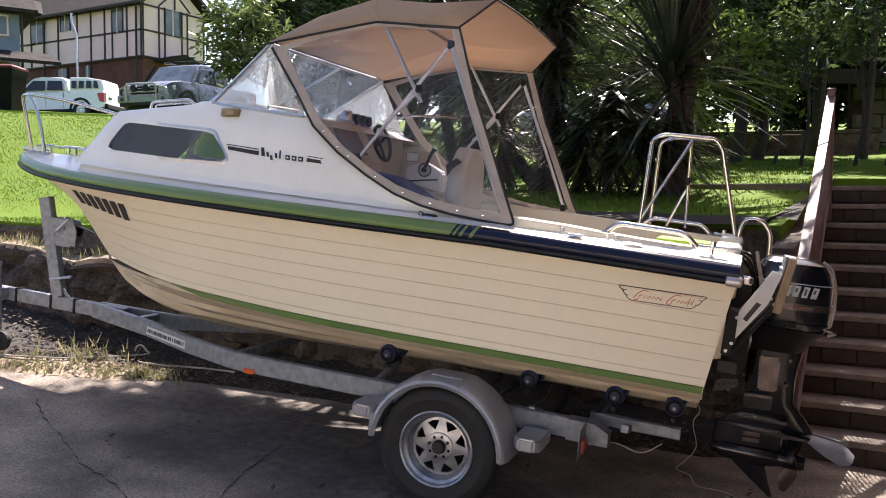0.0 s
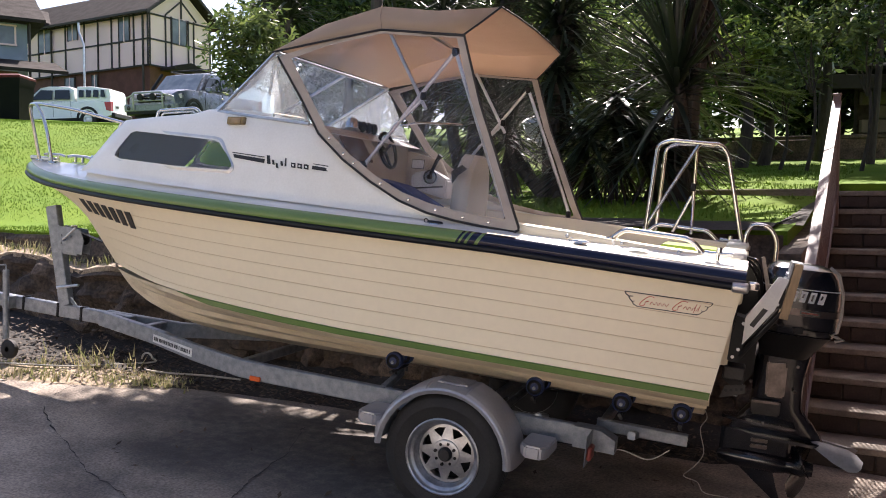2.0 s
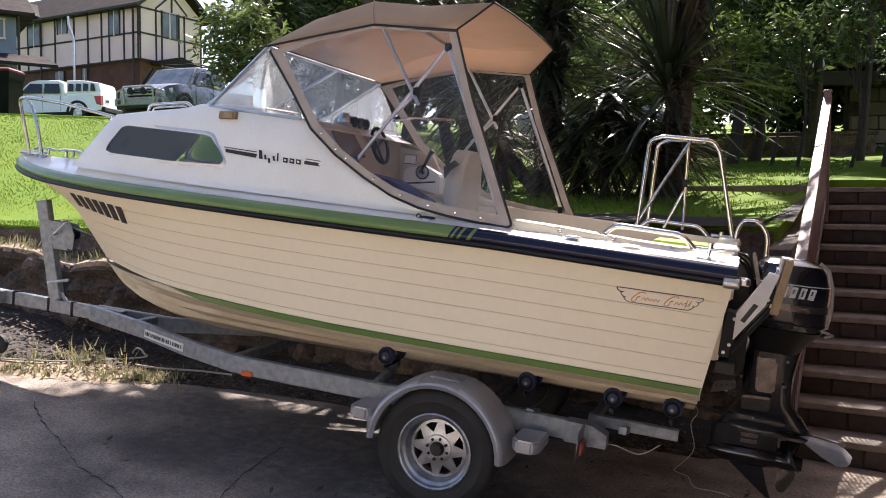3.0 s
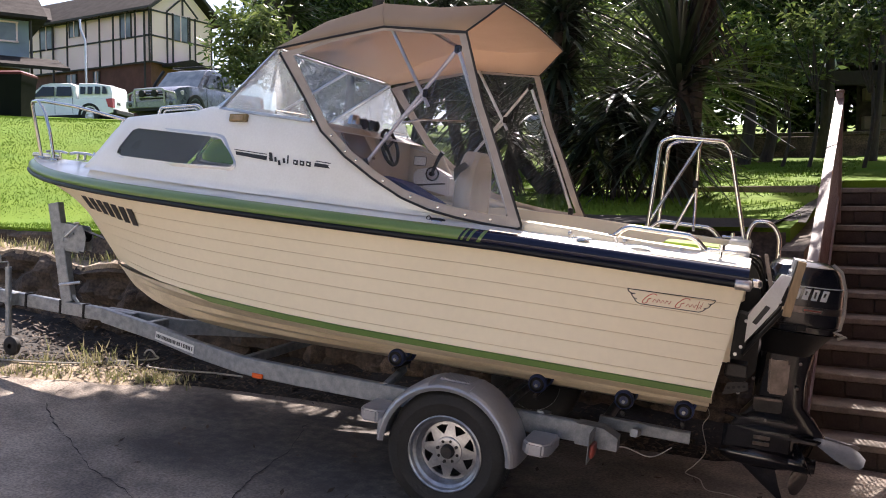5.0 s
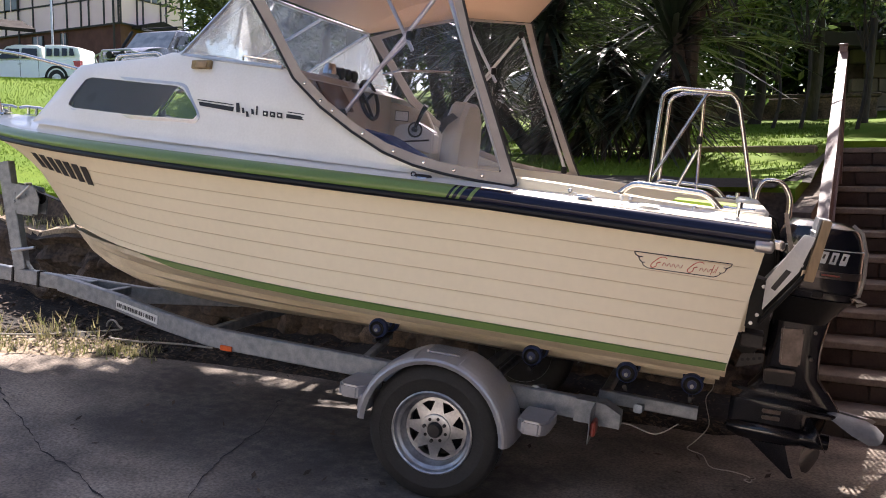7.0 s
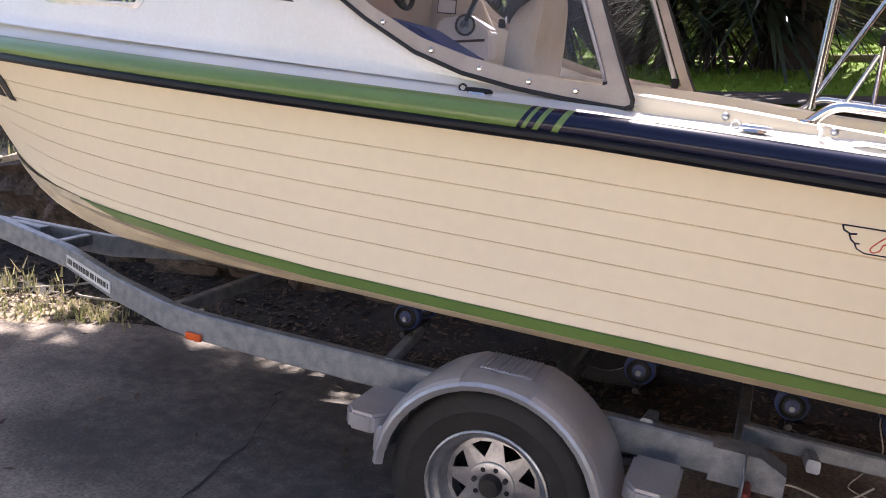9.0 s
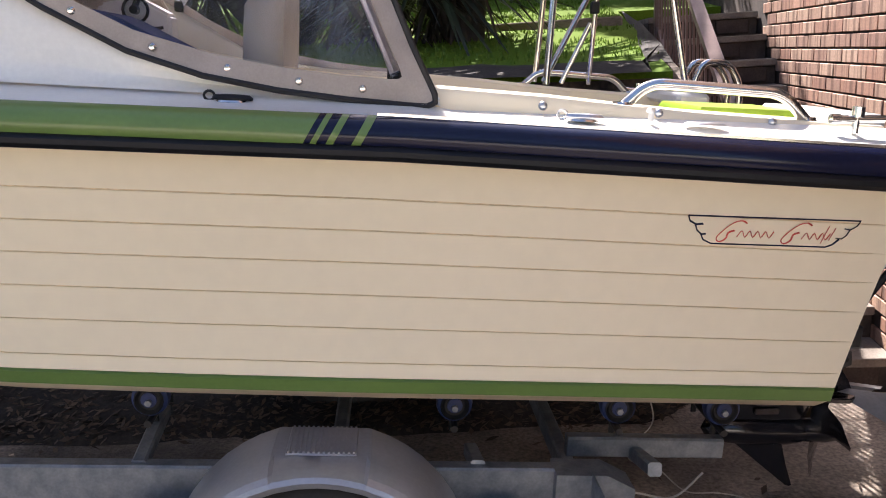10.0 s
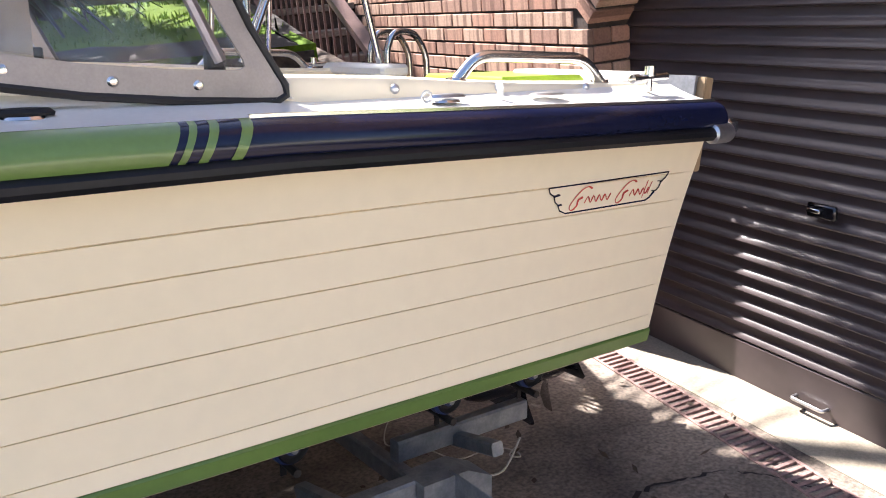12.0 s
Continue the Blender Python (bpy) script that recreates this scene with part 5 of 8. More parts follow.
def slab(levels, y=0.0, n=20, pw=3.0):
    """A body from rounded slices (z, x middle, half length, half width)."""
    rings = []
    for z, cx, hl, hw in levels:
        r = []
        for j in range(n):
            a = 2 * math.pi * j / n
            c, s_ = math.cos(a), math.sin(a)
            r.append(Vector((cx + math.copysign(abs(c) ** (2 / pw), c) * hl, y + math.copysign(abs(s_) ** (2 / pw), s_) * hw, z)))
        rings.append(r)
    return loft(rings)


part("cowling", slab([(-0.30, -0.30, 0.19, 0.17), (-0.24, -0.30, 0.205, 0.19), (-0.05, -0.295, 0.205, 0.195), (0.02, -0.29, 0.19, 0.185), (0.06, -0.285, 0.17, 0.165), (0.085, -0.27, 0.12, 0.12), (0.09, -0.27, 0.02, 0.03)]), "gloss_black", eng, "glossy black engine cowling", angle=30)
part("cowling_line", slab([(-0.045, -0.295, 0.2075, 0.1975), (-0.040, -0.295, 0.2075, 0.1975)]), "label", eng)
part("cowling_band", slab([(-0.186, -0.298, 0.2075, 0.1938), (-0.150, -0.298, 0.2078, 0.1955)]), "leg_sheen", eng, "dull silver band round the cowling")
part("cowling_seam", slab([(-0.262, -0.30, 0.2065, 0.190), (-0.256, -0.30, 0.2065, 0.190)]), "black", eng)
part("latch", box((-0.30, 0.19, -0.268), (0.05, 0.012, 0.035), 0.004), "black", eng)
part("lower_cowl", slab([(-0.44, -0.245, 0.14, 0.11), (-0.40, -0.255, 0.150, 0.13), (-0.34, -0.275, 0.175, 0.16), (-0.30, -0.295, 0.195, 0.18)]), "black", eng)
part("leg", slab([(-0.905, -0.265, 0.255, 0.036), (-0.86, -0.262, 0.235, 0.042), (-0.80, -0.255, 0.195, 0.052), (-0.735, -0.245, 0.14, 0.07), (-0.55, -0.245, 0.135, 0.088), (-0.42, -0.255, 0.145, 0.105)]), "gloss_black", eng, "dark scuffed engine leg")
part("exhaust_cover", prism([(-0.168, -0.470), (-0.278, -0.459), (-0.281, -0.667), (-0.181, -0.670)], 0.06, 0.104, 1, bevel=0.010), "leg_sheen", eng, "worn bare metal cover")
part("anode_cover", prism([(-0.112, -0.699), (-0.269, -0.692), (-0.268, -0.775), (-0.120, -0.782)], 0.03, 0.098, 1, bevel=0.008), "leg_grey", eng)
part("anode_top", prism([(-0.118, -0.700), (-0.262, -0.694), (-0.262, -0.708), (-0.118, -0.716)], 0.05, 0.101, 1, bevel=0.003), "leg_sheen", eng)
for z, h in ((-0.93, 0.03), (-0.965, 0.03)):
    part("water_intake", prism([(-0.14, z), (-0.23, z + 0.004), (-0.23, z - h * 0.6), (-0.14, z - h * 0.7)], 0.034, 0.047, 1, bevel=0.003), "leg_sheen", eng)
for x, z in ((-0.10, -0.46), (-0.10, -0.60), (-0.33, -0.48), (-0.33, -0.62), (-0.19, -0.83)):
    part("bolt", lathe([(0, 0.104), (0.009, 0.102), (0.010, 0.07)], 6, c=(x, 0, z)), "leg_sheen", eng)
part("rear_strip", tube([(-0.40, 0.02, -0.30), (-0.385, 0.03, -0.45), (-0.370, 0.05, -0.60), (-0.378, 0.05, -0.72), (-0.43, 0.03, -0.79)], 0.005, 6), "leg_sheen", eng)
part("cavitation_plate", prism([(0.0, 0.03), (0.0, -0.03), (-0.16, -0.09), (-0.46, -0.10), (-0.52, -0.05), (-0.52, 0.05), (-0.46, 0.10), (-0.16, 0.09)], -0.915, -0.895, 2, bevel=0.004), "gloss_black", eng)
part("splash_plate", prism([(0.03, 0.04), (0.03, -0.04), (-0.10, -0.11), (-0.36, -0.10), (-0.36, 0.10), (-0.10, 0.11)], -0.842, -0.824, 2, bevel=0.004), "gloss_black", eng)
part("gearcase", lathe([(0.0, 0.02), (0.03, 0.0), (0.052, -0.06), (0.06, -0.16), (0.058, -0.30), (0.048, -0.36)], 20, "X", c=(0.02, 0, -1.06)), "gloss_black", eng)
part("strut", slab([(-1.05, -0.16, 0.185, 0.03), (-0.90, -0.18, 0.205, 0.035)], pw=2.2), "gloss_black", eng)
part("skeg", loft([[Vector((x, y, z)) for x, y in ((a, 0), ((a + b) / 2, 0.008), (b, 0), ((a + b) / 2, -0.008))] for z, a, b in ((-1.09, -0.06, -0.27), (-1.20, -0.20, -0.305), (-1.288, -0.315, -0.34))]), "gloss_black", eng, "black skeg fin")
prop = part("propeller", lathe([(0.0, -0.36), (0.045, -0.36), (0.048, -0.45), (0.040, -0.50), (0.0, -0.50)], 20, "X", c=(0.02, 0, -1.06)), "gloss_black", eng, "black three-blade propeller")
for k in range(3):
    a = 2 * math.pi * k / 3 + 0.5
    rings = []
    for r, ch, tw in ((0.04, 0.05, 50), (0.08, 0.085, 40), (0.12, 0.10, 32), (0.155, 0.085, 26), (0.175, 0.03, 22)):
        q = radians(tw)
        rad = Vector((0, math.cos(a), math.sin(a)))
        tan = Vector((0, -math.sin(a), math.cos(a)))
        chord = Vector((math.sin(q), 0, 0)) + tan * math.cos(q)
        nn = Vector((math.cos(q), 0, 0)) - tan * math.sin(q)
        ctr = Vector((-0.405, 0, -1.06)) + rad * r
        rings.append([ctr + chord * ch, ctr + nn * 0.005, ctr - chord * ch, ctr - nn * 0.005])
    part("blade", loft(rings), "gloss_black", prop)
for s in (1, -1):
    part("stabiliser_fin", loft([[Vector((x, s * y, z)) for x, z in ((a, h), (a * 0.75 + b * 0.25, h + 0.013), (b, h - 0.006), (a * 0.6 + b * 0.4, h - 0.012))] for y, a, b, h in ((0.02, -0.42, -0.64, -0.897), (0.07, -0.45, -0.68, -0.905), (0.12, -0.50, -0.71, -0.927), (0.155, -0.56, -0.70, -0.957), (0.17, -0.61, -0.68, -0.974))]), "fin_grey", eng, "grey plastic stabiliser fin", angle=60)
    part("fin_mount", box((-0.40, s * 0.05, -0.905), (0.14, 0.05, 0.02), 0.004), "black", eng)
part("clamp_bracket", prism([(0.02, 0.03), (-0.05, 0.05), (-0.10, -0.05), (-0.105, -0.55), (-0.03, -0.66), (0.06, -0.60), (0.045, -0.30)], -0.13, 0.13, 1, bevel=0.006), "black", eng)
for s in (1, -1):
    part("clamp_screw", tube([(-0.04, s * 0.07, -0.02), (0.10, s * 0.07, -0.02)], 0.012, 8), "leg_sheen", eng)
part("swivel", lathe([(0.04, -0.75), (0.045, -0.3), (0.04, -0.1)], 14, "Z", c=(-0.15, 0, 0)), "black", eng)
part("tilt_rod", tube([(-0.02, 0.08, -0.70), (-0.14, 0.05, -0.30)], 0.018, 10), "alloy", eng)
# lettering on the cowling, as plain blocks
for k, w in enumerate((0.032, 0.032, 0.03, 0.03, 0.03, 0.03)):
    x = -0.152 - 0.046 * k
    part("letter_block", prism([(x + 0.008, -0.112), (x - w + 0.008, -0.113), (x - w - 0.004, -0.054), (x - 0.004, -0.053)], 0.193, 0.1985, 1), "label", eng)
    part("letter_gap", prism([(x - 0.004, -0.100 + 0.012 * (k % 2)), (x - w + 0.016, -0.101 + 0.012 * (k % 2)), (x - w + 0.010, -0.066), (x - 0.010, -0.065)], 0.193, 0.1995, 1), "gloss_black", eng)
part("badge", box((-0.345, 0.1965, -0.168), (0.10, 0.006, 0.020), 0.001), "gloss_black", eng)
part("badge_bar", box((-0.345, 0.1985, -0.168), (0.085, 0.005, 0.009), 0.001), "rust", eng)
part("cover_strap", tube([(-0.42, 0.12, 0.085), (-0.468, 0.12, 0.05), (-0.500, 0.12, -0.05), (-0.506, 0.12, -0.17), (-0.495, 0.12, -0.26), (-0.47, 0.13, -0.275), (-0.50, 0.13, -0.285), (-0.53, 0.12, -0.292), (-0.49, 0.12, -0.31)], 0.009, 8), "rope", eng, "pale braided rope round the cowling")
# ---- planting ----
def leaf_cloud(name, centre, size, count, leaf, mt, seed, parent=None, clumps=26, aspect=0.4, droop=0.3):
    """A crown of small pointed leaves gathered in uneven clumps."""
    rnd = random.Random(seed)
    cl = []
    for _ in range(clumps):
        d = Vector((rnd.gauss(0, 1), rnd.gauss(0, 1), rnd.gauss(0, 1))).normalized() * rnd.uniform(0.35, 1.0)
        cl.append((Vector((d.x * size[0], d.y * size[1], d.z * size[2])), rnd.uniform(0.16, 0.34) * min(size)))
    vs, fs = [], []
    for _ in range(count):
        c, r = cl[rnd.randrange(clumps)]
        p = c + Vector((rnd.gauss(0, 1), rnd.gauss(0, 1), rnd.gauss(0, 0.8))) * r
        d = Vector((rnd.gauss(0, 1), rnd.gauss(0, 1), rnd.gauss(-droop, 0.6))).normalized()
        w = d.cross(Vector((rnd.gauss(0, 1), rnd.gauss(0, 1), rnd.gauss(0, 1)))).normalized()
        ln = leaf * rnd.uniform(0.6, 1.35)
        k = len(vs)
        n = d.cross(w) * ln * 0.12
        p = p + Vector(centre)
        vs += [p, p + d * ln * 0.5 + w * ln * aspect * 0.5 + n, p + d * ln, p + d * ln * 0.5 - w * ln * aspect * 0.5 + n]
        fs.append((k, k + 1, k + 2, k + 3))
    return raw(name, vs, fs, mt, parent)


def spikes(name, tips, mt, parent, seed, length, width, count, low=-0.5, high=1.0, curve=0.25):
    """Rosettes of long stiff sword leaves round each tip."""
    rnd = random.Random(seed)
    vs, fs = [], []
    for tip in tips:
        for _ in range(count):
            a = rnd.uniform(0, 2 * math.pi)
            e = rnd.uniform(low, high)
            d = Vector((math.cos(a) * math.cos(e), math.sin(a) * math.cos(e), math.sin(e)))
            sd = Vector((-math.sin(a), math.cos(a), 0))
            ln = length * rnd.uniform(0.65, 1.15)
            w = width * rnd.uniform(0.7, 1.2)
            base = Vector(tip) + Vector((0, 0, rnd.uniform(-0.25, 0.12)))
            up = sd.cross(d) * -1
            k = len(vs)
            for t, ww in ((0, 0.5), (0.25, 1.0), (0.6, 0.8), (1.0, 0.04)):
                p = base + d * ln * t + Vector((0, 0, -curve * ln * t * t * math.cos(e)))
                vs += [p - sd * w * ww * 0.5 + up * 0.006, p, p + sd * w * ww * 0.5 + up * 0.006]
            for j in range(3):
                q = k + 3 * j
                fs += [(q, q + 1, q + 4, q + 3), (q + 1, q + 2, q + 5, q + 4)]
    return raw(name, vs, fs, mt, parent, True)


def trunk(pts, r0, r1, parent, mt="bark", name="trunk"):
    p = spline(pts, 4)
    n = len(p)
    rs = [(r0 + (r1 - r0) * i / (n - 1)) * (1 + 0.12 * noise.noise(q * 4)) for i, q in enumerate(p)]
    return part(name, tube(p, rs, 9), mt, parent)


def build_yucca(x, y, label, stems, seed, length=0.8, count=95, skirt=0.5):
    """Stems with a rosette of sword leaves at each top: (points, leaf length, lowest and highest leaf angle)."""
    z = lawn_z(x, y) - 0.05
    t = thing("yucca_tree", pose(x, y, z), label, "yucca", "yuccas behind the boat")
    for k, (pts, ln, low, high) in enumerate(stems):
        trunk(pts, 0.085, 0.055, t)
        q = pts[-1]
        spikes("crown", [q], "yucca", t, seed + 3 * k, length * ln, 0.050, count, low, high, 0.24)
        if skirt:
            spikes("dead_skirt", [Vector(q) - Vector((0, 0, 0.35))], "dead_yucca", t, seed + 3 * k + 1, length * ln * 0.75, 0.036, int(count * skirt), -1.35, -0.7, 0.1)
    return t


# the tallest stems' crowns are added out of view to shade door and ground
build_yucca(-2.12, 8.0, "tall dark green yucca with grey trunks and added unseen high crowns", [
    ([(0, 0, 0), (0.05, 0.05, 0.6), (0.0, 0.0, 1.22)], 1.25, -0.35, 1.45), ([(0, 0, 0), (-0.15, 0.0, 0.35), (-0.22, -0.05, 0.62)], 0.95, -0.55, 0.6), ([(0.05, 0, 0), (0.12, 0.1, 0.8), (0.10, 0.25, 2.3)], 1.1, -0.5, 1.3),
    ([(0, 0, 0), (-0.35, 0.1, 0.5), (-0.60, 0.0, 1.0)], 1.0, -0.75, 0.35), ([(0, 0, 0), (0.05, 0.3, 1.2), (0.12, 0.7, 3.2)], 1.0, -0.5, 1.3), ([(0, 0, 0), (0.2, 0.5, 2.8), (0.62, 1.3, 6.3)], 1.0, -0.55, 1.35), ([(0, 0, 0), (0.25, 0.8, 2.8), (0.72, 2.2, 6.55)], 0.9, -0.55, 1.35)], 11, 1.0, 135, 0.3)
build_yucca(-3.42, 8.05, "dense dark yucca clump with drooping sword leaves", [
    ([(0, 0, 0), (0.05, 0, 0.7), (0.08, 0, 1.35)], 0.85, -0.6, 0.7), ([(0, 0, 0), (-0.05, 0.1, 1.0), (0.05, 0.1, 1.9)], 0.9, -0.6, 0.7), ([(0, 0, 0), (0.1, 0.2, 1.4), (0.05, 0.3, 2.6)], 0.95, -0.55, 1.3),
    ([(0.1, 0, 0), (0.3, 0.0, 0.35), (0.42, -0.05, 0.60)], 0.85, -0.6, 0.5), ([(0, 0, 0), (-0.4, 0.1, 0.4), (-0.55, 0.1, 0.8)], 0.85, -0.55, 1.3)], 21, 1.0, 120, 0.35)
build_yucca(-4.55, 8.4, "crowded dark yucca with stiff pointed leaves", [
    ([(0, 0, 0), (0.05, 0, 0.8), (0.1, 0, 1.3)], 0.9, -0.55, 1.35), ([(0, 0, 0), (-0.3, 0.1, 0.9), (-0.4, 0.1, 2.2)], 0.9, -0.55, 1.35), ([(0, 0, 0), (0.2, 0.3, 1.4), (0.3, 0.4, 3.0)], 0.9, -0.55, 1.35)], 25, 1.0, 120)
build_yucca(-6.4, 9.6, "spiky yucca with pale dry lower leaves", [([(0, 0, 0), (0.1, 0, 1.0), (0.1, 0, 2.1)], 0.8, -0.55, 1.35), ([(0, 0, 0), (0.5, 0.2, 1.2), (0.9, 0.2, 2.5)], 0.8, -0.55, 1.35)], 31, 1.0, 90)


def build_tree(x, y, h, size, seed, mt, label, count=5200, leaf=0.13, clumps=30, cat="tree", name="tree", girth=0.11):
    z = lawn_z(x, y) - 0.05
    t = thing(name, pose(x, y, z), label, cat)
    rnd = random.Random(seed)
    if h > 1.2:
        trunk([(0, 0, 0), (0.1, 0.05, h * 0.4), (0.0, 0.1, h)], girth, girth * 0.45, t)
        for k in range(4):
            a = k * 1.6 + rnd.random()
            trunk([(0.05, 0.05, h * 0.55), (0.4 * size[0] * math.cos(a), 0.4 * size[1] * math.sin(a), h * 0.8), (0.75 * size[0] * math.cos(a), 0.75 * size[1] * math.sin(a), h + 0.2 * size[2])], girth * 0.45, girth * 0.14, t, name="limb")
    leaf_cloud("crown", (0, 0, h), size, count, leaf, mt, seed, t, clumps)
    return t


# ---- boat fittings ----
def hull_pt(x, z, out=0.004):
    """A place on the port topside, by length and height."""
    lo, hi = 0.0, 1.0
    for _ in range(24):
        mid = (lo + hi) / 2
        if side(x, mid).z > z:
            lo = mid
        else:
            hi = mid
    return side(x, lo, out)


def decal(name, pts, r, mt, parent, where, label="", s=1, closed=False):
    p = [where(x, z) for x, z in pts]
    if s < 0:
        p = flip(p)
    return part(name, tube(p, r, 4, None, closed, 0.5), mt, parent, label)


def patch(name, quad, mt, parent, where, label="", th=0.0025):
    """A thin flat mark lying on a curved side."""
    a = [where(x, z) for x, z in quad]
    return part(name, loft([a, [p + Vector((0, th, 0)) for p in a]]), mt, parent, label)


# winged badge with a red script, drawn as strokes
badge = decal("badge", [(0.534, -0.097), (0.33, -0.097), (0.121, -0.097)], 0.0035, "navy", boat, hull_pt, "navy winged outline badge with red script")
decal("badge_line", [(0.534, -0.097), (0.528, -0.110), (0.512, -0.118), (0.496, -0.116)], 0.003, "navy", badge, hull_pt)
decal("badge_line", [(0.514, -0.118), (0.508, -0.132), (0.496, -0.141), (0.486, -0.140)], 0.003, "navy", badge, hull_pt)
decal("badge_line", [(0.497, -0.141), (0.490, -0.154), (0.470, -0.163), (0.33, -0.163), (0.195, -0.163), (0.180, -0.157), (0.166, -0.143)], 0.003, "navy", badge, hull_pt)
decal("badge_line", [(0.121, -0.097), (0.127, -0.110), (0.142, -0.119), (0.158, -0.117)], 0.003, "navy", badge, hull_pt)
decal("badge_line", [(0.143, -0.119), (0.149, -0.134), (0.160, -0.142), (0.174, -0.141)], 0.003, "navy", badge, hull_pt)
for x0 in (0.455, 0.300):
    loop_pts = [(x0 - 0.062, -0.112), (x0 - 0.050, -0.106), (x0 - 0.030, -0.112), (x0 - 0.008, -0.132), (x0 + 0.004, -0.150), (x0 - 0.004, -0.158), (x0 - 0.018, -0.150), (x0 - 0.022, -0.136), (x0 - 0.036, -0.130)]
    decal("script_stroke", [(q.x, q.z) for q in spline([(x, 0, z) for x, z in loop_pts], 4)], 0.0024, "red", badge, hull_pt)
    n = 5 if x0 > 0.4 else 4
    wave = [(x0 - 0.044 - 0.0095 * k, -0.146 + (0.016 if k % 2 else 0.0)) for k in range(2 * n)]
    decal("script_stroke", [(q.x, q.z) for q in spline([(x, 0, z) for x, z in wave], 3)], 0.002, "red", badge, hull_pt)
decal("script_stroke", [(0.196, -0.112), (0.208, -0.155)], 0.002, "red", badge, hull_pt)
decal("script_stroke", [(0.180, -0.116), (0.190, -0.147)], 0.002, "red", badge, hull_pt)

# registration mark as plain bars
for s in (1, -1):
    for k in range(7):
        x = 4.415 - 0.096 * k
        zt, zb = -0.036 - 0.005 * k, -0.130 - 0.008 * k
        q = [hull_pt(x, zt), hull_pt(x - 0.066, zt), hull_pt(x - 0.058, zb), hull_pt(x + 0.008, zb)]
        q = q if s > 0 else flip(q)
        part("registration_bar", loft([q, [p + Vector((0.0015, 0.0025 * s, 0)) for p in q]]), "ink", boat)


def cab_pt(x, z):
    return Vector((x, on_cabin(x, z, 0.004), z))


# model script and pinstripes on the cabin side
patch("pinstripe", [(2.958, 0.388), (2.725, 0.378), (2.725, 0.373), (2.958, 0.383)], "ink", boat, cab_pt)
patch("pinstripe", [(2.948, 0.376), (2.720, 0.364), (2.720, 0.340), (2.938, 0.355)], "ink", boat, cab_pt)
patch("pinstripe", [(2.386, 0.367), (2.12, 0.352), (2.12, 0.347), (2.386, 0.362)], "ink", boat, cab_pt)
patch("pinstripe", [(2.390, 0.354), (2.085, 0.338), (2.082, 0.322), (2.390, 0.333)], "ink", boat, cab_pt)
for k, (w, h) in enumerate(((0.036, 0.050), (0.022, 0.028), (0.024, 0.028), (0.024, 0.028), (0.014, 0.048))):
    x = 2.710 - (0, 0.042, 0.070, 0.100, 0.130)[k]
    z = 0.338 - 0.0012 * k - (0.016 if k == 2 else 0)
    patch("script_block", [(x, z + h), (x - w * 0.55, z + h), (x - w, z), (x - w * 0.35, z)], "ink", boat, cab_pt)
for k in range(3):
    x, z = 2.535 - 0.044 * k, 0.330 - 0.001 * k
    patch("script_block", [(x, z + 0.030), (x - 0.030, z + 0.028), (x - 0.034, z), (x - 0.004, z + 0.002)], "ink", boat, cab_pt)
    patch("script_gap", [(x - 0.010, z + 0.020), (x - 0.022, z + 0.020), (x - 0.024, z + 0.010), (x - 0.012, z + 0.010)], "white", boat, lambda a, b: Vector((a, on_cabin(a, b, 0.0062), b)))
nav = part("nav_light", box((2.98, on_cabin(2.98, 0.575) + 0.010, 0.577), (0.125, 0.022, 0.046), 0.004, None, pose(0, 0, 0, 14, 3.5, 0)), "brass", boat, "tarnished brass side light")
part("lens", box((2.975, on_cabin(2.975, 0.575) + 0.024, 0.576), (0.07, 0.012, 0.034), 0.004, None, pose(0, 0, 0, 14, 3.5, 0)), "ply", nav)


# rails
def bent(name, pts, r, parent, corner=0.05, label="", mt="chrome"):
    return part(name, tube(rounded(pts, corner, 5), r, 10), mt, parent, label)


for s in (1, -1):
    bent("grab_rail", [(0.660, s * 0.785, 0.135), (0.600, s * 0.785, 0.192), (0.270, s * 0.800, 0.182), (0.205, s * 0.800, 0.118)], 0.014, boat, 0.05, "bent stainless grab rail")
    for x in (0.672, 0.200):
        part("rail_foot", lathe([(0.0, 0.010), (0.022, 0.008), (0.026, 0.0)], 14, "Z", c=(x - 0.008 if x > 0.4 else x, s * 0.79, 0.137 if x > 0.4 else 0.120)), "chrome", boat)
    bent("roof_rail", [(4.00, s * 0.20, 0.575), (3.985, s * 0.20, 0.628), (3.66, s * 0.22, 0.665), (3.60, s * 0.22, 0.620)], 0.011, boat, 0.03, "low stainless roof rail")
    bent("roof_rail", [(3.96, s * 0.20, 0.580), (3.95, s * 0.20, 0.610), (3.68, s * 0.22, 0.642), (3.64, s * 0.22, 0.620)], 0.007, boat, 0.03)
# bow pulpit
pul = part("bow_rail", tube(rounded([(4.20, 0.30, 0.518), (4.66, 0.295, 0.582), (5.0, 0.27, 0.603), (5.165, 0.21, 0.598), (5.180, 0.15, 0.448), (5.148, 0.10, 0.18)], 0.06, 6), 0.0125, 10), "chrome", boat, "bent stainless bow rail")
bent("rail_leg", [(4.825, 0.30, 0.175), (4.88, 0.30, 0.39), (4.945, 0.295, 0.53), (5.04, 0.265, 0.60)], 0.0125, pul, 0.08)
for x, y in ((4.825, 0.30), (5.148, 0.10)):
    part("rail_foot", lathe([(0.0, 0.012), (0.026, 0.010), (0.03, 0.0)], 14, "Z", c=(x, y, 0.183)), "chrome", pul)
bent("rail_leg", [(4.21, 0.30, 0.520), (4.235, 0.30, 0.48), (4.235, 0.30, 0.26)], 0.010, pul, 0.02)


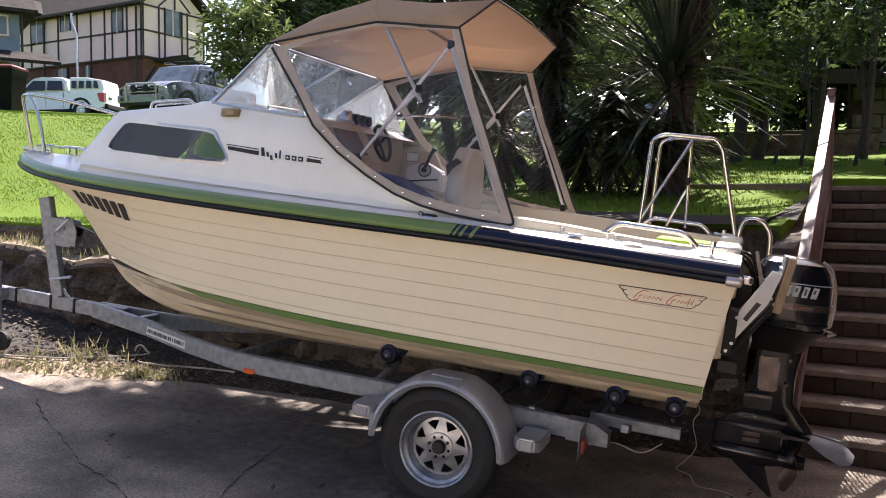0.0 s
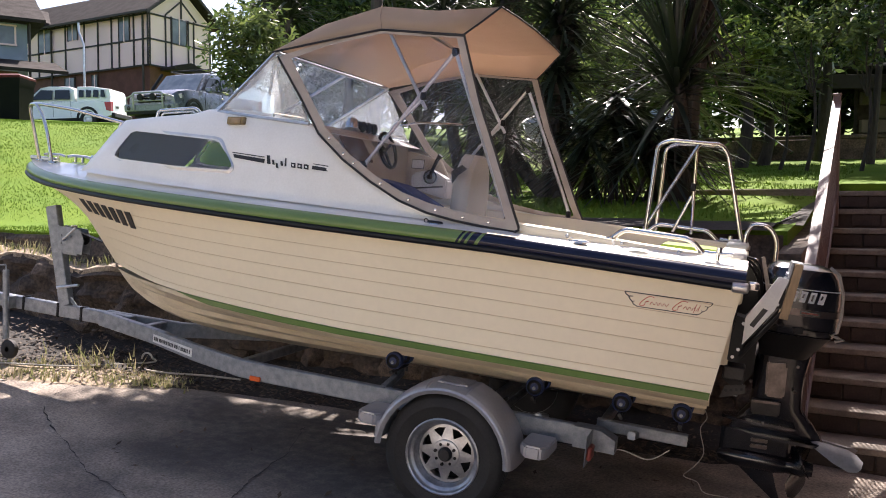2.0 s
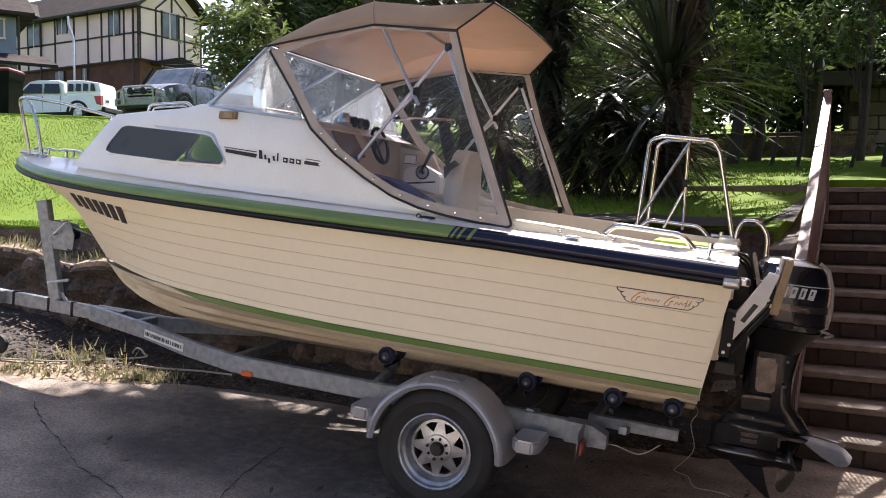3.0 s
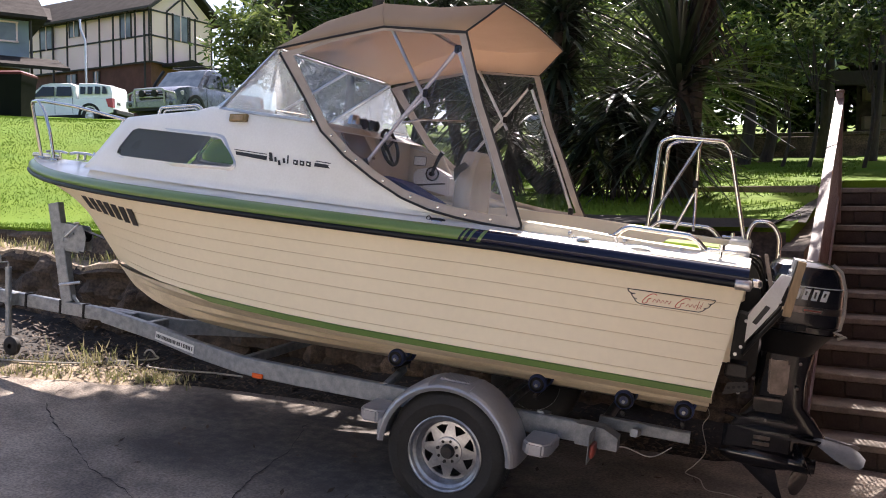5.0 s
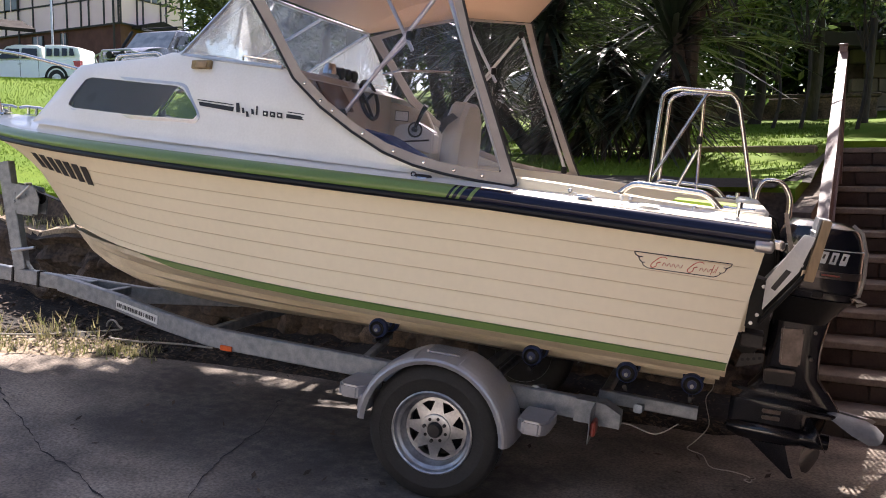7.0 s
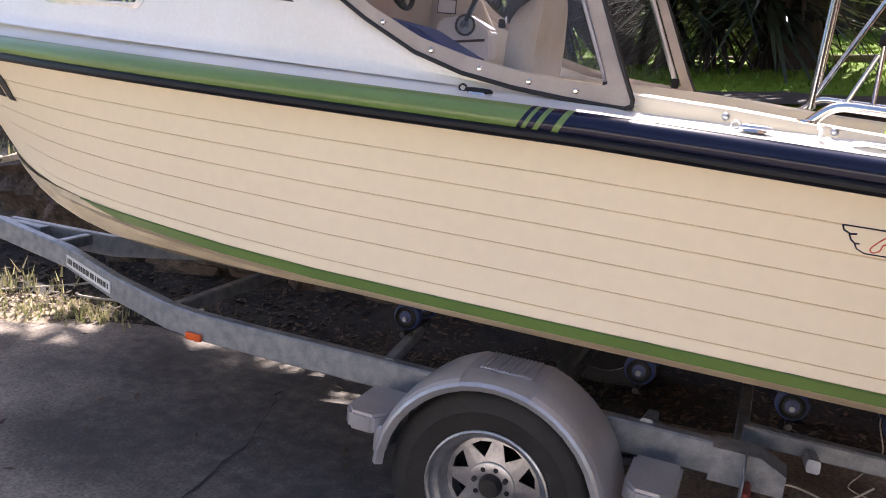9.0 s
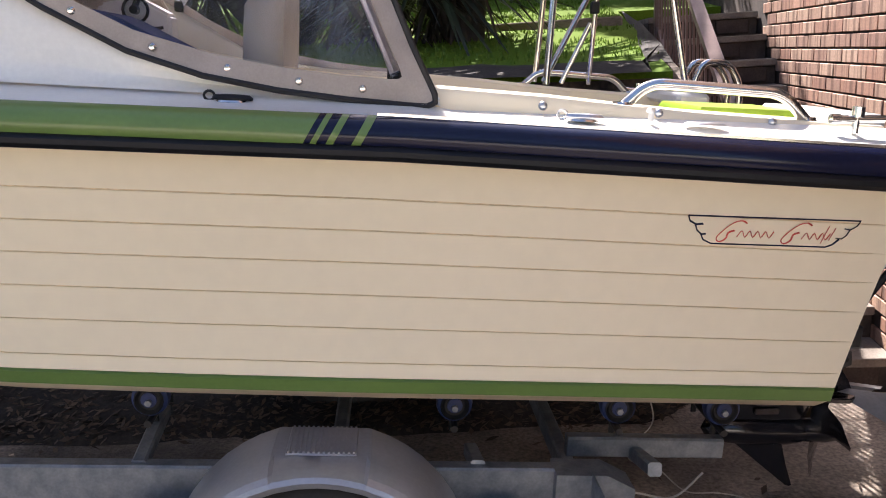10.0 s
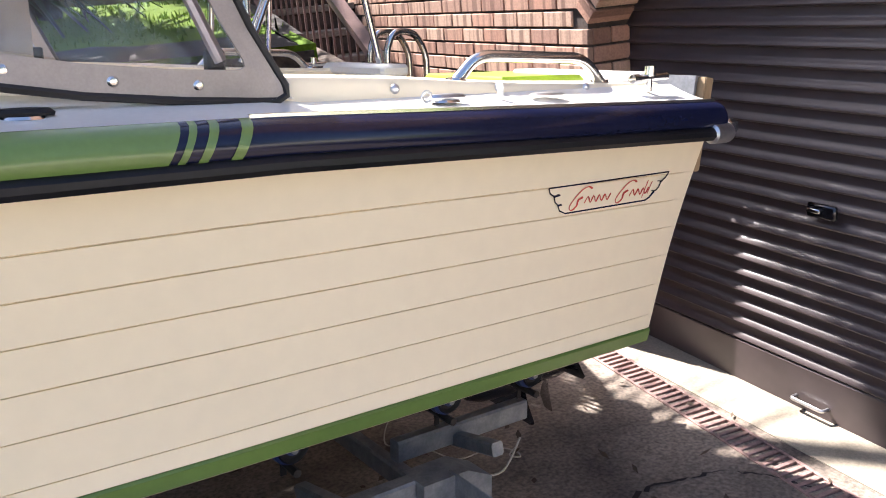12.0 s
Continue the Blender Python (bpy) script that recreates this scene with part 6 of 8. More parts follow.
# anchor fittings
def cleat(x, y, z, yaw=0.0, sc=1.0):
    bm = tube([(-0.075 * sc, 0, 0.038 * sc), (-0.04 * sc, 0, 0.046 * sc), (0.04 * sc, 0, 0.046 * sc), (0.075 * sc, 0, 0.038 * sc)], 0.009 * sc, 8)
    for a in (-0.022, 0.022):
        tube([(a * sc, 0, 0), (a * sc, 0, 0.044 * sc)], 0.009 * sc, 8, bm)
    box((0, 0, 0.003), (0.08 * sc, 0.03 * sc, 0.006), 0.002, bm)
    return part("cleat", bm, "chrome", boat, "stainless mooring cleat", at=pose(x, y, z, 0, 0, yaw))


cleat(5.08, 0.02, 0.19, 20, 1.1)
cleat(4.86, 0.0, 0.19, 70, 1.2)
part("anchor_winch", lathe([(0.0, 0.075), (0.035, 0.072), (0.04, 0.05), (0.025, 0.03), (0.045, 0.0)], 18, "Z", c=(4.70, 0.0, 0.19)), "chrome", boat)
part("bow_roller", box((5.20, 0, 0.20), (0.24, 0.07, 0.03), 0.008), "alloy", boat)

# rod holders with hinged caps, vent, filler, bolts
for x, y, z, mt, lb in ((1.576, 0.885, 0.112, "black", "black capped rod holder"), (0.786, 0.905, 0.104, "alloy", "pale capped rod holder")):
    for s in (1, -1):
        rh = part("rod_holder", lathe([(0.0, 0.006), (0.040, 0.006), (0.046, 0.0)], 20, "Z"), "chrome", boat, lb, at=pose(x, s * (y + 0.014), z - 0.001) @ Matrix.Diagonal((0.78, 0.50, 0.8, 1)))
        part("cap", slab([(0.006, -0.004, 0.056, 0.026), (0.012, -0.004, 0.058, 0.028), (0.020, -0.002, 0.050, 0.022), (0.022, 0, 0.02, 0.01)]), mt, rh)
        part("cap_loop", tube([Vector((0.062 + 0.015 * math.cos(a), 0, 0.016 + 0.013 * math.sin(a))) for a in (2 * math.pi * k / 10 for k in range(10))], 0.004, 6, None, True), mt, rh)
for s in (1, -1):
    part("fuel_vent", tube([(0.624, s * 0.90, 0.108), (0.624, s * 0.90, 0.128), (0.632, s * 0.905, 0.134)], 0.007, 8), "label", boat)
    part("filler_cap", lathe([(0.0, 0.005), (0.036, 0.004), (0.042, 0.0)], 20, "Z"), "alloy", boat, at=pose(0.50, s * 0.915, 0.107) @ Matrix.Diagonal((1.2, 0.6, 1, 1)))
    for x, z in ((0.862, 0.131), (0.585, 0.126), (0.308, 0.116)):
        part("screw_cap", lathe([(0.0, s * 0.008), (0.006, s * 0.007), (0.010, s * 0.003), (0.011, 0.0)], 12, c=(x + 0.006, s * 0.853, z - 0.001)), "alloy", boat)
    # stern fitting: a crossed chrome post
    tp_ = part("stern_post", tube([(0.133, s * 0.895, 0.100), (0.133, s * 0.895, 0.150)], 0.009, 10), "chrome", boat, "chrome crossed stern post")
    part("cross_bar", tube([(0.180, s * 0.895, 0.131), (0.065, s * 0.895, 0.136)], 0.009, 10), "chrome", tp_)
    part("knob", lathe([(0.0, 0.026), (0.014, 0.024), (0.014, 0.0), (0.0, 0.0)], 12, "Z", c=(0.130, s * 0.895, 0.138)), "chrome", tp_)
    part("knob", lathe([(0.0, 0.012), (0.012, 0.010), (0.012, -0.012), (0.0, -0.012)], 12, "X", c=(0.185, s * 0.895, 0.131)), "chrome", tp_)
    part("stern_light", slab([(-0.008, -0.040, 0.022, 0.024), (0.0, -0.042, 0.026, 0.028), (0.022, -0.040, 0.026, 0.028), (0.030, -0.036, 0.018, 0.020)], s * 1.005), "chrome", boat, "small chrome stern light")

# ski frame at the stern
sk = part("ski_frame", tube(rounded([(0.634, -0.40, 0.15), (0.62, -0.42, 0.70), (0.55, -0.43, 0.735), (0.24, -0.48, 0.735), (0.195, -0.49, 0.68), (0.04, -0.50, 0.10)], 0.07, 6), 0.0135, 10), "chrome", boat, "stainless tubular ski frame")
bent("inner_hoop", [(0.612, -0.80, 0.15), (0.60, -0.72, 0.70), (0.52, -0.70, 0.735), (0.30, -0.62, 0.735), (0.22, -0.52, 0.72)], 0.0125, sk, 0.07)
bent("diagonal", [(0.37, -0.46, 0.732), (0.645, -0.40, 0.16)], 0.011, sk)
bent("strut", [(0.40, -0.66, 0.73), (0.379, -0.80, 0.15)], 0.011, sk)
bent("strut", [(0.40, -0.75, 0.40), (0.50, -0.78, 0.15)], 0.011, sk)
part("strut_joint", box((0.395, -0.72, 0.46), (0.035, 0.035, 0.05), 0.006), "black", sk)
for y in (-0.48, -0.60):
    bent("ladder_loop", [(0.03, y, 0.09), (0.03, y, 0.20), (-0.0, y, 0.262), (-0.10, y, 0.262), (-0.155, y, 0.18), (-0.16, y, 0.02)], 0.0135, boat, 0.06, "bent stainless boarding loop")
# auxiliary engine bracket
ab = part("auxiliary_bracket", prism([(0.015, -0.165), (-0.040, -0.175), (-0.040, -0.277), (-0.014, -0.394), (0.035, -0.390), (0.030, -0.259)], 0.60, 0.745, 1, bevel=0.003), "black", boat, "auxiliary engine bracket with a timber pad")
part("side_plate", prism([(-0.024, -0.297), (-0.025, -0.163), (-0.149, 0.053), (-0.195, 0.045), (-0.149, -0.111)], 0.785, 0.80, 1, bevel=0.002), "label", ab, "white side plate")
part("plate_mark", prism([(-0.046, -0.195), (-0.098, -0.105), (-0.120, -0.113), (-0.066, -0.205)], 0.80, 0.8025, 1), "ink", ab)
part("timber_pad", prism([(-0.214, 0.123), (-0.250, 0.119), (-0.211, -0.146), (-0.172, -0.144)], 0.59, 0.81, 1, bevel=0.003), "ply", ab, "weathered timber pad")
part("pad_plate", prism([(-0.199, 0.127), (-0.250, 0.1235), (-0.250, 0.1195), (-0.210, 0.1225), (-0.190, 0.00), (-0.184, 0.00)], 0.592, 0.785, 1), "gal", ab, "grey aluminium face plate")
for k in range(3):
    part("pad_bolt", lathe([(0, -0.010), (0.008, -0.009), (0.009, 0.004)], 8, "X", c=(-0.186, 0.635 + 0.055 * k, 0.062)), "chrome", ab)
part("clamp_lever", prism([(-0.061, 0.131), (-0.078, 0.135), (-0.140, -0.086), (-0.118, -0.090)], 0.69, 0.70, 1, bevel=0.002), "leg_sheen", ab)
part("mount_plate", prism([(-0.135, 0.00), (-0.185, 0.03), (-0.195, -0.10), (-0.130, -0.110)], 0.72, 0.745, 1, bevel=0.003), "black", ab)
for y in (0.62, 0.775):
    part("arm", tube([(-0.03, y, -0.18), (-0.19, y, 0.04)], 0.010, 8), "gal", ab)
    part("arm", tube([(-0.02, y, -0.36), (-0.18, y, -0.12)], 0.010, 8), "black", ab)
part("channel", box((-0.005, 0.69, -0.448), (0.10, 0.14, 0.065), 0.006), "leg_grey", ab)
part("perforated_strap", prism([(0.03, -0.522), (-0.064, -0.505), (-0.070, -0.545), (-0.04, -0.56), (0.05, -0.590)], 0.70, 0.706, 1, bevel=0.002), "leg_grey", ab)
for k in range(4):
    part("strap_hole", lathe([(0.0, 0.7075), (0.0075, 0.7075), (0.0075, 0.700)], 10, c=(0.022 - 0.024 * k, 0, -0.548 + 0.006 * k)), "black", ab)
for x, z in ((-0.02, -0.20), (-0.01, -0.33), (0.012, -0.37), (-0.165, -0.04), (-0.160, -0.085)):
    part("bolt", lathe([(0, 0.752), (0.009, 0.750), (0.010, 0.740)], 6, c=(x, 0, z)), "alloy", ab)
for k in range(3):
    part("cable", tube(spline([(0.02, 0.25 + 0.10 * k, 0.10), (-0.06, 0.22 + 0.08 * k, 0.06 - 0.03 * k), (-0.10, 0.16, -0.14 - 0.04 * k), (-0.12, 0.12, -0.26)], 5), 0.008, 6), "black", boat, "black engine control cable")
# lime-lidded icebox standing in the cockpit
ice = thing("icebox", BOAT @ pose(0.28, 0.50, -0.41), "white plastic icebox with a lime green lid in the cockpit", "icebox")
part("body", box((0, 0, 0.235), (0.27, 0.32, 0.45), 0.02), "white", ice)
part("lid", loft([[Vector((x * a, y * a, z)) for x, y in ((-0.145, -0.17), (0.145, -0.17), (0.145, 0.17), (-0.145, 0.17))] for z, a in ((0.458, 1.0), (0.534, 1.0), (0.546, 0.95))]), "lime", ice)

# helm, seats and cockpit furniture
dash = part("dashboard", prism([(2.60, 0.56), (2.46, 0.60), (2.41, 0.59), (2.385, 0.57), (2.26, 0.39), (2.235, 0.30), (2.235, -0.40), (2.46, -0.40), (2.46, 0.56)], 0.10, 0.72, 1, bevel=0.012), "vinyl", boat, "cream moulded dashboard")
part("dash_trim", box((2.308, 0.43, 0.478), (0.012, 0.30, 0.17), 0.004, None, pose(0, 0, 0, 0, 34.5, 0)), "dark_wood", dash)
bino = part("gauge_binnacle", prism([(2.62, 0.60), (2.60, 0.665), (2.52, 0.672), (2.47, 0.60)], -0.22, 0.08, 1, bevel=0.012), "label", boat, "white gauge binnacle")
for y in (-0.15, -0.06, 0.03):
    part("gauge", lathe([(0.0, -0.030), (0.030, -0.030), (0.036, -0.024), (0.036, 0.02)], 18, "X", c=(2.497, y, 0.638)), "black", bino)
part("compass", lathe([(0.0, 0.07), (0.03, 0.06), (0.04, 0.03), (0.045, 0.0)], 16, "Z", c=(2.52, 0.10, 0.625)), "chrome", boat)
sw = part("steering_wheel", tube([Vector((2.385 + 0.035 * math.sin(a), -0.20 + 0.125 * math.cos(a), 0.505 + 0.115 * math.sin(a))) for a in (2 * math.pi * k / 24 for k in range(24))], 0.012, 8, None, True), "black", boat, "black steering wheel")
for k in range(3):
    a = 2 * math.pi * k / 3 + 0.5
    part("wheel_spoke", tube([(2.405, -0.20, 0.50), (2.385 + 0.035 * math.sin(a), -0.20 + 0.125 * math.cos(a), 0.505 + 0.115 * math.sin(a))], 0.010, 6), "black", sw)
part("wheel_shaft", tube([(2.40, -0.20, 0.50), (2.47, -0.20, 0.51)], 0.02, 10), "black", sw)
part("far_dash", prism([(2.60, 0.56), (2.50, 0.60), (2.46, 0.585), (2.445, 0.50), (2.445, 0.10), (2.47, 0.10)], -0.72, -0.05, 1, bevel=0.008), "vinyl", boat)
part("side_liner", prism([(2.60, 0.555), (2.185, 0.485), (2.10, 0.34), (2.14, 0.20), (2.60, 0.20)], -0.735, -0.705, 1, bevel=0.006), "vinyl", boat, "cream lining panel")
ctl = part("throttle_box", prism([(2.365, 0.327), (2.34, 0.375), (2.20, 0.408), (2.075, 0.345), (2.070, 0.205), (2.34, 0.255)], -0.70, -0.585, 1, bevel=0.012), "label", boat, "white throttle box with a black lever")
part("lever", tube([(2.20, -0.56, 0.37), (2.155, -0.555, 0.48), (2.13, -0.55, 0.515)], [0.012, 0.014, 0.020], 8), "black", ctl)
part("dial", lathe([(0.0, 0.02), (0.045, 0.018), (0.05, 0.0)], 20, c=(2.20, -0.585, 0.355)), "alloy", ctl)
part("dial_rim", tube([Vector((2.20 + 0.047 * math.cos(a), -0.563, 0.355 + 0.047 * math.sin(a))) for a in (2 * math.pi * k / 16 for k in range(16))], 0.006, 6, None, True), "black", ctl)
part("dial_knob", lathe([(0.0, 0.035), (0.016, 0.033), (0.018, 0.0)], 12, c=(2.20, -0.568, 0.355)), "black", ctl)
part("notice", box((2.36, -0.7005, 0.44), (0.09, 0.004, 0.06), 0.0), "label", ctl)
part("notice_edge", box((2.36, -0.7035, 0.44), (0.10, 0.003, 0.07), 0.0), "ink", ctl)
part("trim_line", box((2.24, -0.583, 0.275), (0.28, 0.006, 0.012), 0.0, None, pose(0, 0, 0, 0, 8, 0)), "ink", ctl)
part("grab_bar", tube(rounded([(2.46, -0.55, 0.70), (2.30, -0.50, 0.73), (1.95, -0.45, 0.735)], 0.04), 0.008, 8), "chrome", boat)


def build_seat(y, x=1.52):
    st = part("seat", box((x + 0.12, y, 0.02), (0.46, 0.42, 0.12), 0.03, seg=2), "vinyl", boat, "cream vinyl back-to-back seat")
    rings = []
    for d, gx, gz in ((-0.05, 0.92, 0.96), (-0.03, 1, 1), (0.03, 1, 1), (0.05, 0.92, 0.96)):
        prof = [(-0.20, 0.02), (-0.20, 0.30), (-0.165, 0.43), (-0.09, 0.505), (0.09, 0.505), (0.165, 0.43), (0.20, 0.30), (0.20, 0.02)]
        rings.append([Vector((x - 0.02 + d - 0.10 * (a_z - 0.04) * 0.2, y + a_y * gx, a_z * gz)) for a_y, a_z in prof])
    part("seat_back", loft(rings), "vinyl", st)
    part("hinge", prism([(x - 0.06, 0.42), (x - 0.03, 0.44), (x + 0.03, 0.40), (x + 0.02, 0.33), (x - 0.01, 0.38)], y + 0.205, y + 0.212, 1), "leg_grey", st, "folding seat hinge")
    part("seat_box", box((x + 0.10, y, -0.21), (0.48, 0.40, 0.36), 0.01), "white", st)


build_seat(0.44, 1.57)
part("side_shelf", prism([(2.06, 0.32), (1.89, 0.295), (1.665, 0.19), (1.665, -0.2), (2.06, -0.2)], 0.50, 0.72, 1, bevel=0.01), "blue_carpet", boat, "blue carpeted side shelf")
for s in (1, -1):
    part("pocket", box((1.9, s * 0.728, -0.10), (0.7, 0.012, 0.20), 0.004), "blue_carpet", boat)


# ---- the lawn's things ----
def build_bank():
    rings = []
    for i in range(26):
        x = -0.86 - 0.18 * i
        y0, y1 = wall_y(x) + 0.30, 6.90 + 0.16 * noise.noise(Vector((x * 1.7, 0.3, 0)))
        rings.append([Vector((x, y0 + (y1 - y0) * k / 6, lawn_z(x, y0 + (y1 - y0) * k / 6) + (0.018 if k < 6 else -0.02) + 0.012 * noise.noise(Vector((x * 4, k * 1.3, 2))))) for k in range(7)])
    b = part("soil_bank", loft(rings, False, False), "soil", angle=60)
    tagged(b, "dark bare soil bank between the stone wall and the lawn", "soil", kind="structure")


build_bank()


def build_edging():
    e = thing("garden_edging", Matrix(), "weathered grey timber sleeper edging across the lawn", "garden edging")
    for x0, x1 in ((-0.98, -2.9), (-2.93, -5.2)):
        xm = (x0 + x1) / 2
        part("sleeper", box((xm, 8.75 + 0.03 * (xm + 1), 1.71), (x0 - x1, 0.22, 0.19), 0.012), "sleeper", e)


build_edging()


def grass_field(name, pts, seed, h, mt, label):
    rnd = random.Random(seed)
    vs, fs = [], []
    for x, y, z in pts:
        a = rnd.uniform(0, 6.28)
        hh = h * rnd.uniform(0.5, 1.3)
        w = 0.005 + 0.006 * rnd.random()
        dx, dy = math.cos(a), math.sin(a)
        lx, ly = rnd.uniform(-0.5, 0.5) * hh, rnd.uniform(-0.5, 0.5) * hh
        k = len(vs)
        vs += [(x - dx * w, y - dy * w, z - 0.01), (x + dx * w, y + dy * w, z - 0.01), (x + lx, y + ly, z + hh)]
        fs.append((k, k + 1, k + 2))
    return tagged(raw(name, vs, fs, mt), label, "grass", kind="stuff")


rg = random.Random(77)
pts = []
while len(pts) < 75000:
    r, a = math.sqrt(rg.uniform(8.5 ** 2, 18 ** 2)), radians(rg.uniform(36, 64))
    x, y = -r * math.sin(a), r * math.cos(a)
    if y > wall_y(x) + 0.35:
        pts.append((x, y, lawn_z(x, y)))
grass_field("grass", pts, 5, 0.020, "grass", "short bright green sunlit lawn grass")
pts = []
while len(pts) < 15000:
    x, y = rg.uniform(-5.5, -0.92), rg.uniform(6.6, 14.5)
    if y > 6.8 + 0.3 * rg.random() and not 8.5 < y < 8.95 and noise.noise(Vector((x * 1.3, y * 1.3, 0))) > -0.25:
        pts.append((x, y, lawn_z(x, y)))
grass_field("grass", pts, 6, 0.030, "grass", "patchy bright green lawn grass above the wall")
pts = []
for _ in range(130):
    x = rg.uniform(-6.9, -5.1)
    y = drive_edge(x) + rg.uniform(0.03, 0.42)
    y = min(y, wall_y(x) - 0.15)
    for _ in range(26):
        q, w = x + rg.gauss(0, 0.09), y + rg.gauss(0, 0.07)
        pts.append((q, w, drive_z(q) + 0.02))
grass_field("weeds", pts, 8, 0.045, "dry_grass", "dry weeds and grass tufts on the verge")
pts = [(x, wall_y(x) + rg.uniform(0.15, 0.30), ledge_z(x) + 0.02) for x in (rg.uniform(-9, -5) for _ in range(500))]
for _ in range(9):
    x = rg.uniform(-6.3, -5.4)
    y = drive_edge(x) + rg.uniform(0.25, 0.6)
    pts += [(x + rg.gauss(0, 0.04), y + rg.gauss(0, 0.03), drive_z(x) + 0.03) for _ in range(22)]
    pts += [(x, y, drive_z(x) + 0.12), (x + 0.03, y, drive_z(x) + 0.15)]
grass_field("weeds", pts, 9, 0.10, "dry_grass", "dry grass on the ledge of the stone wall")


def litter():
    rnd = random.Random(12)
    vs, fs = [], []
    for i in range(6640):
        x = rnd.uniform(-7.0, -1.0)
        y0 = drive_edge(x) - abs(rnd.gauss(0, 0.06))
        y = y0 + (wall_y(x) - y0) * rnd.random() ** 0.9
        z = drive_z(x) + 0.012 + 0.10 * max(0, (y - y0)) + rnd.random() * 0.02
        if i >= 6500:
            x, y = rnd.uniform(-4.5, 0.0), rnd.uniform(3.2, 5.3)
            z = drive_z(x) + 0.014
        ln, w, a = rnd.uniform(0.012, 0.035), rnd.uniform(0.006, 0.013), rnd.uniform(0, 6.28)
        d, e = Vector((math.cos(a), math.sin(a), rnd.uniform(-0.4, 0.5))) * ln, Vector((-math.sin(a), math.cos(a), rnd.uniform(-0.5, 0.5))) * w
        p = Vector((x, y, z))
        k = len(vs)
        vs += [p - d, p + e, p + d, p - e]
        fs.append((k, k + 1, k + 2, k + 3))
    tagged(raw("leaf_litter", vs, fs, "litter"), "brown dead leaves and bark chips on the verge", "leaf litter", kind="stuff")


litter()


# ---- ropes and cracks on the ground ----
def on_drive(x, y, h=0.006):
    return Vector((x, y, drive_z(x) + h))


def build_rope(name, pts, r, label):
    o = part(name, tube(spline(pts, 6), r, 6), "rope")
    return tagged(o, label, "rope")


build_rope("cord", [(-1.195, 5.25, 0.56), (-1.205, 5.25, 0.42), (-1.175, 5.25, 0.33), (-1.215, 5.25, 0.25), (-1.195, 5.26, 0.10), (-1.26, 5.27, 0.0), on_drive(-1.30, 5.20), on_drive(-1.27, 5.15), on_drive(-1.195, 5.107), on_drive(-1.118, 4.945), on_drive(-1.007, 4.94), on_drive(-0.924, 4.917), on_drive(-0.892, 4.86), on_drive(-0.905, 4.83), on_drive(-0.93, 4.86), on_drive(-0.88, 4.90)], 0.003, "thin pale cord hanging from the trailer to the driveway")
ring = [Vector((-5.65 + 0.07 * math.cos(a), 4.78, drive_z(-5.65) + 0.075 + 0.07 * math.sin(a))) for a in (2 * math.pi * k / 14 for k in range(14))]
build_rope("rope", [Vector((x, drive_edge(x) + d, drive_z(x) + 0.065)) for x, d in ((-6.4, 0.22), (-6.15, 0.20), (-5.9, 0.24), (-5.75, 0.40))] + ring + [Vector((x, drive_edge(x) + d, drive_z(x) + 0.06)) for x, d in ((-5.5, 0.35), (-5.3, 0.28), (-5.05, 0.25), (-4.8, 0.22))], 0.008, "loop of white hose on the verge")
build_rope("cord", [BOAT @ Vector((0.62, 0.70, -0.99)), BOAT @ Vector((0.50, 0.66, -0.965)), BOAT @ Vector((0.36, 0.62, -1.0)), BOAT @ Vector((0.26, 0.58, -0.94))], 0.0035, "thin pale wire slung under the trailer")


def build_crack(pts, seed):
    rnd = random.Random(seed)
    p = spline([on_drive(x, y, 0.002) for x, y in pts], 7)
    p = [q + Vector((rnd.uniform(-0.012, 0.012), rnd.uniform(-0.012, 0.012), 0)) for q in p]
    p = [Vector((q.x, q.y, drive_z(q.x) + 0.004)) for q in p]
    rings = []
    for i, q in enumerate(p):
        w = 0.0065 * rnd.uniform(0.25, 1.7)
        rings.append([q + Vector((-w, w, 0)), q + Vector((w, -w, 0))])
    o = part("crack", loft(rings, False, False), "pit")
    tagged(o, "thin dark crack in the concrete driveway", "crack", kind="structure")


build_crack([(-5.85, 4.46), (-5.62, 4.0), (-5.39, 3.67), (-4.96, 3.41), (-4.51, 3.235), (-4.135, 3.07), (-3.74, 2.97), (-3.3, 2.8)], 1)
build_crack([(-3.75, 4.5), (-3.49, 4.03), (-3.34, 3.57), (-3.23, 3.28), (-3.0, 2.9)], 2)
build_crack([(-0.15, 4.12), (-0.216, 4.246), (-0.324, 4.352), (-0.51, 4.406), (-0.68, 4.41), (-0.80, 4.36)], 3)


# ---- houses, cars and bin up the hill ----
M["panel"] = mat("cream_wall_panel", (0.88, 0.64, 0.63), (0.80, 0.58, 0.56), 0.8, scale=0.6, fine=0.05)
M["batten"] = mat("dark_batten", (0.035, 0.028, 0.026), rough=0.7)
M["far_brick"] = mat("dark_red_brick", (0.14, 0.055, 0.04), (0.10, 0.04, 0.03), 0.85, scale=2, bscale=20, fine=0.2)
M["roof_tile"] = mat("brown_roof_tiles", (0.036, 0.030, 0.028), (0.022, 0.018, 0.017), 0.9, spec=0.1, scale=2, bump=0.5, bscale=14, fine=0.3)
M["curtain_glass"] = mat("house_window_glass", (0.10, 0.11, 0.125), (0.20, 0.21, 0.23), 0.12, scale=1.2, fine=0.1)
M["blue_board"] = mat("grey_blue_weatherboard", (0.26, 0.31, 0.37), rough=0.7, scale=1)
M["white_car"] = mat("white_car_paint", (0.86, 0.86, 0.86), (0.83, 0.83, 0.83), 0.2, coat=0.6, fine=0.02)
M["grey_car"] = mat("silver_blue_car_paint", (0.22, 0.235, 0.30), (0.19, 0.205, 0.26), 0.28, 0.5, coat=0.5, fine=0.03)
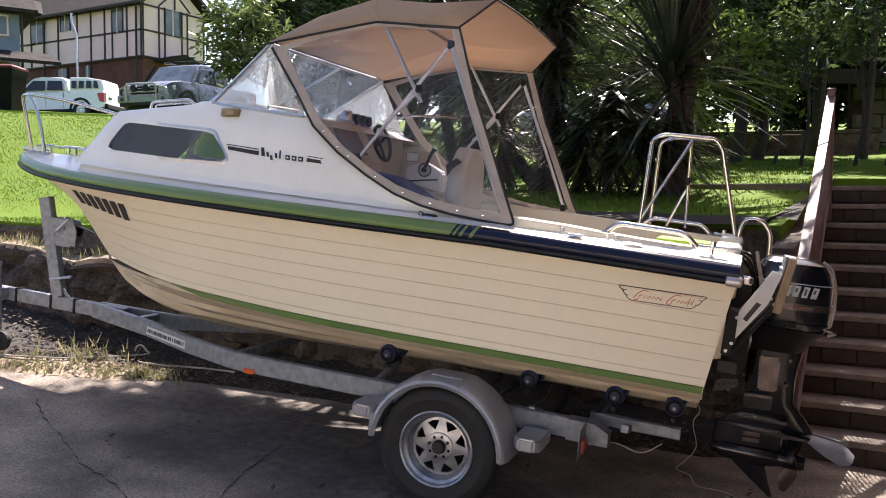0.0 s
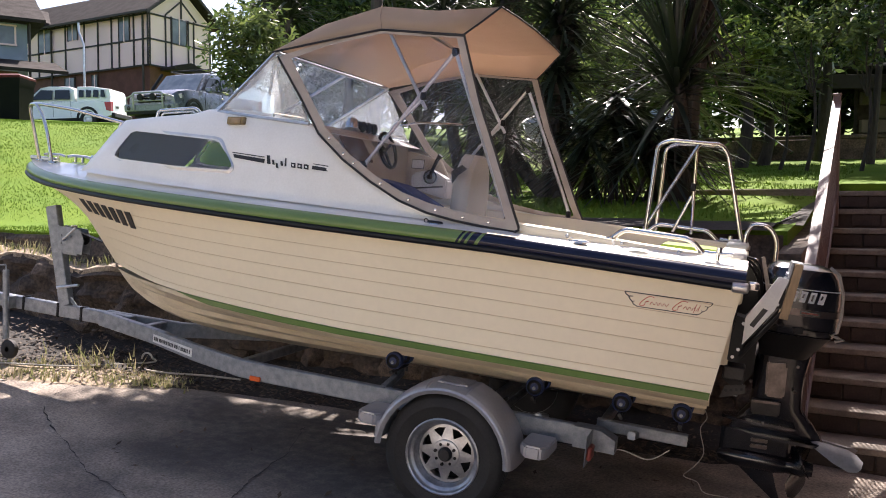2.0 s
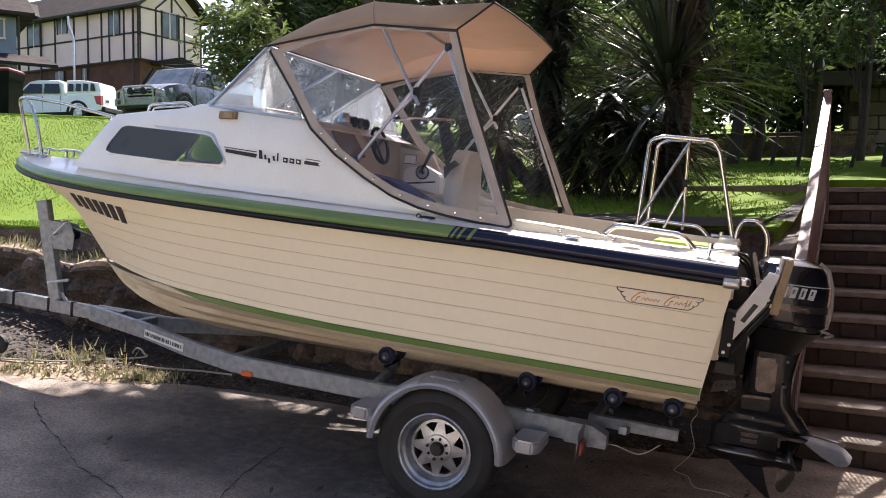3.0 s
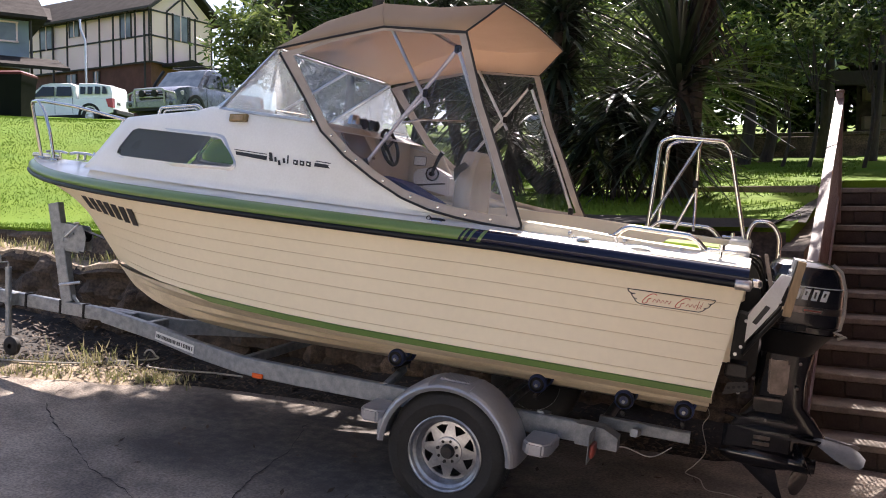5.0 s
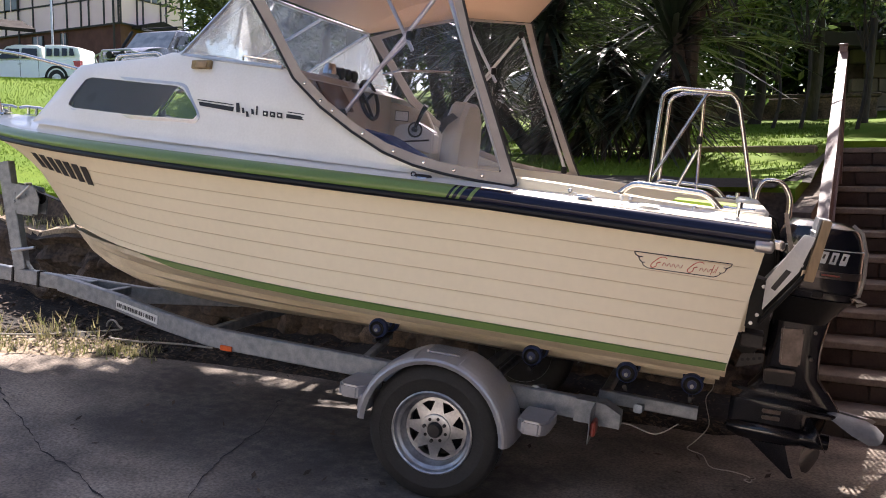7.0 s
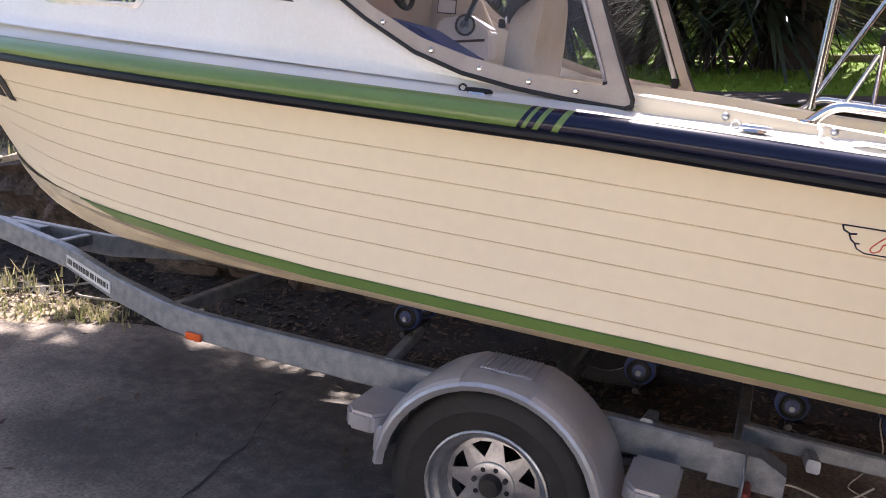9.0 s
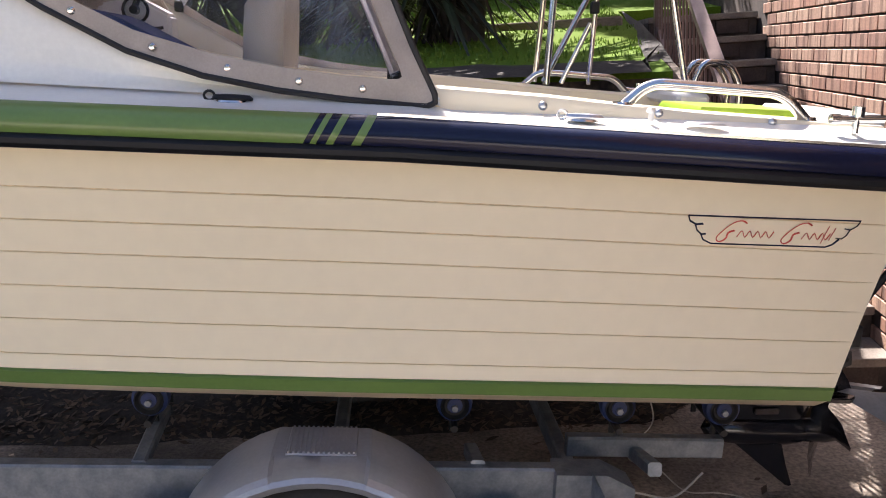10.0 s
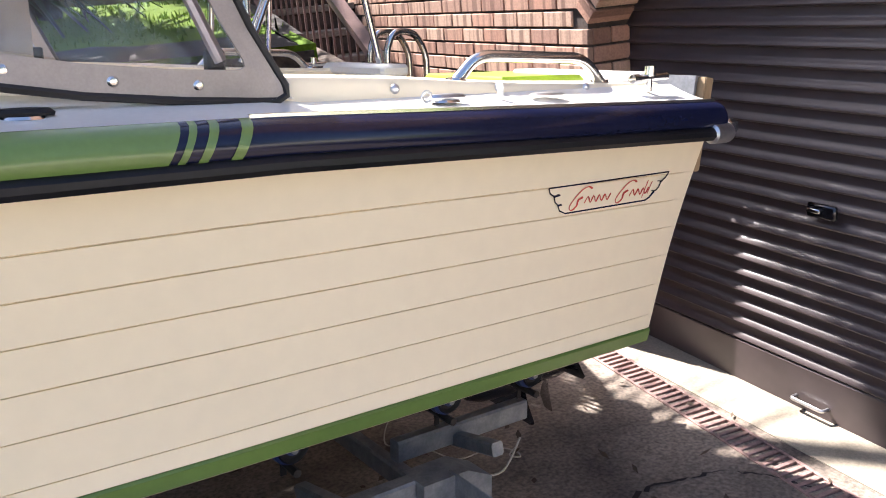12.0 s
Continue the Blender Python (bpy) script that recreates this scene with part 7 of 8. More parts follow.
M["silver_car"] = mat("pale_silver_car_paint", (0.42, 0.44, 0.47), (0.38, 0.40, 0.43), 0.3, 0.3, coat=0.4, fine=0.03)
M["bar_alloy"] = mat("dull_alloy_tube", (0.42, 0.42, 0.44), rough=0.35, metal=0.3)
M["screen_glass"] = mat("sky_lit_screen_glass", (0.10, 0.12, 0.14), (0.22, 0.24, 0.26), 0.06, scale=3, coat=0.6)
M["car_glass"] = mat("car_window_glass", (0.02, 0.023, 0.028), rough=0.05, fine=0.1)
M["lamp_glass"] = mat("headlamp_glass", (0.55, 0.57, 0.60), (0.25, 0.26, 0.28), 0.1, 0.3, scale=12, coat=0.5)
M["tail_red"] = mat("red_tail_lens", (0.45, 0.02, 0.02), rough=0.2)
M["bin_green"] = mat("dark_green_bin", (0.005, 0.007, 0.006), rough=0.7, spec=0.1)
M["bin_red"] = mat("red_bin_lid", (0.09, 0.012, 0.011), rough=0.6, spec=0.2)
M["block"] = mat("cream_block_wall", (0.25, 0.215, 0.165), (0.18, 0.15, 0.115), 0.85, scale=3, bump=0.3, fine=0.15, vary=0.12)


def build_house():
    cx, cy = -38.23, 32.76
    h = thing("house", pose(cx, cy, 0, 0, 0, 180), "two-storey house with cream battened panels over dark brick", "house")
    # local x runs along the long front, local y into the house
    ln, dp = 14.0, 4.7
    g0, g1, g2 = 6.0, 9.65, 12.62
    part("brick_storey", box((ln / 2, -dp / 2, (g0 + g1) / 2 - 0.5), (ln - 0.3, dp - 0.3, g1 - g0 + 1)), "far_brick", h)
    part("upper_storey", box((ln / 2, -dp / 2, (g1 + g2) / 2), (ln, dp, g2 - g1)), "panel", h)
    rise, over = 2.1, 0.55
    rf = part("roof", loft([[Vector((x, over, g2 - 0.05)), Vector((x, -dp / 2, g2 + rise)), Vector((x, -dp - over, g2 - 0.05)), Vector((x, -dp - over, g2 - 0.2)), Vector((x, -dp / 2, g2 + rise - 0.2)), Vector((x, over, g2 - 0.2))] for x in (-0.5, ln + 0.8)]), "roof_tile", h)
    part("gutter", box((ln / 2, over + 0.05, g2 - 0.12), (ln + 1.3, 0.12, 0.13)), "batten", rf)
    part("gable_wall", loft([[Vector((x, -0.05, g2)), Vector((x, -dp / 2, g2 + rise - 0.35)), Vector((x, -dp + 0.05, g2))] for x in (0.0, 0.15)]), "panel", h)
    for e in (-1, 1):
        part("gable_board", loft([[Vector((x, -dp / 2 + e * (dp / 2 + over), g2 - 0.08)), Vector((x, -dp / 2, g2 + rise - 0.02)), Vector((x, -dp / 2, g2 + rise - 0.22)), Vector((x, -dp / 2 + e * (dp / 2 + over), g2 - 0.28))] for x in (-0.56, -0.50)]), "batten", h)
    # lower cross wing behind the far end of the long front
    part("wing_roof", loft([[Vector((x, 1.6, z)), Vector((x, -dp, z)), Vector((x, -dp, z - 0.2)), Vector((x, 1.6, z - 0.2))] for x, z in ((8.3, g2 + 0.15), (11.2, g2 + 1.55), (14.1, g2 + 0.15))]), "roof_tile", h)
    part("verge_board", loft([[Vector((x, y, z)) for y, z in ((1.60, a), (1.66, a), (1.66, a - 0.16), (1.60, a - 0.16))] for x, a in ((8.3, g2 + 0.18), (11.2, g2 + 1.58))]), "panel", h)

    def batten(c, s):
        part("batten", box(c, s), "batten", h)

    for x in (0.05, 1.21, 3.1, 4.3, 5.53, 7.28, 9.87, 11.4, 13.0):
        batten((x, 0.03, (g1 + g2) / 2), (0.09, 0.06, g2 - g1))
    batten((2.45, 0.03, (g1 + 11.1) / 2), (0.09, 0.06, 11.1 - g1))
    for z in (g1, 11.12, g2 - 0.1):
        batten((ln / 2, 0.03, z), (ln, 0.06, 0.09))
        batten((-0.03, -dp / 2, z), (0.06, dp, 0.09))
    for y in (0.05, 1.18, 1.6, 2.88, 3.3, 4.6):
        batten((-0.03, -y, (g1 + g2) / 2), (0.06, 0.08, g2 - g1))
    batten((-0.03, -dp / 2, g2 + 0.85), (0.06, 0.09, 1.7))
    for e in (-1, 1):
        part("batten", box((-0.03, -dp / 2 + e * 0.6, g2 + 0.5), (0.06, 0.08, 1.5), 0, None, pose(0, 0, 0, e * 50, 0, 0)), "batten", h)

    def window(c, s, side_x=False):
        w = part("window", box(c, s), "curtain_glass", h, "dark house window")
        n = (s[0] if not side_x else s[1])
        for e in (-0.5, 0, 0.5):
            q = (c[0] + e * n, c[1] + 0.04, c[2]) if not side_x else (c[0] - 0.04, c[1] + e * n, c[2])
            part("window_bar", box(q, (0.07, 0.05, s[2] + 0.06) if not side_x else (0.05, 0.07, s[2] + 0.06)), "panel" if e == 0 else "batten", w)

    window((1.98, 0.02, 11.80), (0.9, 0.08, 1.36))
    window((6.56, 0.02, 12.08), (0.9, 0.08, 0.88))
    window((9.25, 0.02, 11.78), (1.2, 0.08, 1.40))
    window((-0.02, -2.16, 11.84), (0.08, 1.1, 1.44), True)
    for x, y in ((0.35, 0.12), (8.5, 0.12)):
        part("downpipe", tube([(x, y, 7), (x, y, g2 - 0.2)], 0.06, 6), "batten", h)
    window((7.1, -0.12, 8.8), (0.9, 0.08, 1.3))
    window((4.8, -0.12, 8.9), (0.5, 0.08, 1.1))
    part("entry_roof", loft([[Vector((-0.1 - d, y, z)) for y, z in ((-0.7, g1 - 0.1), (-1.9, g1 + 0.25), (-3.4, g1 - 0.1), (-3.4, g1 - 0.25), (-0.7, g1 - 0.25))] for d in (0.0, 1.2)]), "roof_tile", h)


build_house()


def build_near_house():
    h = thing("house", pose(-37.3, 24.8, 0.48, 0, 0, 244), "grey-blue weatherboard house with a tiled roof", "house")
    part("wall", box((6, -3, 8.3), (12, 6, 3.6)), "blue_board", h)
    part("roof", loft([[Vector((x, 0.8, 9.95)), Vector((x, -3, 11.9)), Vector((x, -6.8, 9.95)), Vector((x, -6.8, 9.8)), Vector((x, 0.8, 9.8))] for x in (-0.7, 13)]), "roof_tile", h)
    w = part("window", box((1.6, 0.03, 9.22), (2.1, 0.08, 0.86)), "curtain_glass", h)
    for a, b in (((1.6, 0.08, 9.67), (2.3, 0.06, 0.08)), ((1.6, 0.08, 8.77), (2.3, 0.06, 0.08)), ((0.52, 0.08, 9.22), (0.08, 0.06, 0.9)), ((2.68, 0.08, 9.22), (0.08, 0.06, 0.9))):
        part("window_bar", box(a, b), "panel", w)
    part("porch_roof", loft([[Vector((x, 3.4, 7.25)), Vector((x, 0.0, 8.1)), Vector((x, 0.0, 7.9)), Vector((x, 3.4, 7.1))] for x in (-1.2, 13)]), "roof_tile", h)
    part("porch_wall", box((6.5, 2.6, 6.0), (11.5, 0.2, 2.3)), "far_brick", h)
    part("downpipe", tube([(-0.05, 0.3, 5.5), (-0.05, 0.3, 9.8)], 0.06, 6), "batten", h)


build_near_house()


def build_ute(name, m, paint, label, bull=False):
    """A crew-cab utility; x forward from the rear bumper, y to its left."""
    u = thing(name, m, label, "pickup truck", "pickups parked up the hill")
    ln, w = 5.2, 0.92

    def shell(nm, secs, mt, parent, lb=""):
        return part(nm, loft([[Vector((x, y * hw, z)) for y, z in ((-1, z0), (-1.0, z0 + (z1 - z0) * 0.6), (-0.93, z1 - 0.03), (-0.8, z1), (0.8, z1), (0.93, z1 - 0.03), (1.0, z0 + (z1 - z0) * 0.6), (1, z0))] for x, hw, z0, z1 in secs]), mt, parent, lb, angle=35)

    body = shell("body", [(0.0, w * 0.96, 0.55, 1.08), (0.1, w, 0.5, 1.12), (1.7, w, 0.45, 1.12), (3.75, w, 0.42, 1.16), (4.4, w, 0.45, 1.17), (4.95, w * 0.95, 0.5, 1.10), (5.15, w * 0.85, 0.55, 1.0)], paint, u)
    shell("cabin", [(1.62, w * 0.92, 1.05, 1.08), (1.72, w * 0.88, 1.05, 1.62), (1.95, w * 0.84, 1.05, 1.74), (2.9, w * 0.83, 1.05, 1.78), (3.25, w * 0.84, 1.05, 1.72), (3.95, w * 0.93, 1.05, 1.10)], paint, u)
    for s in (1, -1):
        for a, b, c, d in ((1.85, 2.55, 1.90, 2.55), (2.65, 3.62, 2.65, 3.20)):
            q = [Vector((a, s * w * 0.955, 1.20)), Vector((b, s * w * 0.955, 1.20)), Vector((d, s * w * 0.875, 1.60)), Vector((c, s * w * 0.885, 1.58))]
            part("side_window", loft([q, [p + Vector((0, s * 0.015, 0)) for p in q]]), "car_glass", body)
        part("door_handle", box((2.62, s * (w + 0.01), 0.98), (0.16, 0.03, 0.03), 0.008), "chrome", body)
        part("mirror", box((3.55, s * (w + 0.10), 1.20), (0.10, 0.20, 0.16), 0.03), paint, body)
        part("tail_light", loft([[Vector((x, s * (w + 0.012), z)) for x, z in ((-0.01, 0.70), (0.20, 0.74), (0.30, 1.06), (0.0, 1.08))], [Vector((x, s * (w - 0.17), z)) for x, z in ((-0.02, 0.70), (0.05, 0.74), (0.05, 1.06), (-0.02, 1.08))]]), "tail_red", body, "red tail lamp")
        part("headlight", loft([[Vector((5.10, s * (w - 0.40), z)) for z in (0.84, 0.95)] + [Vector((4.86, s * (w - 0.035), z)) for z in (1.00, 0.86)], [Vector((5.17, s * (w - 0.40), z)) for z in (0.84, 0.94)] + [Vector((4.90, s * (w + 0.012), z)) for z in (0.98, 0.86)]]), "lamp_glass", body, "clear headlight")
        for x in (1.05, 4.28):
            wl = part("wheel", lathe([(0.20, -0.12), (0.34, -0.13), (0.385, -0.10), (0.385, 0.10), (0.34, 0.13), (0.20, 0.12)], 24, c=(x, s * (w - 0.12), 0.385)), "rubber", u)
            part("rim", lathe([(0.0, s * 0.09), (0.06, s * 0.10), (0.15, s * 0.07), (0.22, s * 0.12), (0.22, -s * 0.1)], 16, c=(x, s * (w - 0.12), 0.385)), "alloy", wl)
            part("arch", lathe([(0.40, s * 0.0), (0.40, s * 0.15), (0.50, s * 0.15), (0.50, 0.0)], 18, c=(x, s * (w - 0.12), 0.40), arc=(0, math.pi)), "black", body)
    q = [Vector((3.90, -0.78, 1.13)), Vector((3.90, 0.78, 1.13)), Vector((3.28, 0.70, 1.69)), Vector((3.28, -0.70, 1.69))]
    part("windscreen", loft([q, [p + Vector((0.02, 0, 0.02)) for p in q]]), "screen_glass" if bull else "car_glass", body)
    part("rear_bumper", box((-0.06, 0, 0.55), (0.16, 1.75, 0.20), 0.03), "black", u)
    for s in (1, -1):
        for x in (1.80, 2.60, 3.62):
            part("door_seam", box((x, s * (w + 0.001), 0.80), (0.014, 0.012, 0.62)), "black", body)
    part("sill", box((2.6, 0, 0.40), (2.4, 1.8, 0.12), 0.02), "black", u)
    part("chassis", box((2.6, 0, 0.45), (5.0, 1.3, 0.25)), "black", u)
    for k in range(2):
        part("letter_block", box((-0.005, 0.42 - 0.16 * k, 0.90), (0.02, 0.11, 0.10)), "ink", body)
    if not bull:
        cp = shell("tray_canopy", [(0.06, w * 0.90, 1.05, 1.30), (0.16, w * 0.88, 1.05, 1.62), (0.9, w * 0.86, 1.05, 1.73), (1.58, w * 0.86, 1.05, 1.74)], paint, u)
        for s in (1, -1):
            for k in range(4):
                x = 0.26 + 0.33 * k
                q = [Vector((x, s * w * 0.945, 1.27)), Vector((x + 0.22, s * w * 0.945, 1.27)), Vector((x + 0.22, s * w * 0.895, 1.58)), Vector((x + (0.08 if k == 0 else 0), s * w * 0.895, 1.56))]
                part("canopy_window", loft([q, [p + Vector((0, s * 0.02, 0)) for p in q]]), "car_glass", cp)
    if bull:
        part("bumper", box((5.18, 0, 0.60), (0.20, 1.80, 0.22), 0.03), "gal", u)
        part("skid_plate", box((5.16, 0, 0.46), (0.20, 1.7, 0.14), 0.03), "black", u)
        bar = part("bull_bar", tube(rounded([(5.30, 0.52, 0.55), (5.34, 0.52, 1.03), (5.34, -0.52, 1.03), (5.30, -0.52, 0.55)], 0.08), 0.032, 8), "bar_alloy", u, "polished alloy bull bar")
        part("cross_tube", tube([(5.32, 0.52, 0.80), (5.32, -0.52, 0.80)], 0.022, 8), "bar_alloy", bar)
        for s in (1, -1):
            part("cross_tube", tube(rounded([(5.32, 0.52 * s, 0.98), (5.22, 0.84 * s, 0.90), (5.18, 0.86 * s, 0.62)], 0.06), 0.026, 8), "bar_alloy", bar)
            part("fog_light", lathe([(0.0, 0.02), (0.06, 0.01), (0.065, 0.0)], 14, "X", c=(5.29, 0.72 * s, 0.60)), "car_glass", u)
            part("spot_light", lathe([(0.0, 0.06), (0.10, 0.05), (0.10, -0.04), (0.0, -0.05)], 16, "X", c=(5.36, 0.22 * s, 0.90)), "black", bar)
        part("grille", box((5.14, 0, 0.86), (0.08, 0.96, 0.22), 0.02), "black", body)
        for k in range(3):
            part("grille_bar", box((5.185, 0, 0.79 + 0.06 * k), (0.02, 0.92, 0.014), 0.004), "chrome", body)
        part("grille_bar", box((5.20, 0, 0.90), (0.03, 1.0, 0.03), 0.008), "chrome", body)
        for s in (1, -1):
            part("roof_rack", tube([(2.0, 0.66 * s, 1.85), (3.1, 0.66 * s, 1.85)], 0.025, 6), "black", u)
        for x in (2.1, 3.0):
            part("rack_bar", tube([(x, -0.72, 1.87), (x, 0.72, 1.87)], 0.025, 6), "black", u)
        part("snorkel", tube([(3.9, -0.95, 1.0), (3.75, -0.90, 1.3), (3.3, -0.86, 1.75)], 0.05, 8), "black", u)
    return u


build_ute("pickup_truck", pose(-31.9, 25.7, 5.12, 0, 0.5, 206) @ Matrix.Diagonal((1.02, 1.02, 1.10, 1)), "white_car", "white crew-cab pickup truck parked at the top of the lawn")
build_ute("pickup_truck", pose(-23.04, 24.02, 4.46, 0, 3, -77) @ Matrix.Diagonal((1.04, 1.06, 1.10, 1)), "grey_car", "silver-blue pickup truck with an alloy bull bar", True)
bn = thing("wheelie_bin", pose(-15.75, 10.15, 3.10, 0, 0, 30), "dark wheelie bin with a red lid on the lawn", "bin")
part("tub", loft([[Vector((x * a, y * a, z)) for x, y in ((-0.28, -0.30), (0.28, -0.30), (0.28, 0.30), (-0.28, 0.30))] for z, a in ((0.06, 0.78), (0.9, 0.98), (1.0, 1.06), (1.04, 1.06))]), "bin_green", bn)
part("lid", loft([[Vector((x * a, y * a, z)) for x, y in ((-0.30, -0.33), (0.30, -0.33), (0.30, 0.33), (-0.30, 0.33))] for z, a in ((1.04, 1.0), (1.08, 1.0), (1.12, 0.8))]), "bin_red", bn)
for s in (1, -1):
    part("bin_wheel", lathe([(0.0, 0.03), (0.1, 0.03), (0.1, -0.03), (0.0, -0.03)], 14, "X", c=(0.24 * s, 0.26, 0.10)), "black", bn)
pp = part("lamp_post", tube(rounded([(0, 0, 0), (0, 0, 3.9), (-0.35, 0, 4.5), (-0.38, 0, 4.95)], 0.1), 0.05, 8), "alloy", at=pose(-35.55, 26.56, 5.6))
tagged(pp, "thin pale bent metal pole beside the house", "pole")


# ---- garden behind the boat ----
def build_garden():
    gw = thing("garden_wall", Matrix(), "low grey stone garden wall under the shrubs", "garden wall")
    part("wall_run", box((-3.0, 15.9, 2.45), (4.6, 0.25, 0.75), 0.02, None, pose(0, 0, 0, 0, 0, 12)), "stone", gw)
    part("coping", box((-3.0, 15.9, 2.86), (4.7, 0.33, 0.06), 0.01, None, pose(0, 0, 0, 0, 0, 12)), "stone", gw)
    bw = thing("block_wall", pose(-0.3, 19.4, 2.6, 0, 0, 28), "cream concrete block wall behind slim trunks", "block wall")
    part("core", box((0.6, 0.1, 0.9), (3.6, 0.15, 1.9)), "mortar", bw)
    b0 = part("block", box((0, 0, 0), (0.52, 0.2, 0.26), 0.012), "block", bw, at=pose(-0.9, 0, 0.1))
    for r in range(7):
        for c in range(7):
            if r or c:
                o = new("block", b0.data)
                o.parent = bw
                o.matrix_basis = pose(-0.9 + 0.54 * c + (0.27 if r % 2 else 0), 0, 0.1 + 0.28 * r)
    cb = thing("carport", pose(-1.9, 17.0, 0, 0, 0, 28), "dark timber carport beam on posts", "carport")
    part("beam", box((1.6, 0, 3.95), (3.6, 0.14, 0.26), 0.01), "batten", cb)
    part("roof_sheet", box((1.6, 1.6, 4.2), (3.8, 3.4, 0.06)), "roof_tile", cb)
    for x in (0.1, 3.2):
        part("post", box((x, 0, 3.1), (0.12, 0.12, 1.7)), "batten", cb)
    pc = thing("garden_ornament", pose(-1.72, 16.9, 4.08), "small white cone-shaped ornament on the beam", "ornament")
    part("cone", lathe([(0.0, 0.32), (0.05, 0.30), (0.13, 0.0), (0.0, 0.0)], 16, "Z"), "label", pc)
    car = thing("parked_car", pose(-6.7, 19.6, lawn_z(-6.7, 19.6), 0, 0, 15), "pale silver car glimpsed behind the yucca leaves", "car")
    body = part("body", loft([[Vector((x, y * 0.85, z)) for y, z in ((-1, 0.25), (-1, 0.7), (-0.85, zt), (0.85, zt), (1, 0.7), (1, 0.25))] for x, zt in ((-2.0, 0.75), (-1.6, 0.9), (-0.9, 1.3), (0.3, 1.38), (1.0, 0.95), (2.0, 0.78))]), "silver_car", car)
    for s in (1, -1):
        q = [Vector((-0.85, s * 0.835, 0.86)), Vector((0.85, s * 0.835, 0.86)), Vector((0.25, s * 0.745, 1.30)), Vector((-0.75, s * 0.745, 1.24))]
        part("side_window", loft([q, [p + Vector((0, s * 0.02, 0.004)) for p in q]]), "car_glass", body)
    for x in (-1.3, 1.3):
        for s in (1, -1):
            part("wheel", lathe([(0.0, 0.1), (0.28, 0.1), (0.3, 0.0), (0.28, -0.1), (0, -0.1)], 16, c=(x, s * 0.75, 0.3)), "rubber", car)
    part("windscreen", box((0.72, 0, 1.14), (0.5, 1.2, 0.02), 0, None, pose(0, 0, 0, 0, 34, 0)), "car_glass", body)


build_garden()
build_tree(-7.15, 7.65, 1.15, (0.36, 0.36, 0.45), 61, "bright_shrub", "light green broad-leaved shrub above the wall", 10, 0.085, 4, "shrub", "shrub")
leaf_cloud("crown", (0, 0, 2.12), (0.40, 0.40, 0.50), 2300, 0.115, "bright_shrub", 62, bpy.data.objects["shrub"], 24, 0.28)
build_tree(-10.3, 12.3, 1.8, (0.5, 0.5, 1.2), 157, "dark_tree", "dense dark leafy tree behind the lawn", 6500, 0.15, 30)
build_tree(-2.6, 13.6, 1.9, (0.6, 0.45, 0.6), 158, "lime_leaf", "lime green young shrub catching the sun", 420, 0.15, 16, "shrub", "shrub")
for k, (x, y, h, sz, n) in enumerate(((-1.55, 12.7, 2.0, (0.5, 0.35, 0.5), 420), (-0.85, 12.5, 1.9, (0.3, 0.3, 0.6), 300), (-1.95, 13.0, 1.3, (0.4, 0.3, 0.35), 260))):
    build_tree(x, y, h, sz, 200 + k, "bright_shrub", "young tree with sparse sunlit leaves", n, 0.13, 14, girth=0.03)
build_tree(-4.6, 12.6, 2.2, (0.9, 0.5, 0.9), 159, "lime_leaf", "lime green young shrub catching the sun", 520, 0.15, 16, "shrub", "shrub")
for k, (x, y, h, sz, mt, n, lf) in enumerate((
        (-2.9, 15.2, 2.5, (1.4, 1.1, 1.6), "shrub", 5200, 0.15), (-1.7, 15.6, 3.5, (1.6, 1.2, 1.9), "dark_tree", 5200, 0.16), (-4.6, 14.6, 3.2, (1.7, 1.4, 2.2), "dark_tree", 5200, 0.17),
        (0.2, 15.2, 3.6, (1.6, 1.4, 1.9), "dark_tree", 5200, 0.16), (-0.4, 12.6, 3.2, (0.7, 0.7, 1.2), "dark_tree", 2200, 0.15), (-2.4, 14.3, 1.4, (0.8, 0.6, 0.7), "bright_shrub", 1300, 0.16),
        (-6.8, 13.2, 2.6, (1.6, 1.3, 1.9), "shrub", 4500, 0.17))):
    build_tree(x, y, h, sz, 80 + k, mt, ("dense dark leafy tree behind the lawn", "leafy green shrub with glossy leaves", "bright young shrub in dappled sun")[0 if mt == "dark_tree" else 1 if mt == "shrub" else 2], n, lf)
for k, (x, y, h, sz) in enumerate(((-12, 27, 6.0, (4.2, 3, 4.5)), (-6, 26, 6.5, (4.2, 3, 5.0)), (0, 27, 6.5, (4.2, 3, 5.0)), (6, 27, 6.0, (4.2, 3, 5.0)), (-17.5, 24, 5.0, (3.0, 2.5, 3.2)), (-15, 31, 2.6, (4.5, 1.5, 3.2)), (-8, 31, 2.6, (4.5, 1.5, 3.2)), (-1, 31, 2.6, (4.5, 1.5, 3.2)), (6, 31, 2.6, (4.5, 1.5, 3.2)), (-9, 22, 3.0, (3.2, 2.2, 3.0)), (-2, 22, 2.6, (3.4, 2.2, 3.0)), (4, 21, 3.0, (3.0, 2.2, 3.4)))):
    build_tree(x, y, h, sz, 120 + k, "dark_tree", "tall dark leafy tree behind the garden", 5200, 0.36, 34)
for k, (x, y, h, sz) in enumerate(((-3.9, 11.0, 1.5, (0.8, 0.5, 0.9)), (-5.6, 11.6, 2.0, (0.9, 0.5, 1.2)))):
    build_tree(x, y, h, sz, 190 + k, "bright_shrub", "bright green shrub with sunlit leaves", 1500, 0.11, 22, "shrub", "shrub")
build_tree(0.1, 17.4, 2.0, (1.3, 0.8, 1.2), 153, "dark_tree", "leafy sapling in front of the block wall", 1900, 0.13, 26)
build_tree(-12.2, 16.4, 0.9, (1.8, 0.9, 0.9), 161, "shrub", "low green shrubs under the trees", 5200, 0.15, 34, "shrub", "shrub")
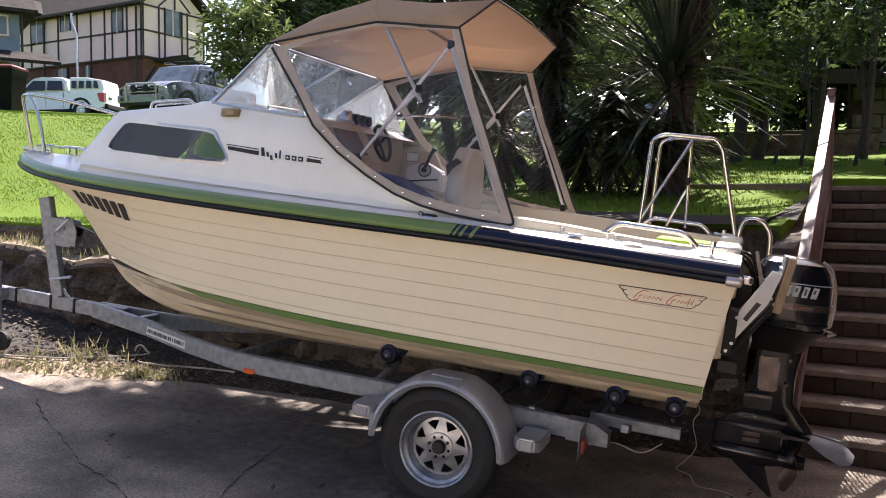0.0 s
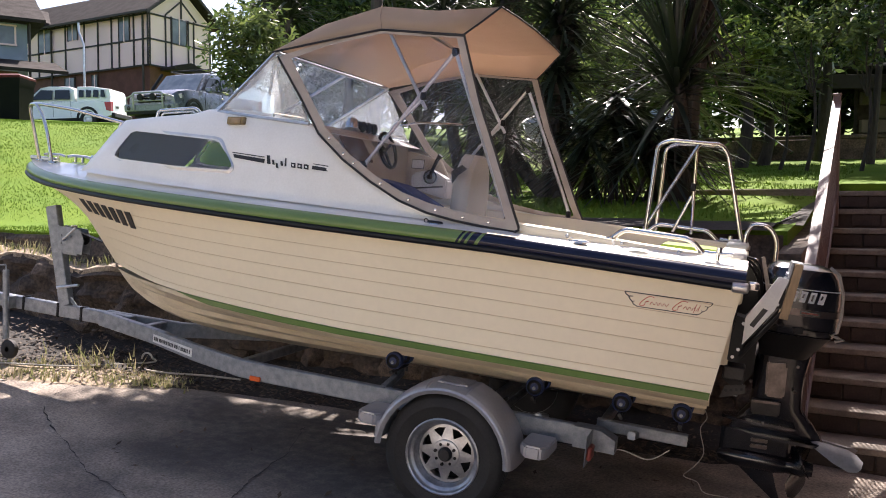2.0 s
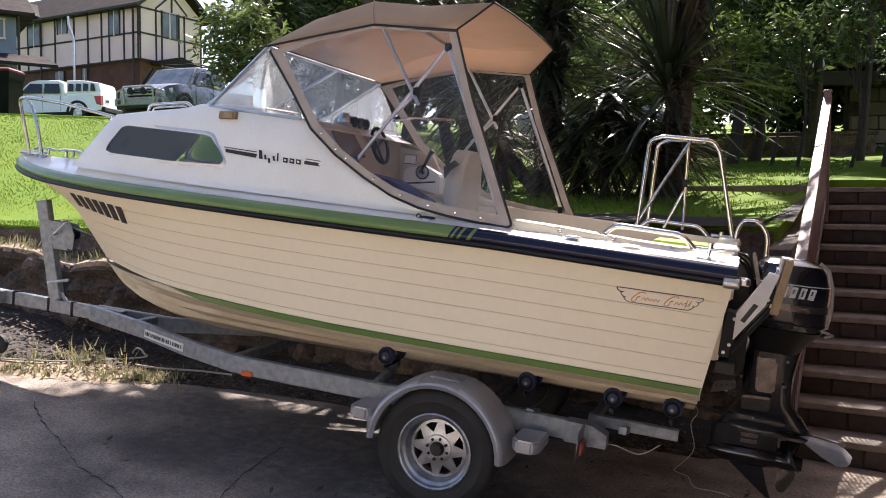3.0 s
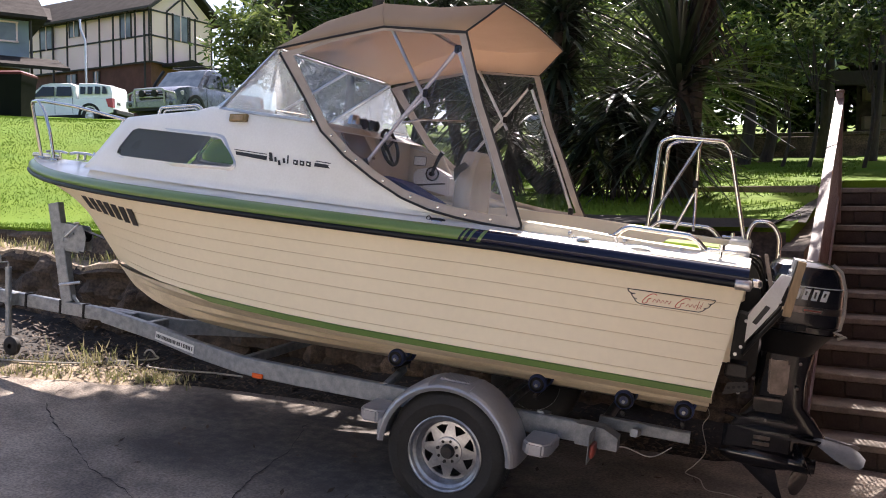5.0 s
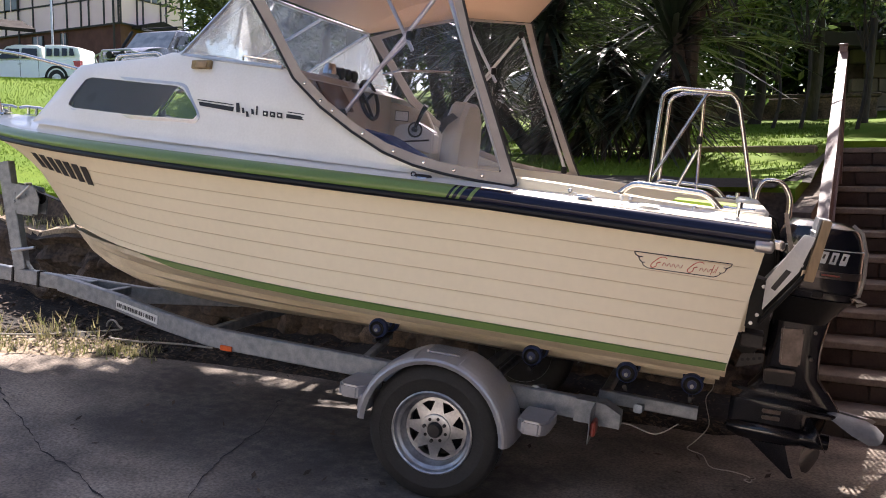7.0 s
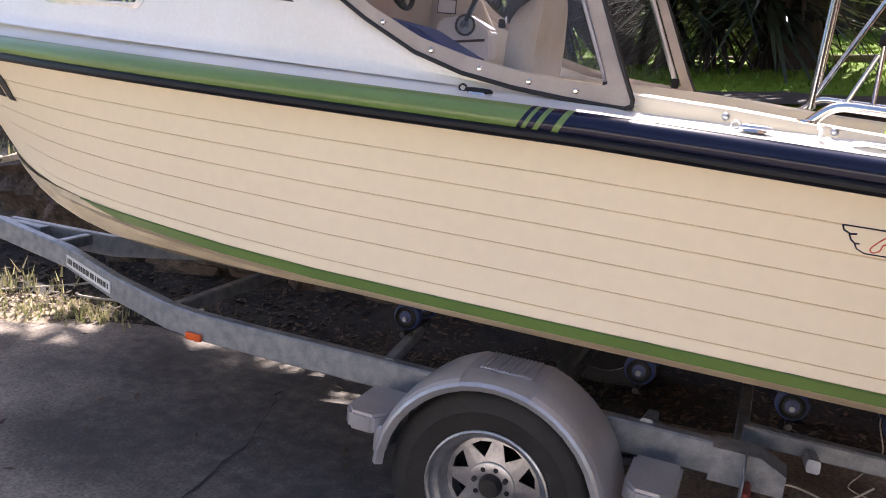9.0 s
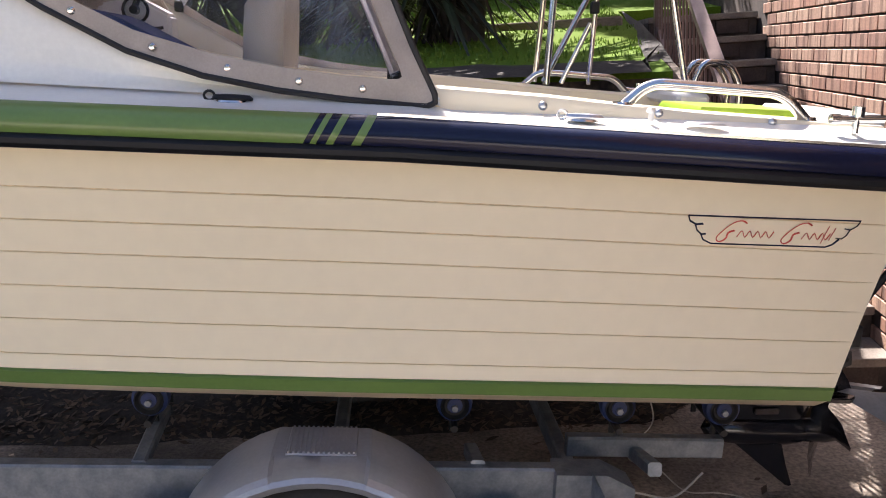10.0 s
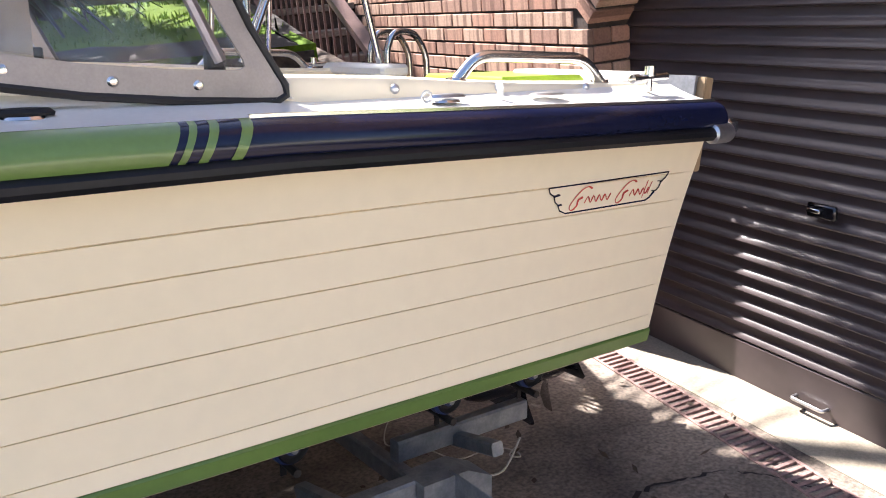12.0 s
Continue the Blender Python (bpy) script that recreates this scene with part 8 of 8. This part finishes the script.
build_tree(-9.8, 13.0, 2.2, (2.0, 1.4, 1.7), 152, "dark_tree", "dense dark leafy tree behind the lawn", 5600, 0.16, 34)
build_tree(-8.6, 13.6, 2.6, (2.0, 1.6, 2.2), 150, "dark_tree", "dense dark leafy tree behind the lawn", 5200, 0.2, 30)
build_tree(-11.6, 17.5, 3.2, (2.6, 2.0, 2.6), 151, "dark_tree", "dense dark leafy tree behind the lawn", 5200, 0.24, 30)
build_tree(-13.9, 17.7, 3.6, (2.4, 1.6, 2.4), 160, "dark_tree", "dense dark leafy tree behind the lawn", 7500, 0.24, 34)
# slim trunk; the high crown and its limb are added to shade the stairs
slim = build_tree(-0.85, 14.3, 5.3, (0.5, 0.5, 0.4), 143, "dark_tree", "slim tree with an added unseen high crown that shades the stairs", 900, 0.2, 12, girth=0.065)
trunk([(0.05, 0.0, 3.2), (-0.7, -0.5, 4.6), (-1.4, -1.0, 5.4)], 0.05, 0.02, slim, name="limb")
leaf_cloud("crown", (-1.4, -1.0, 5.4), (0.6, 1.0, 0.45), 3000, 0.2, "dark_tree", 144, slim, 22)
# added tree; its crown stays out of view and shades the driveway
tall = build_tree(-6.5, 9.2, 7.5, (1.2, 1.35, 1.0), 140, "dark_tree", "tall tree added for its unseen crown that shades the driveway", 9500, 0.21, 46)
build_yucca(-8.4, 9.7, "tall yucca with a broad crown of stiff leaves", [([(0, 0, 0), (0.1, 0, 1.4), (0.1, 0, 2.5)], 1.0, -0.55, 1.35), ([(0, 0, 0), (-0.4, 0.3, 1.6), (-0.5, 0.4, 3.4)], 1.0, -0.55, 1.35)], 41, 0.95, 125)
# further unseen leaf clouds, set on the sun's path to the driveway
leaf_cloud("crown", (0.45, 0.2, 5.3), (1.1, 1.3, 0.5), 3400, 0.2, "dark_tree", 141, tall, 16)
leaf_cloud("crown", (-1.6, 1.3, 7.3), (0.6, 0.5, 0.4), 1500, 0.2, "dark_tree", 142, tall, 12)
# unseen trees added behind the walker to close off the low sky
for k in range(6):
    build_tree(-15.5 + 4.6 * k, -12.6 + (k % 2) * 0.7, 3.6, (2.9, 1.6, 3.4), 170 + k, "dark_tree", "unseen dark leafy tree added across the driveway", 4200, 0.3, 30)
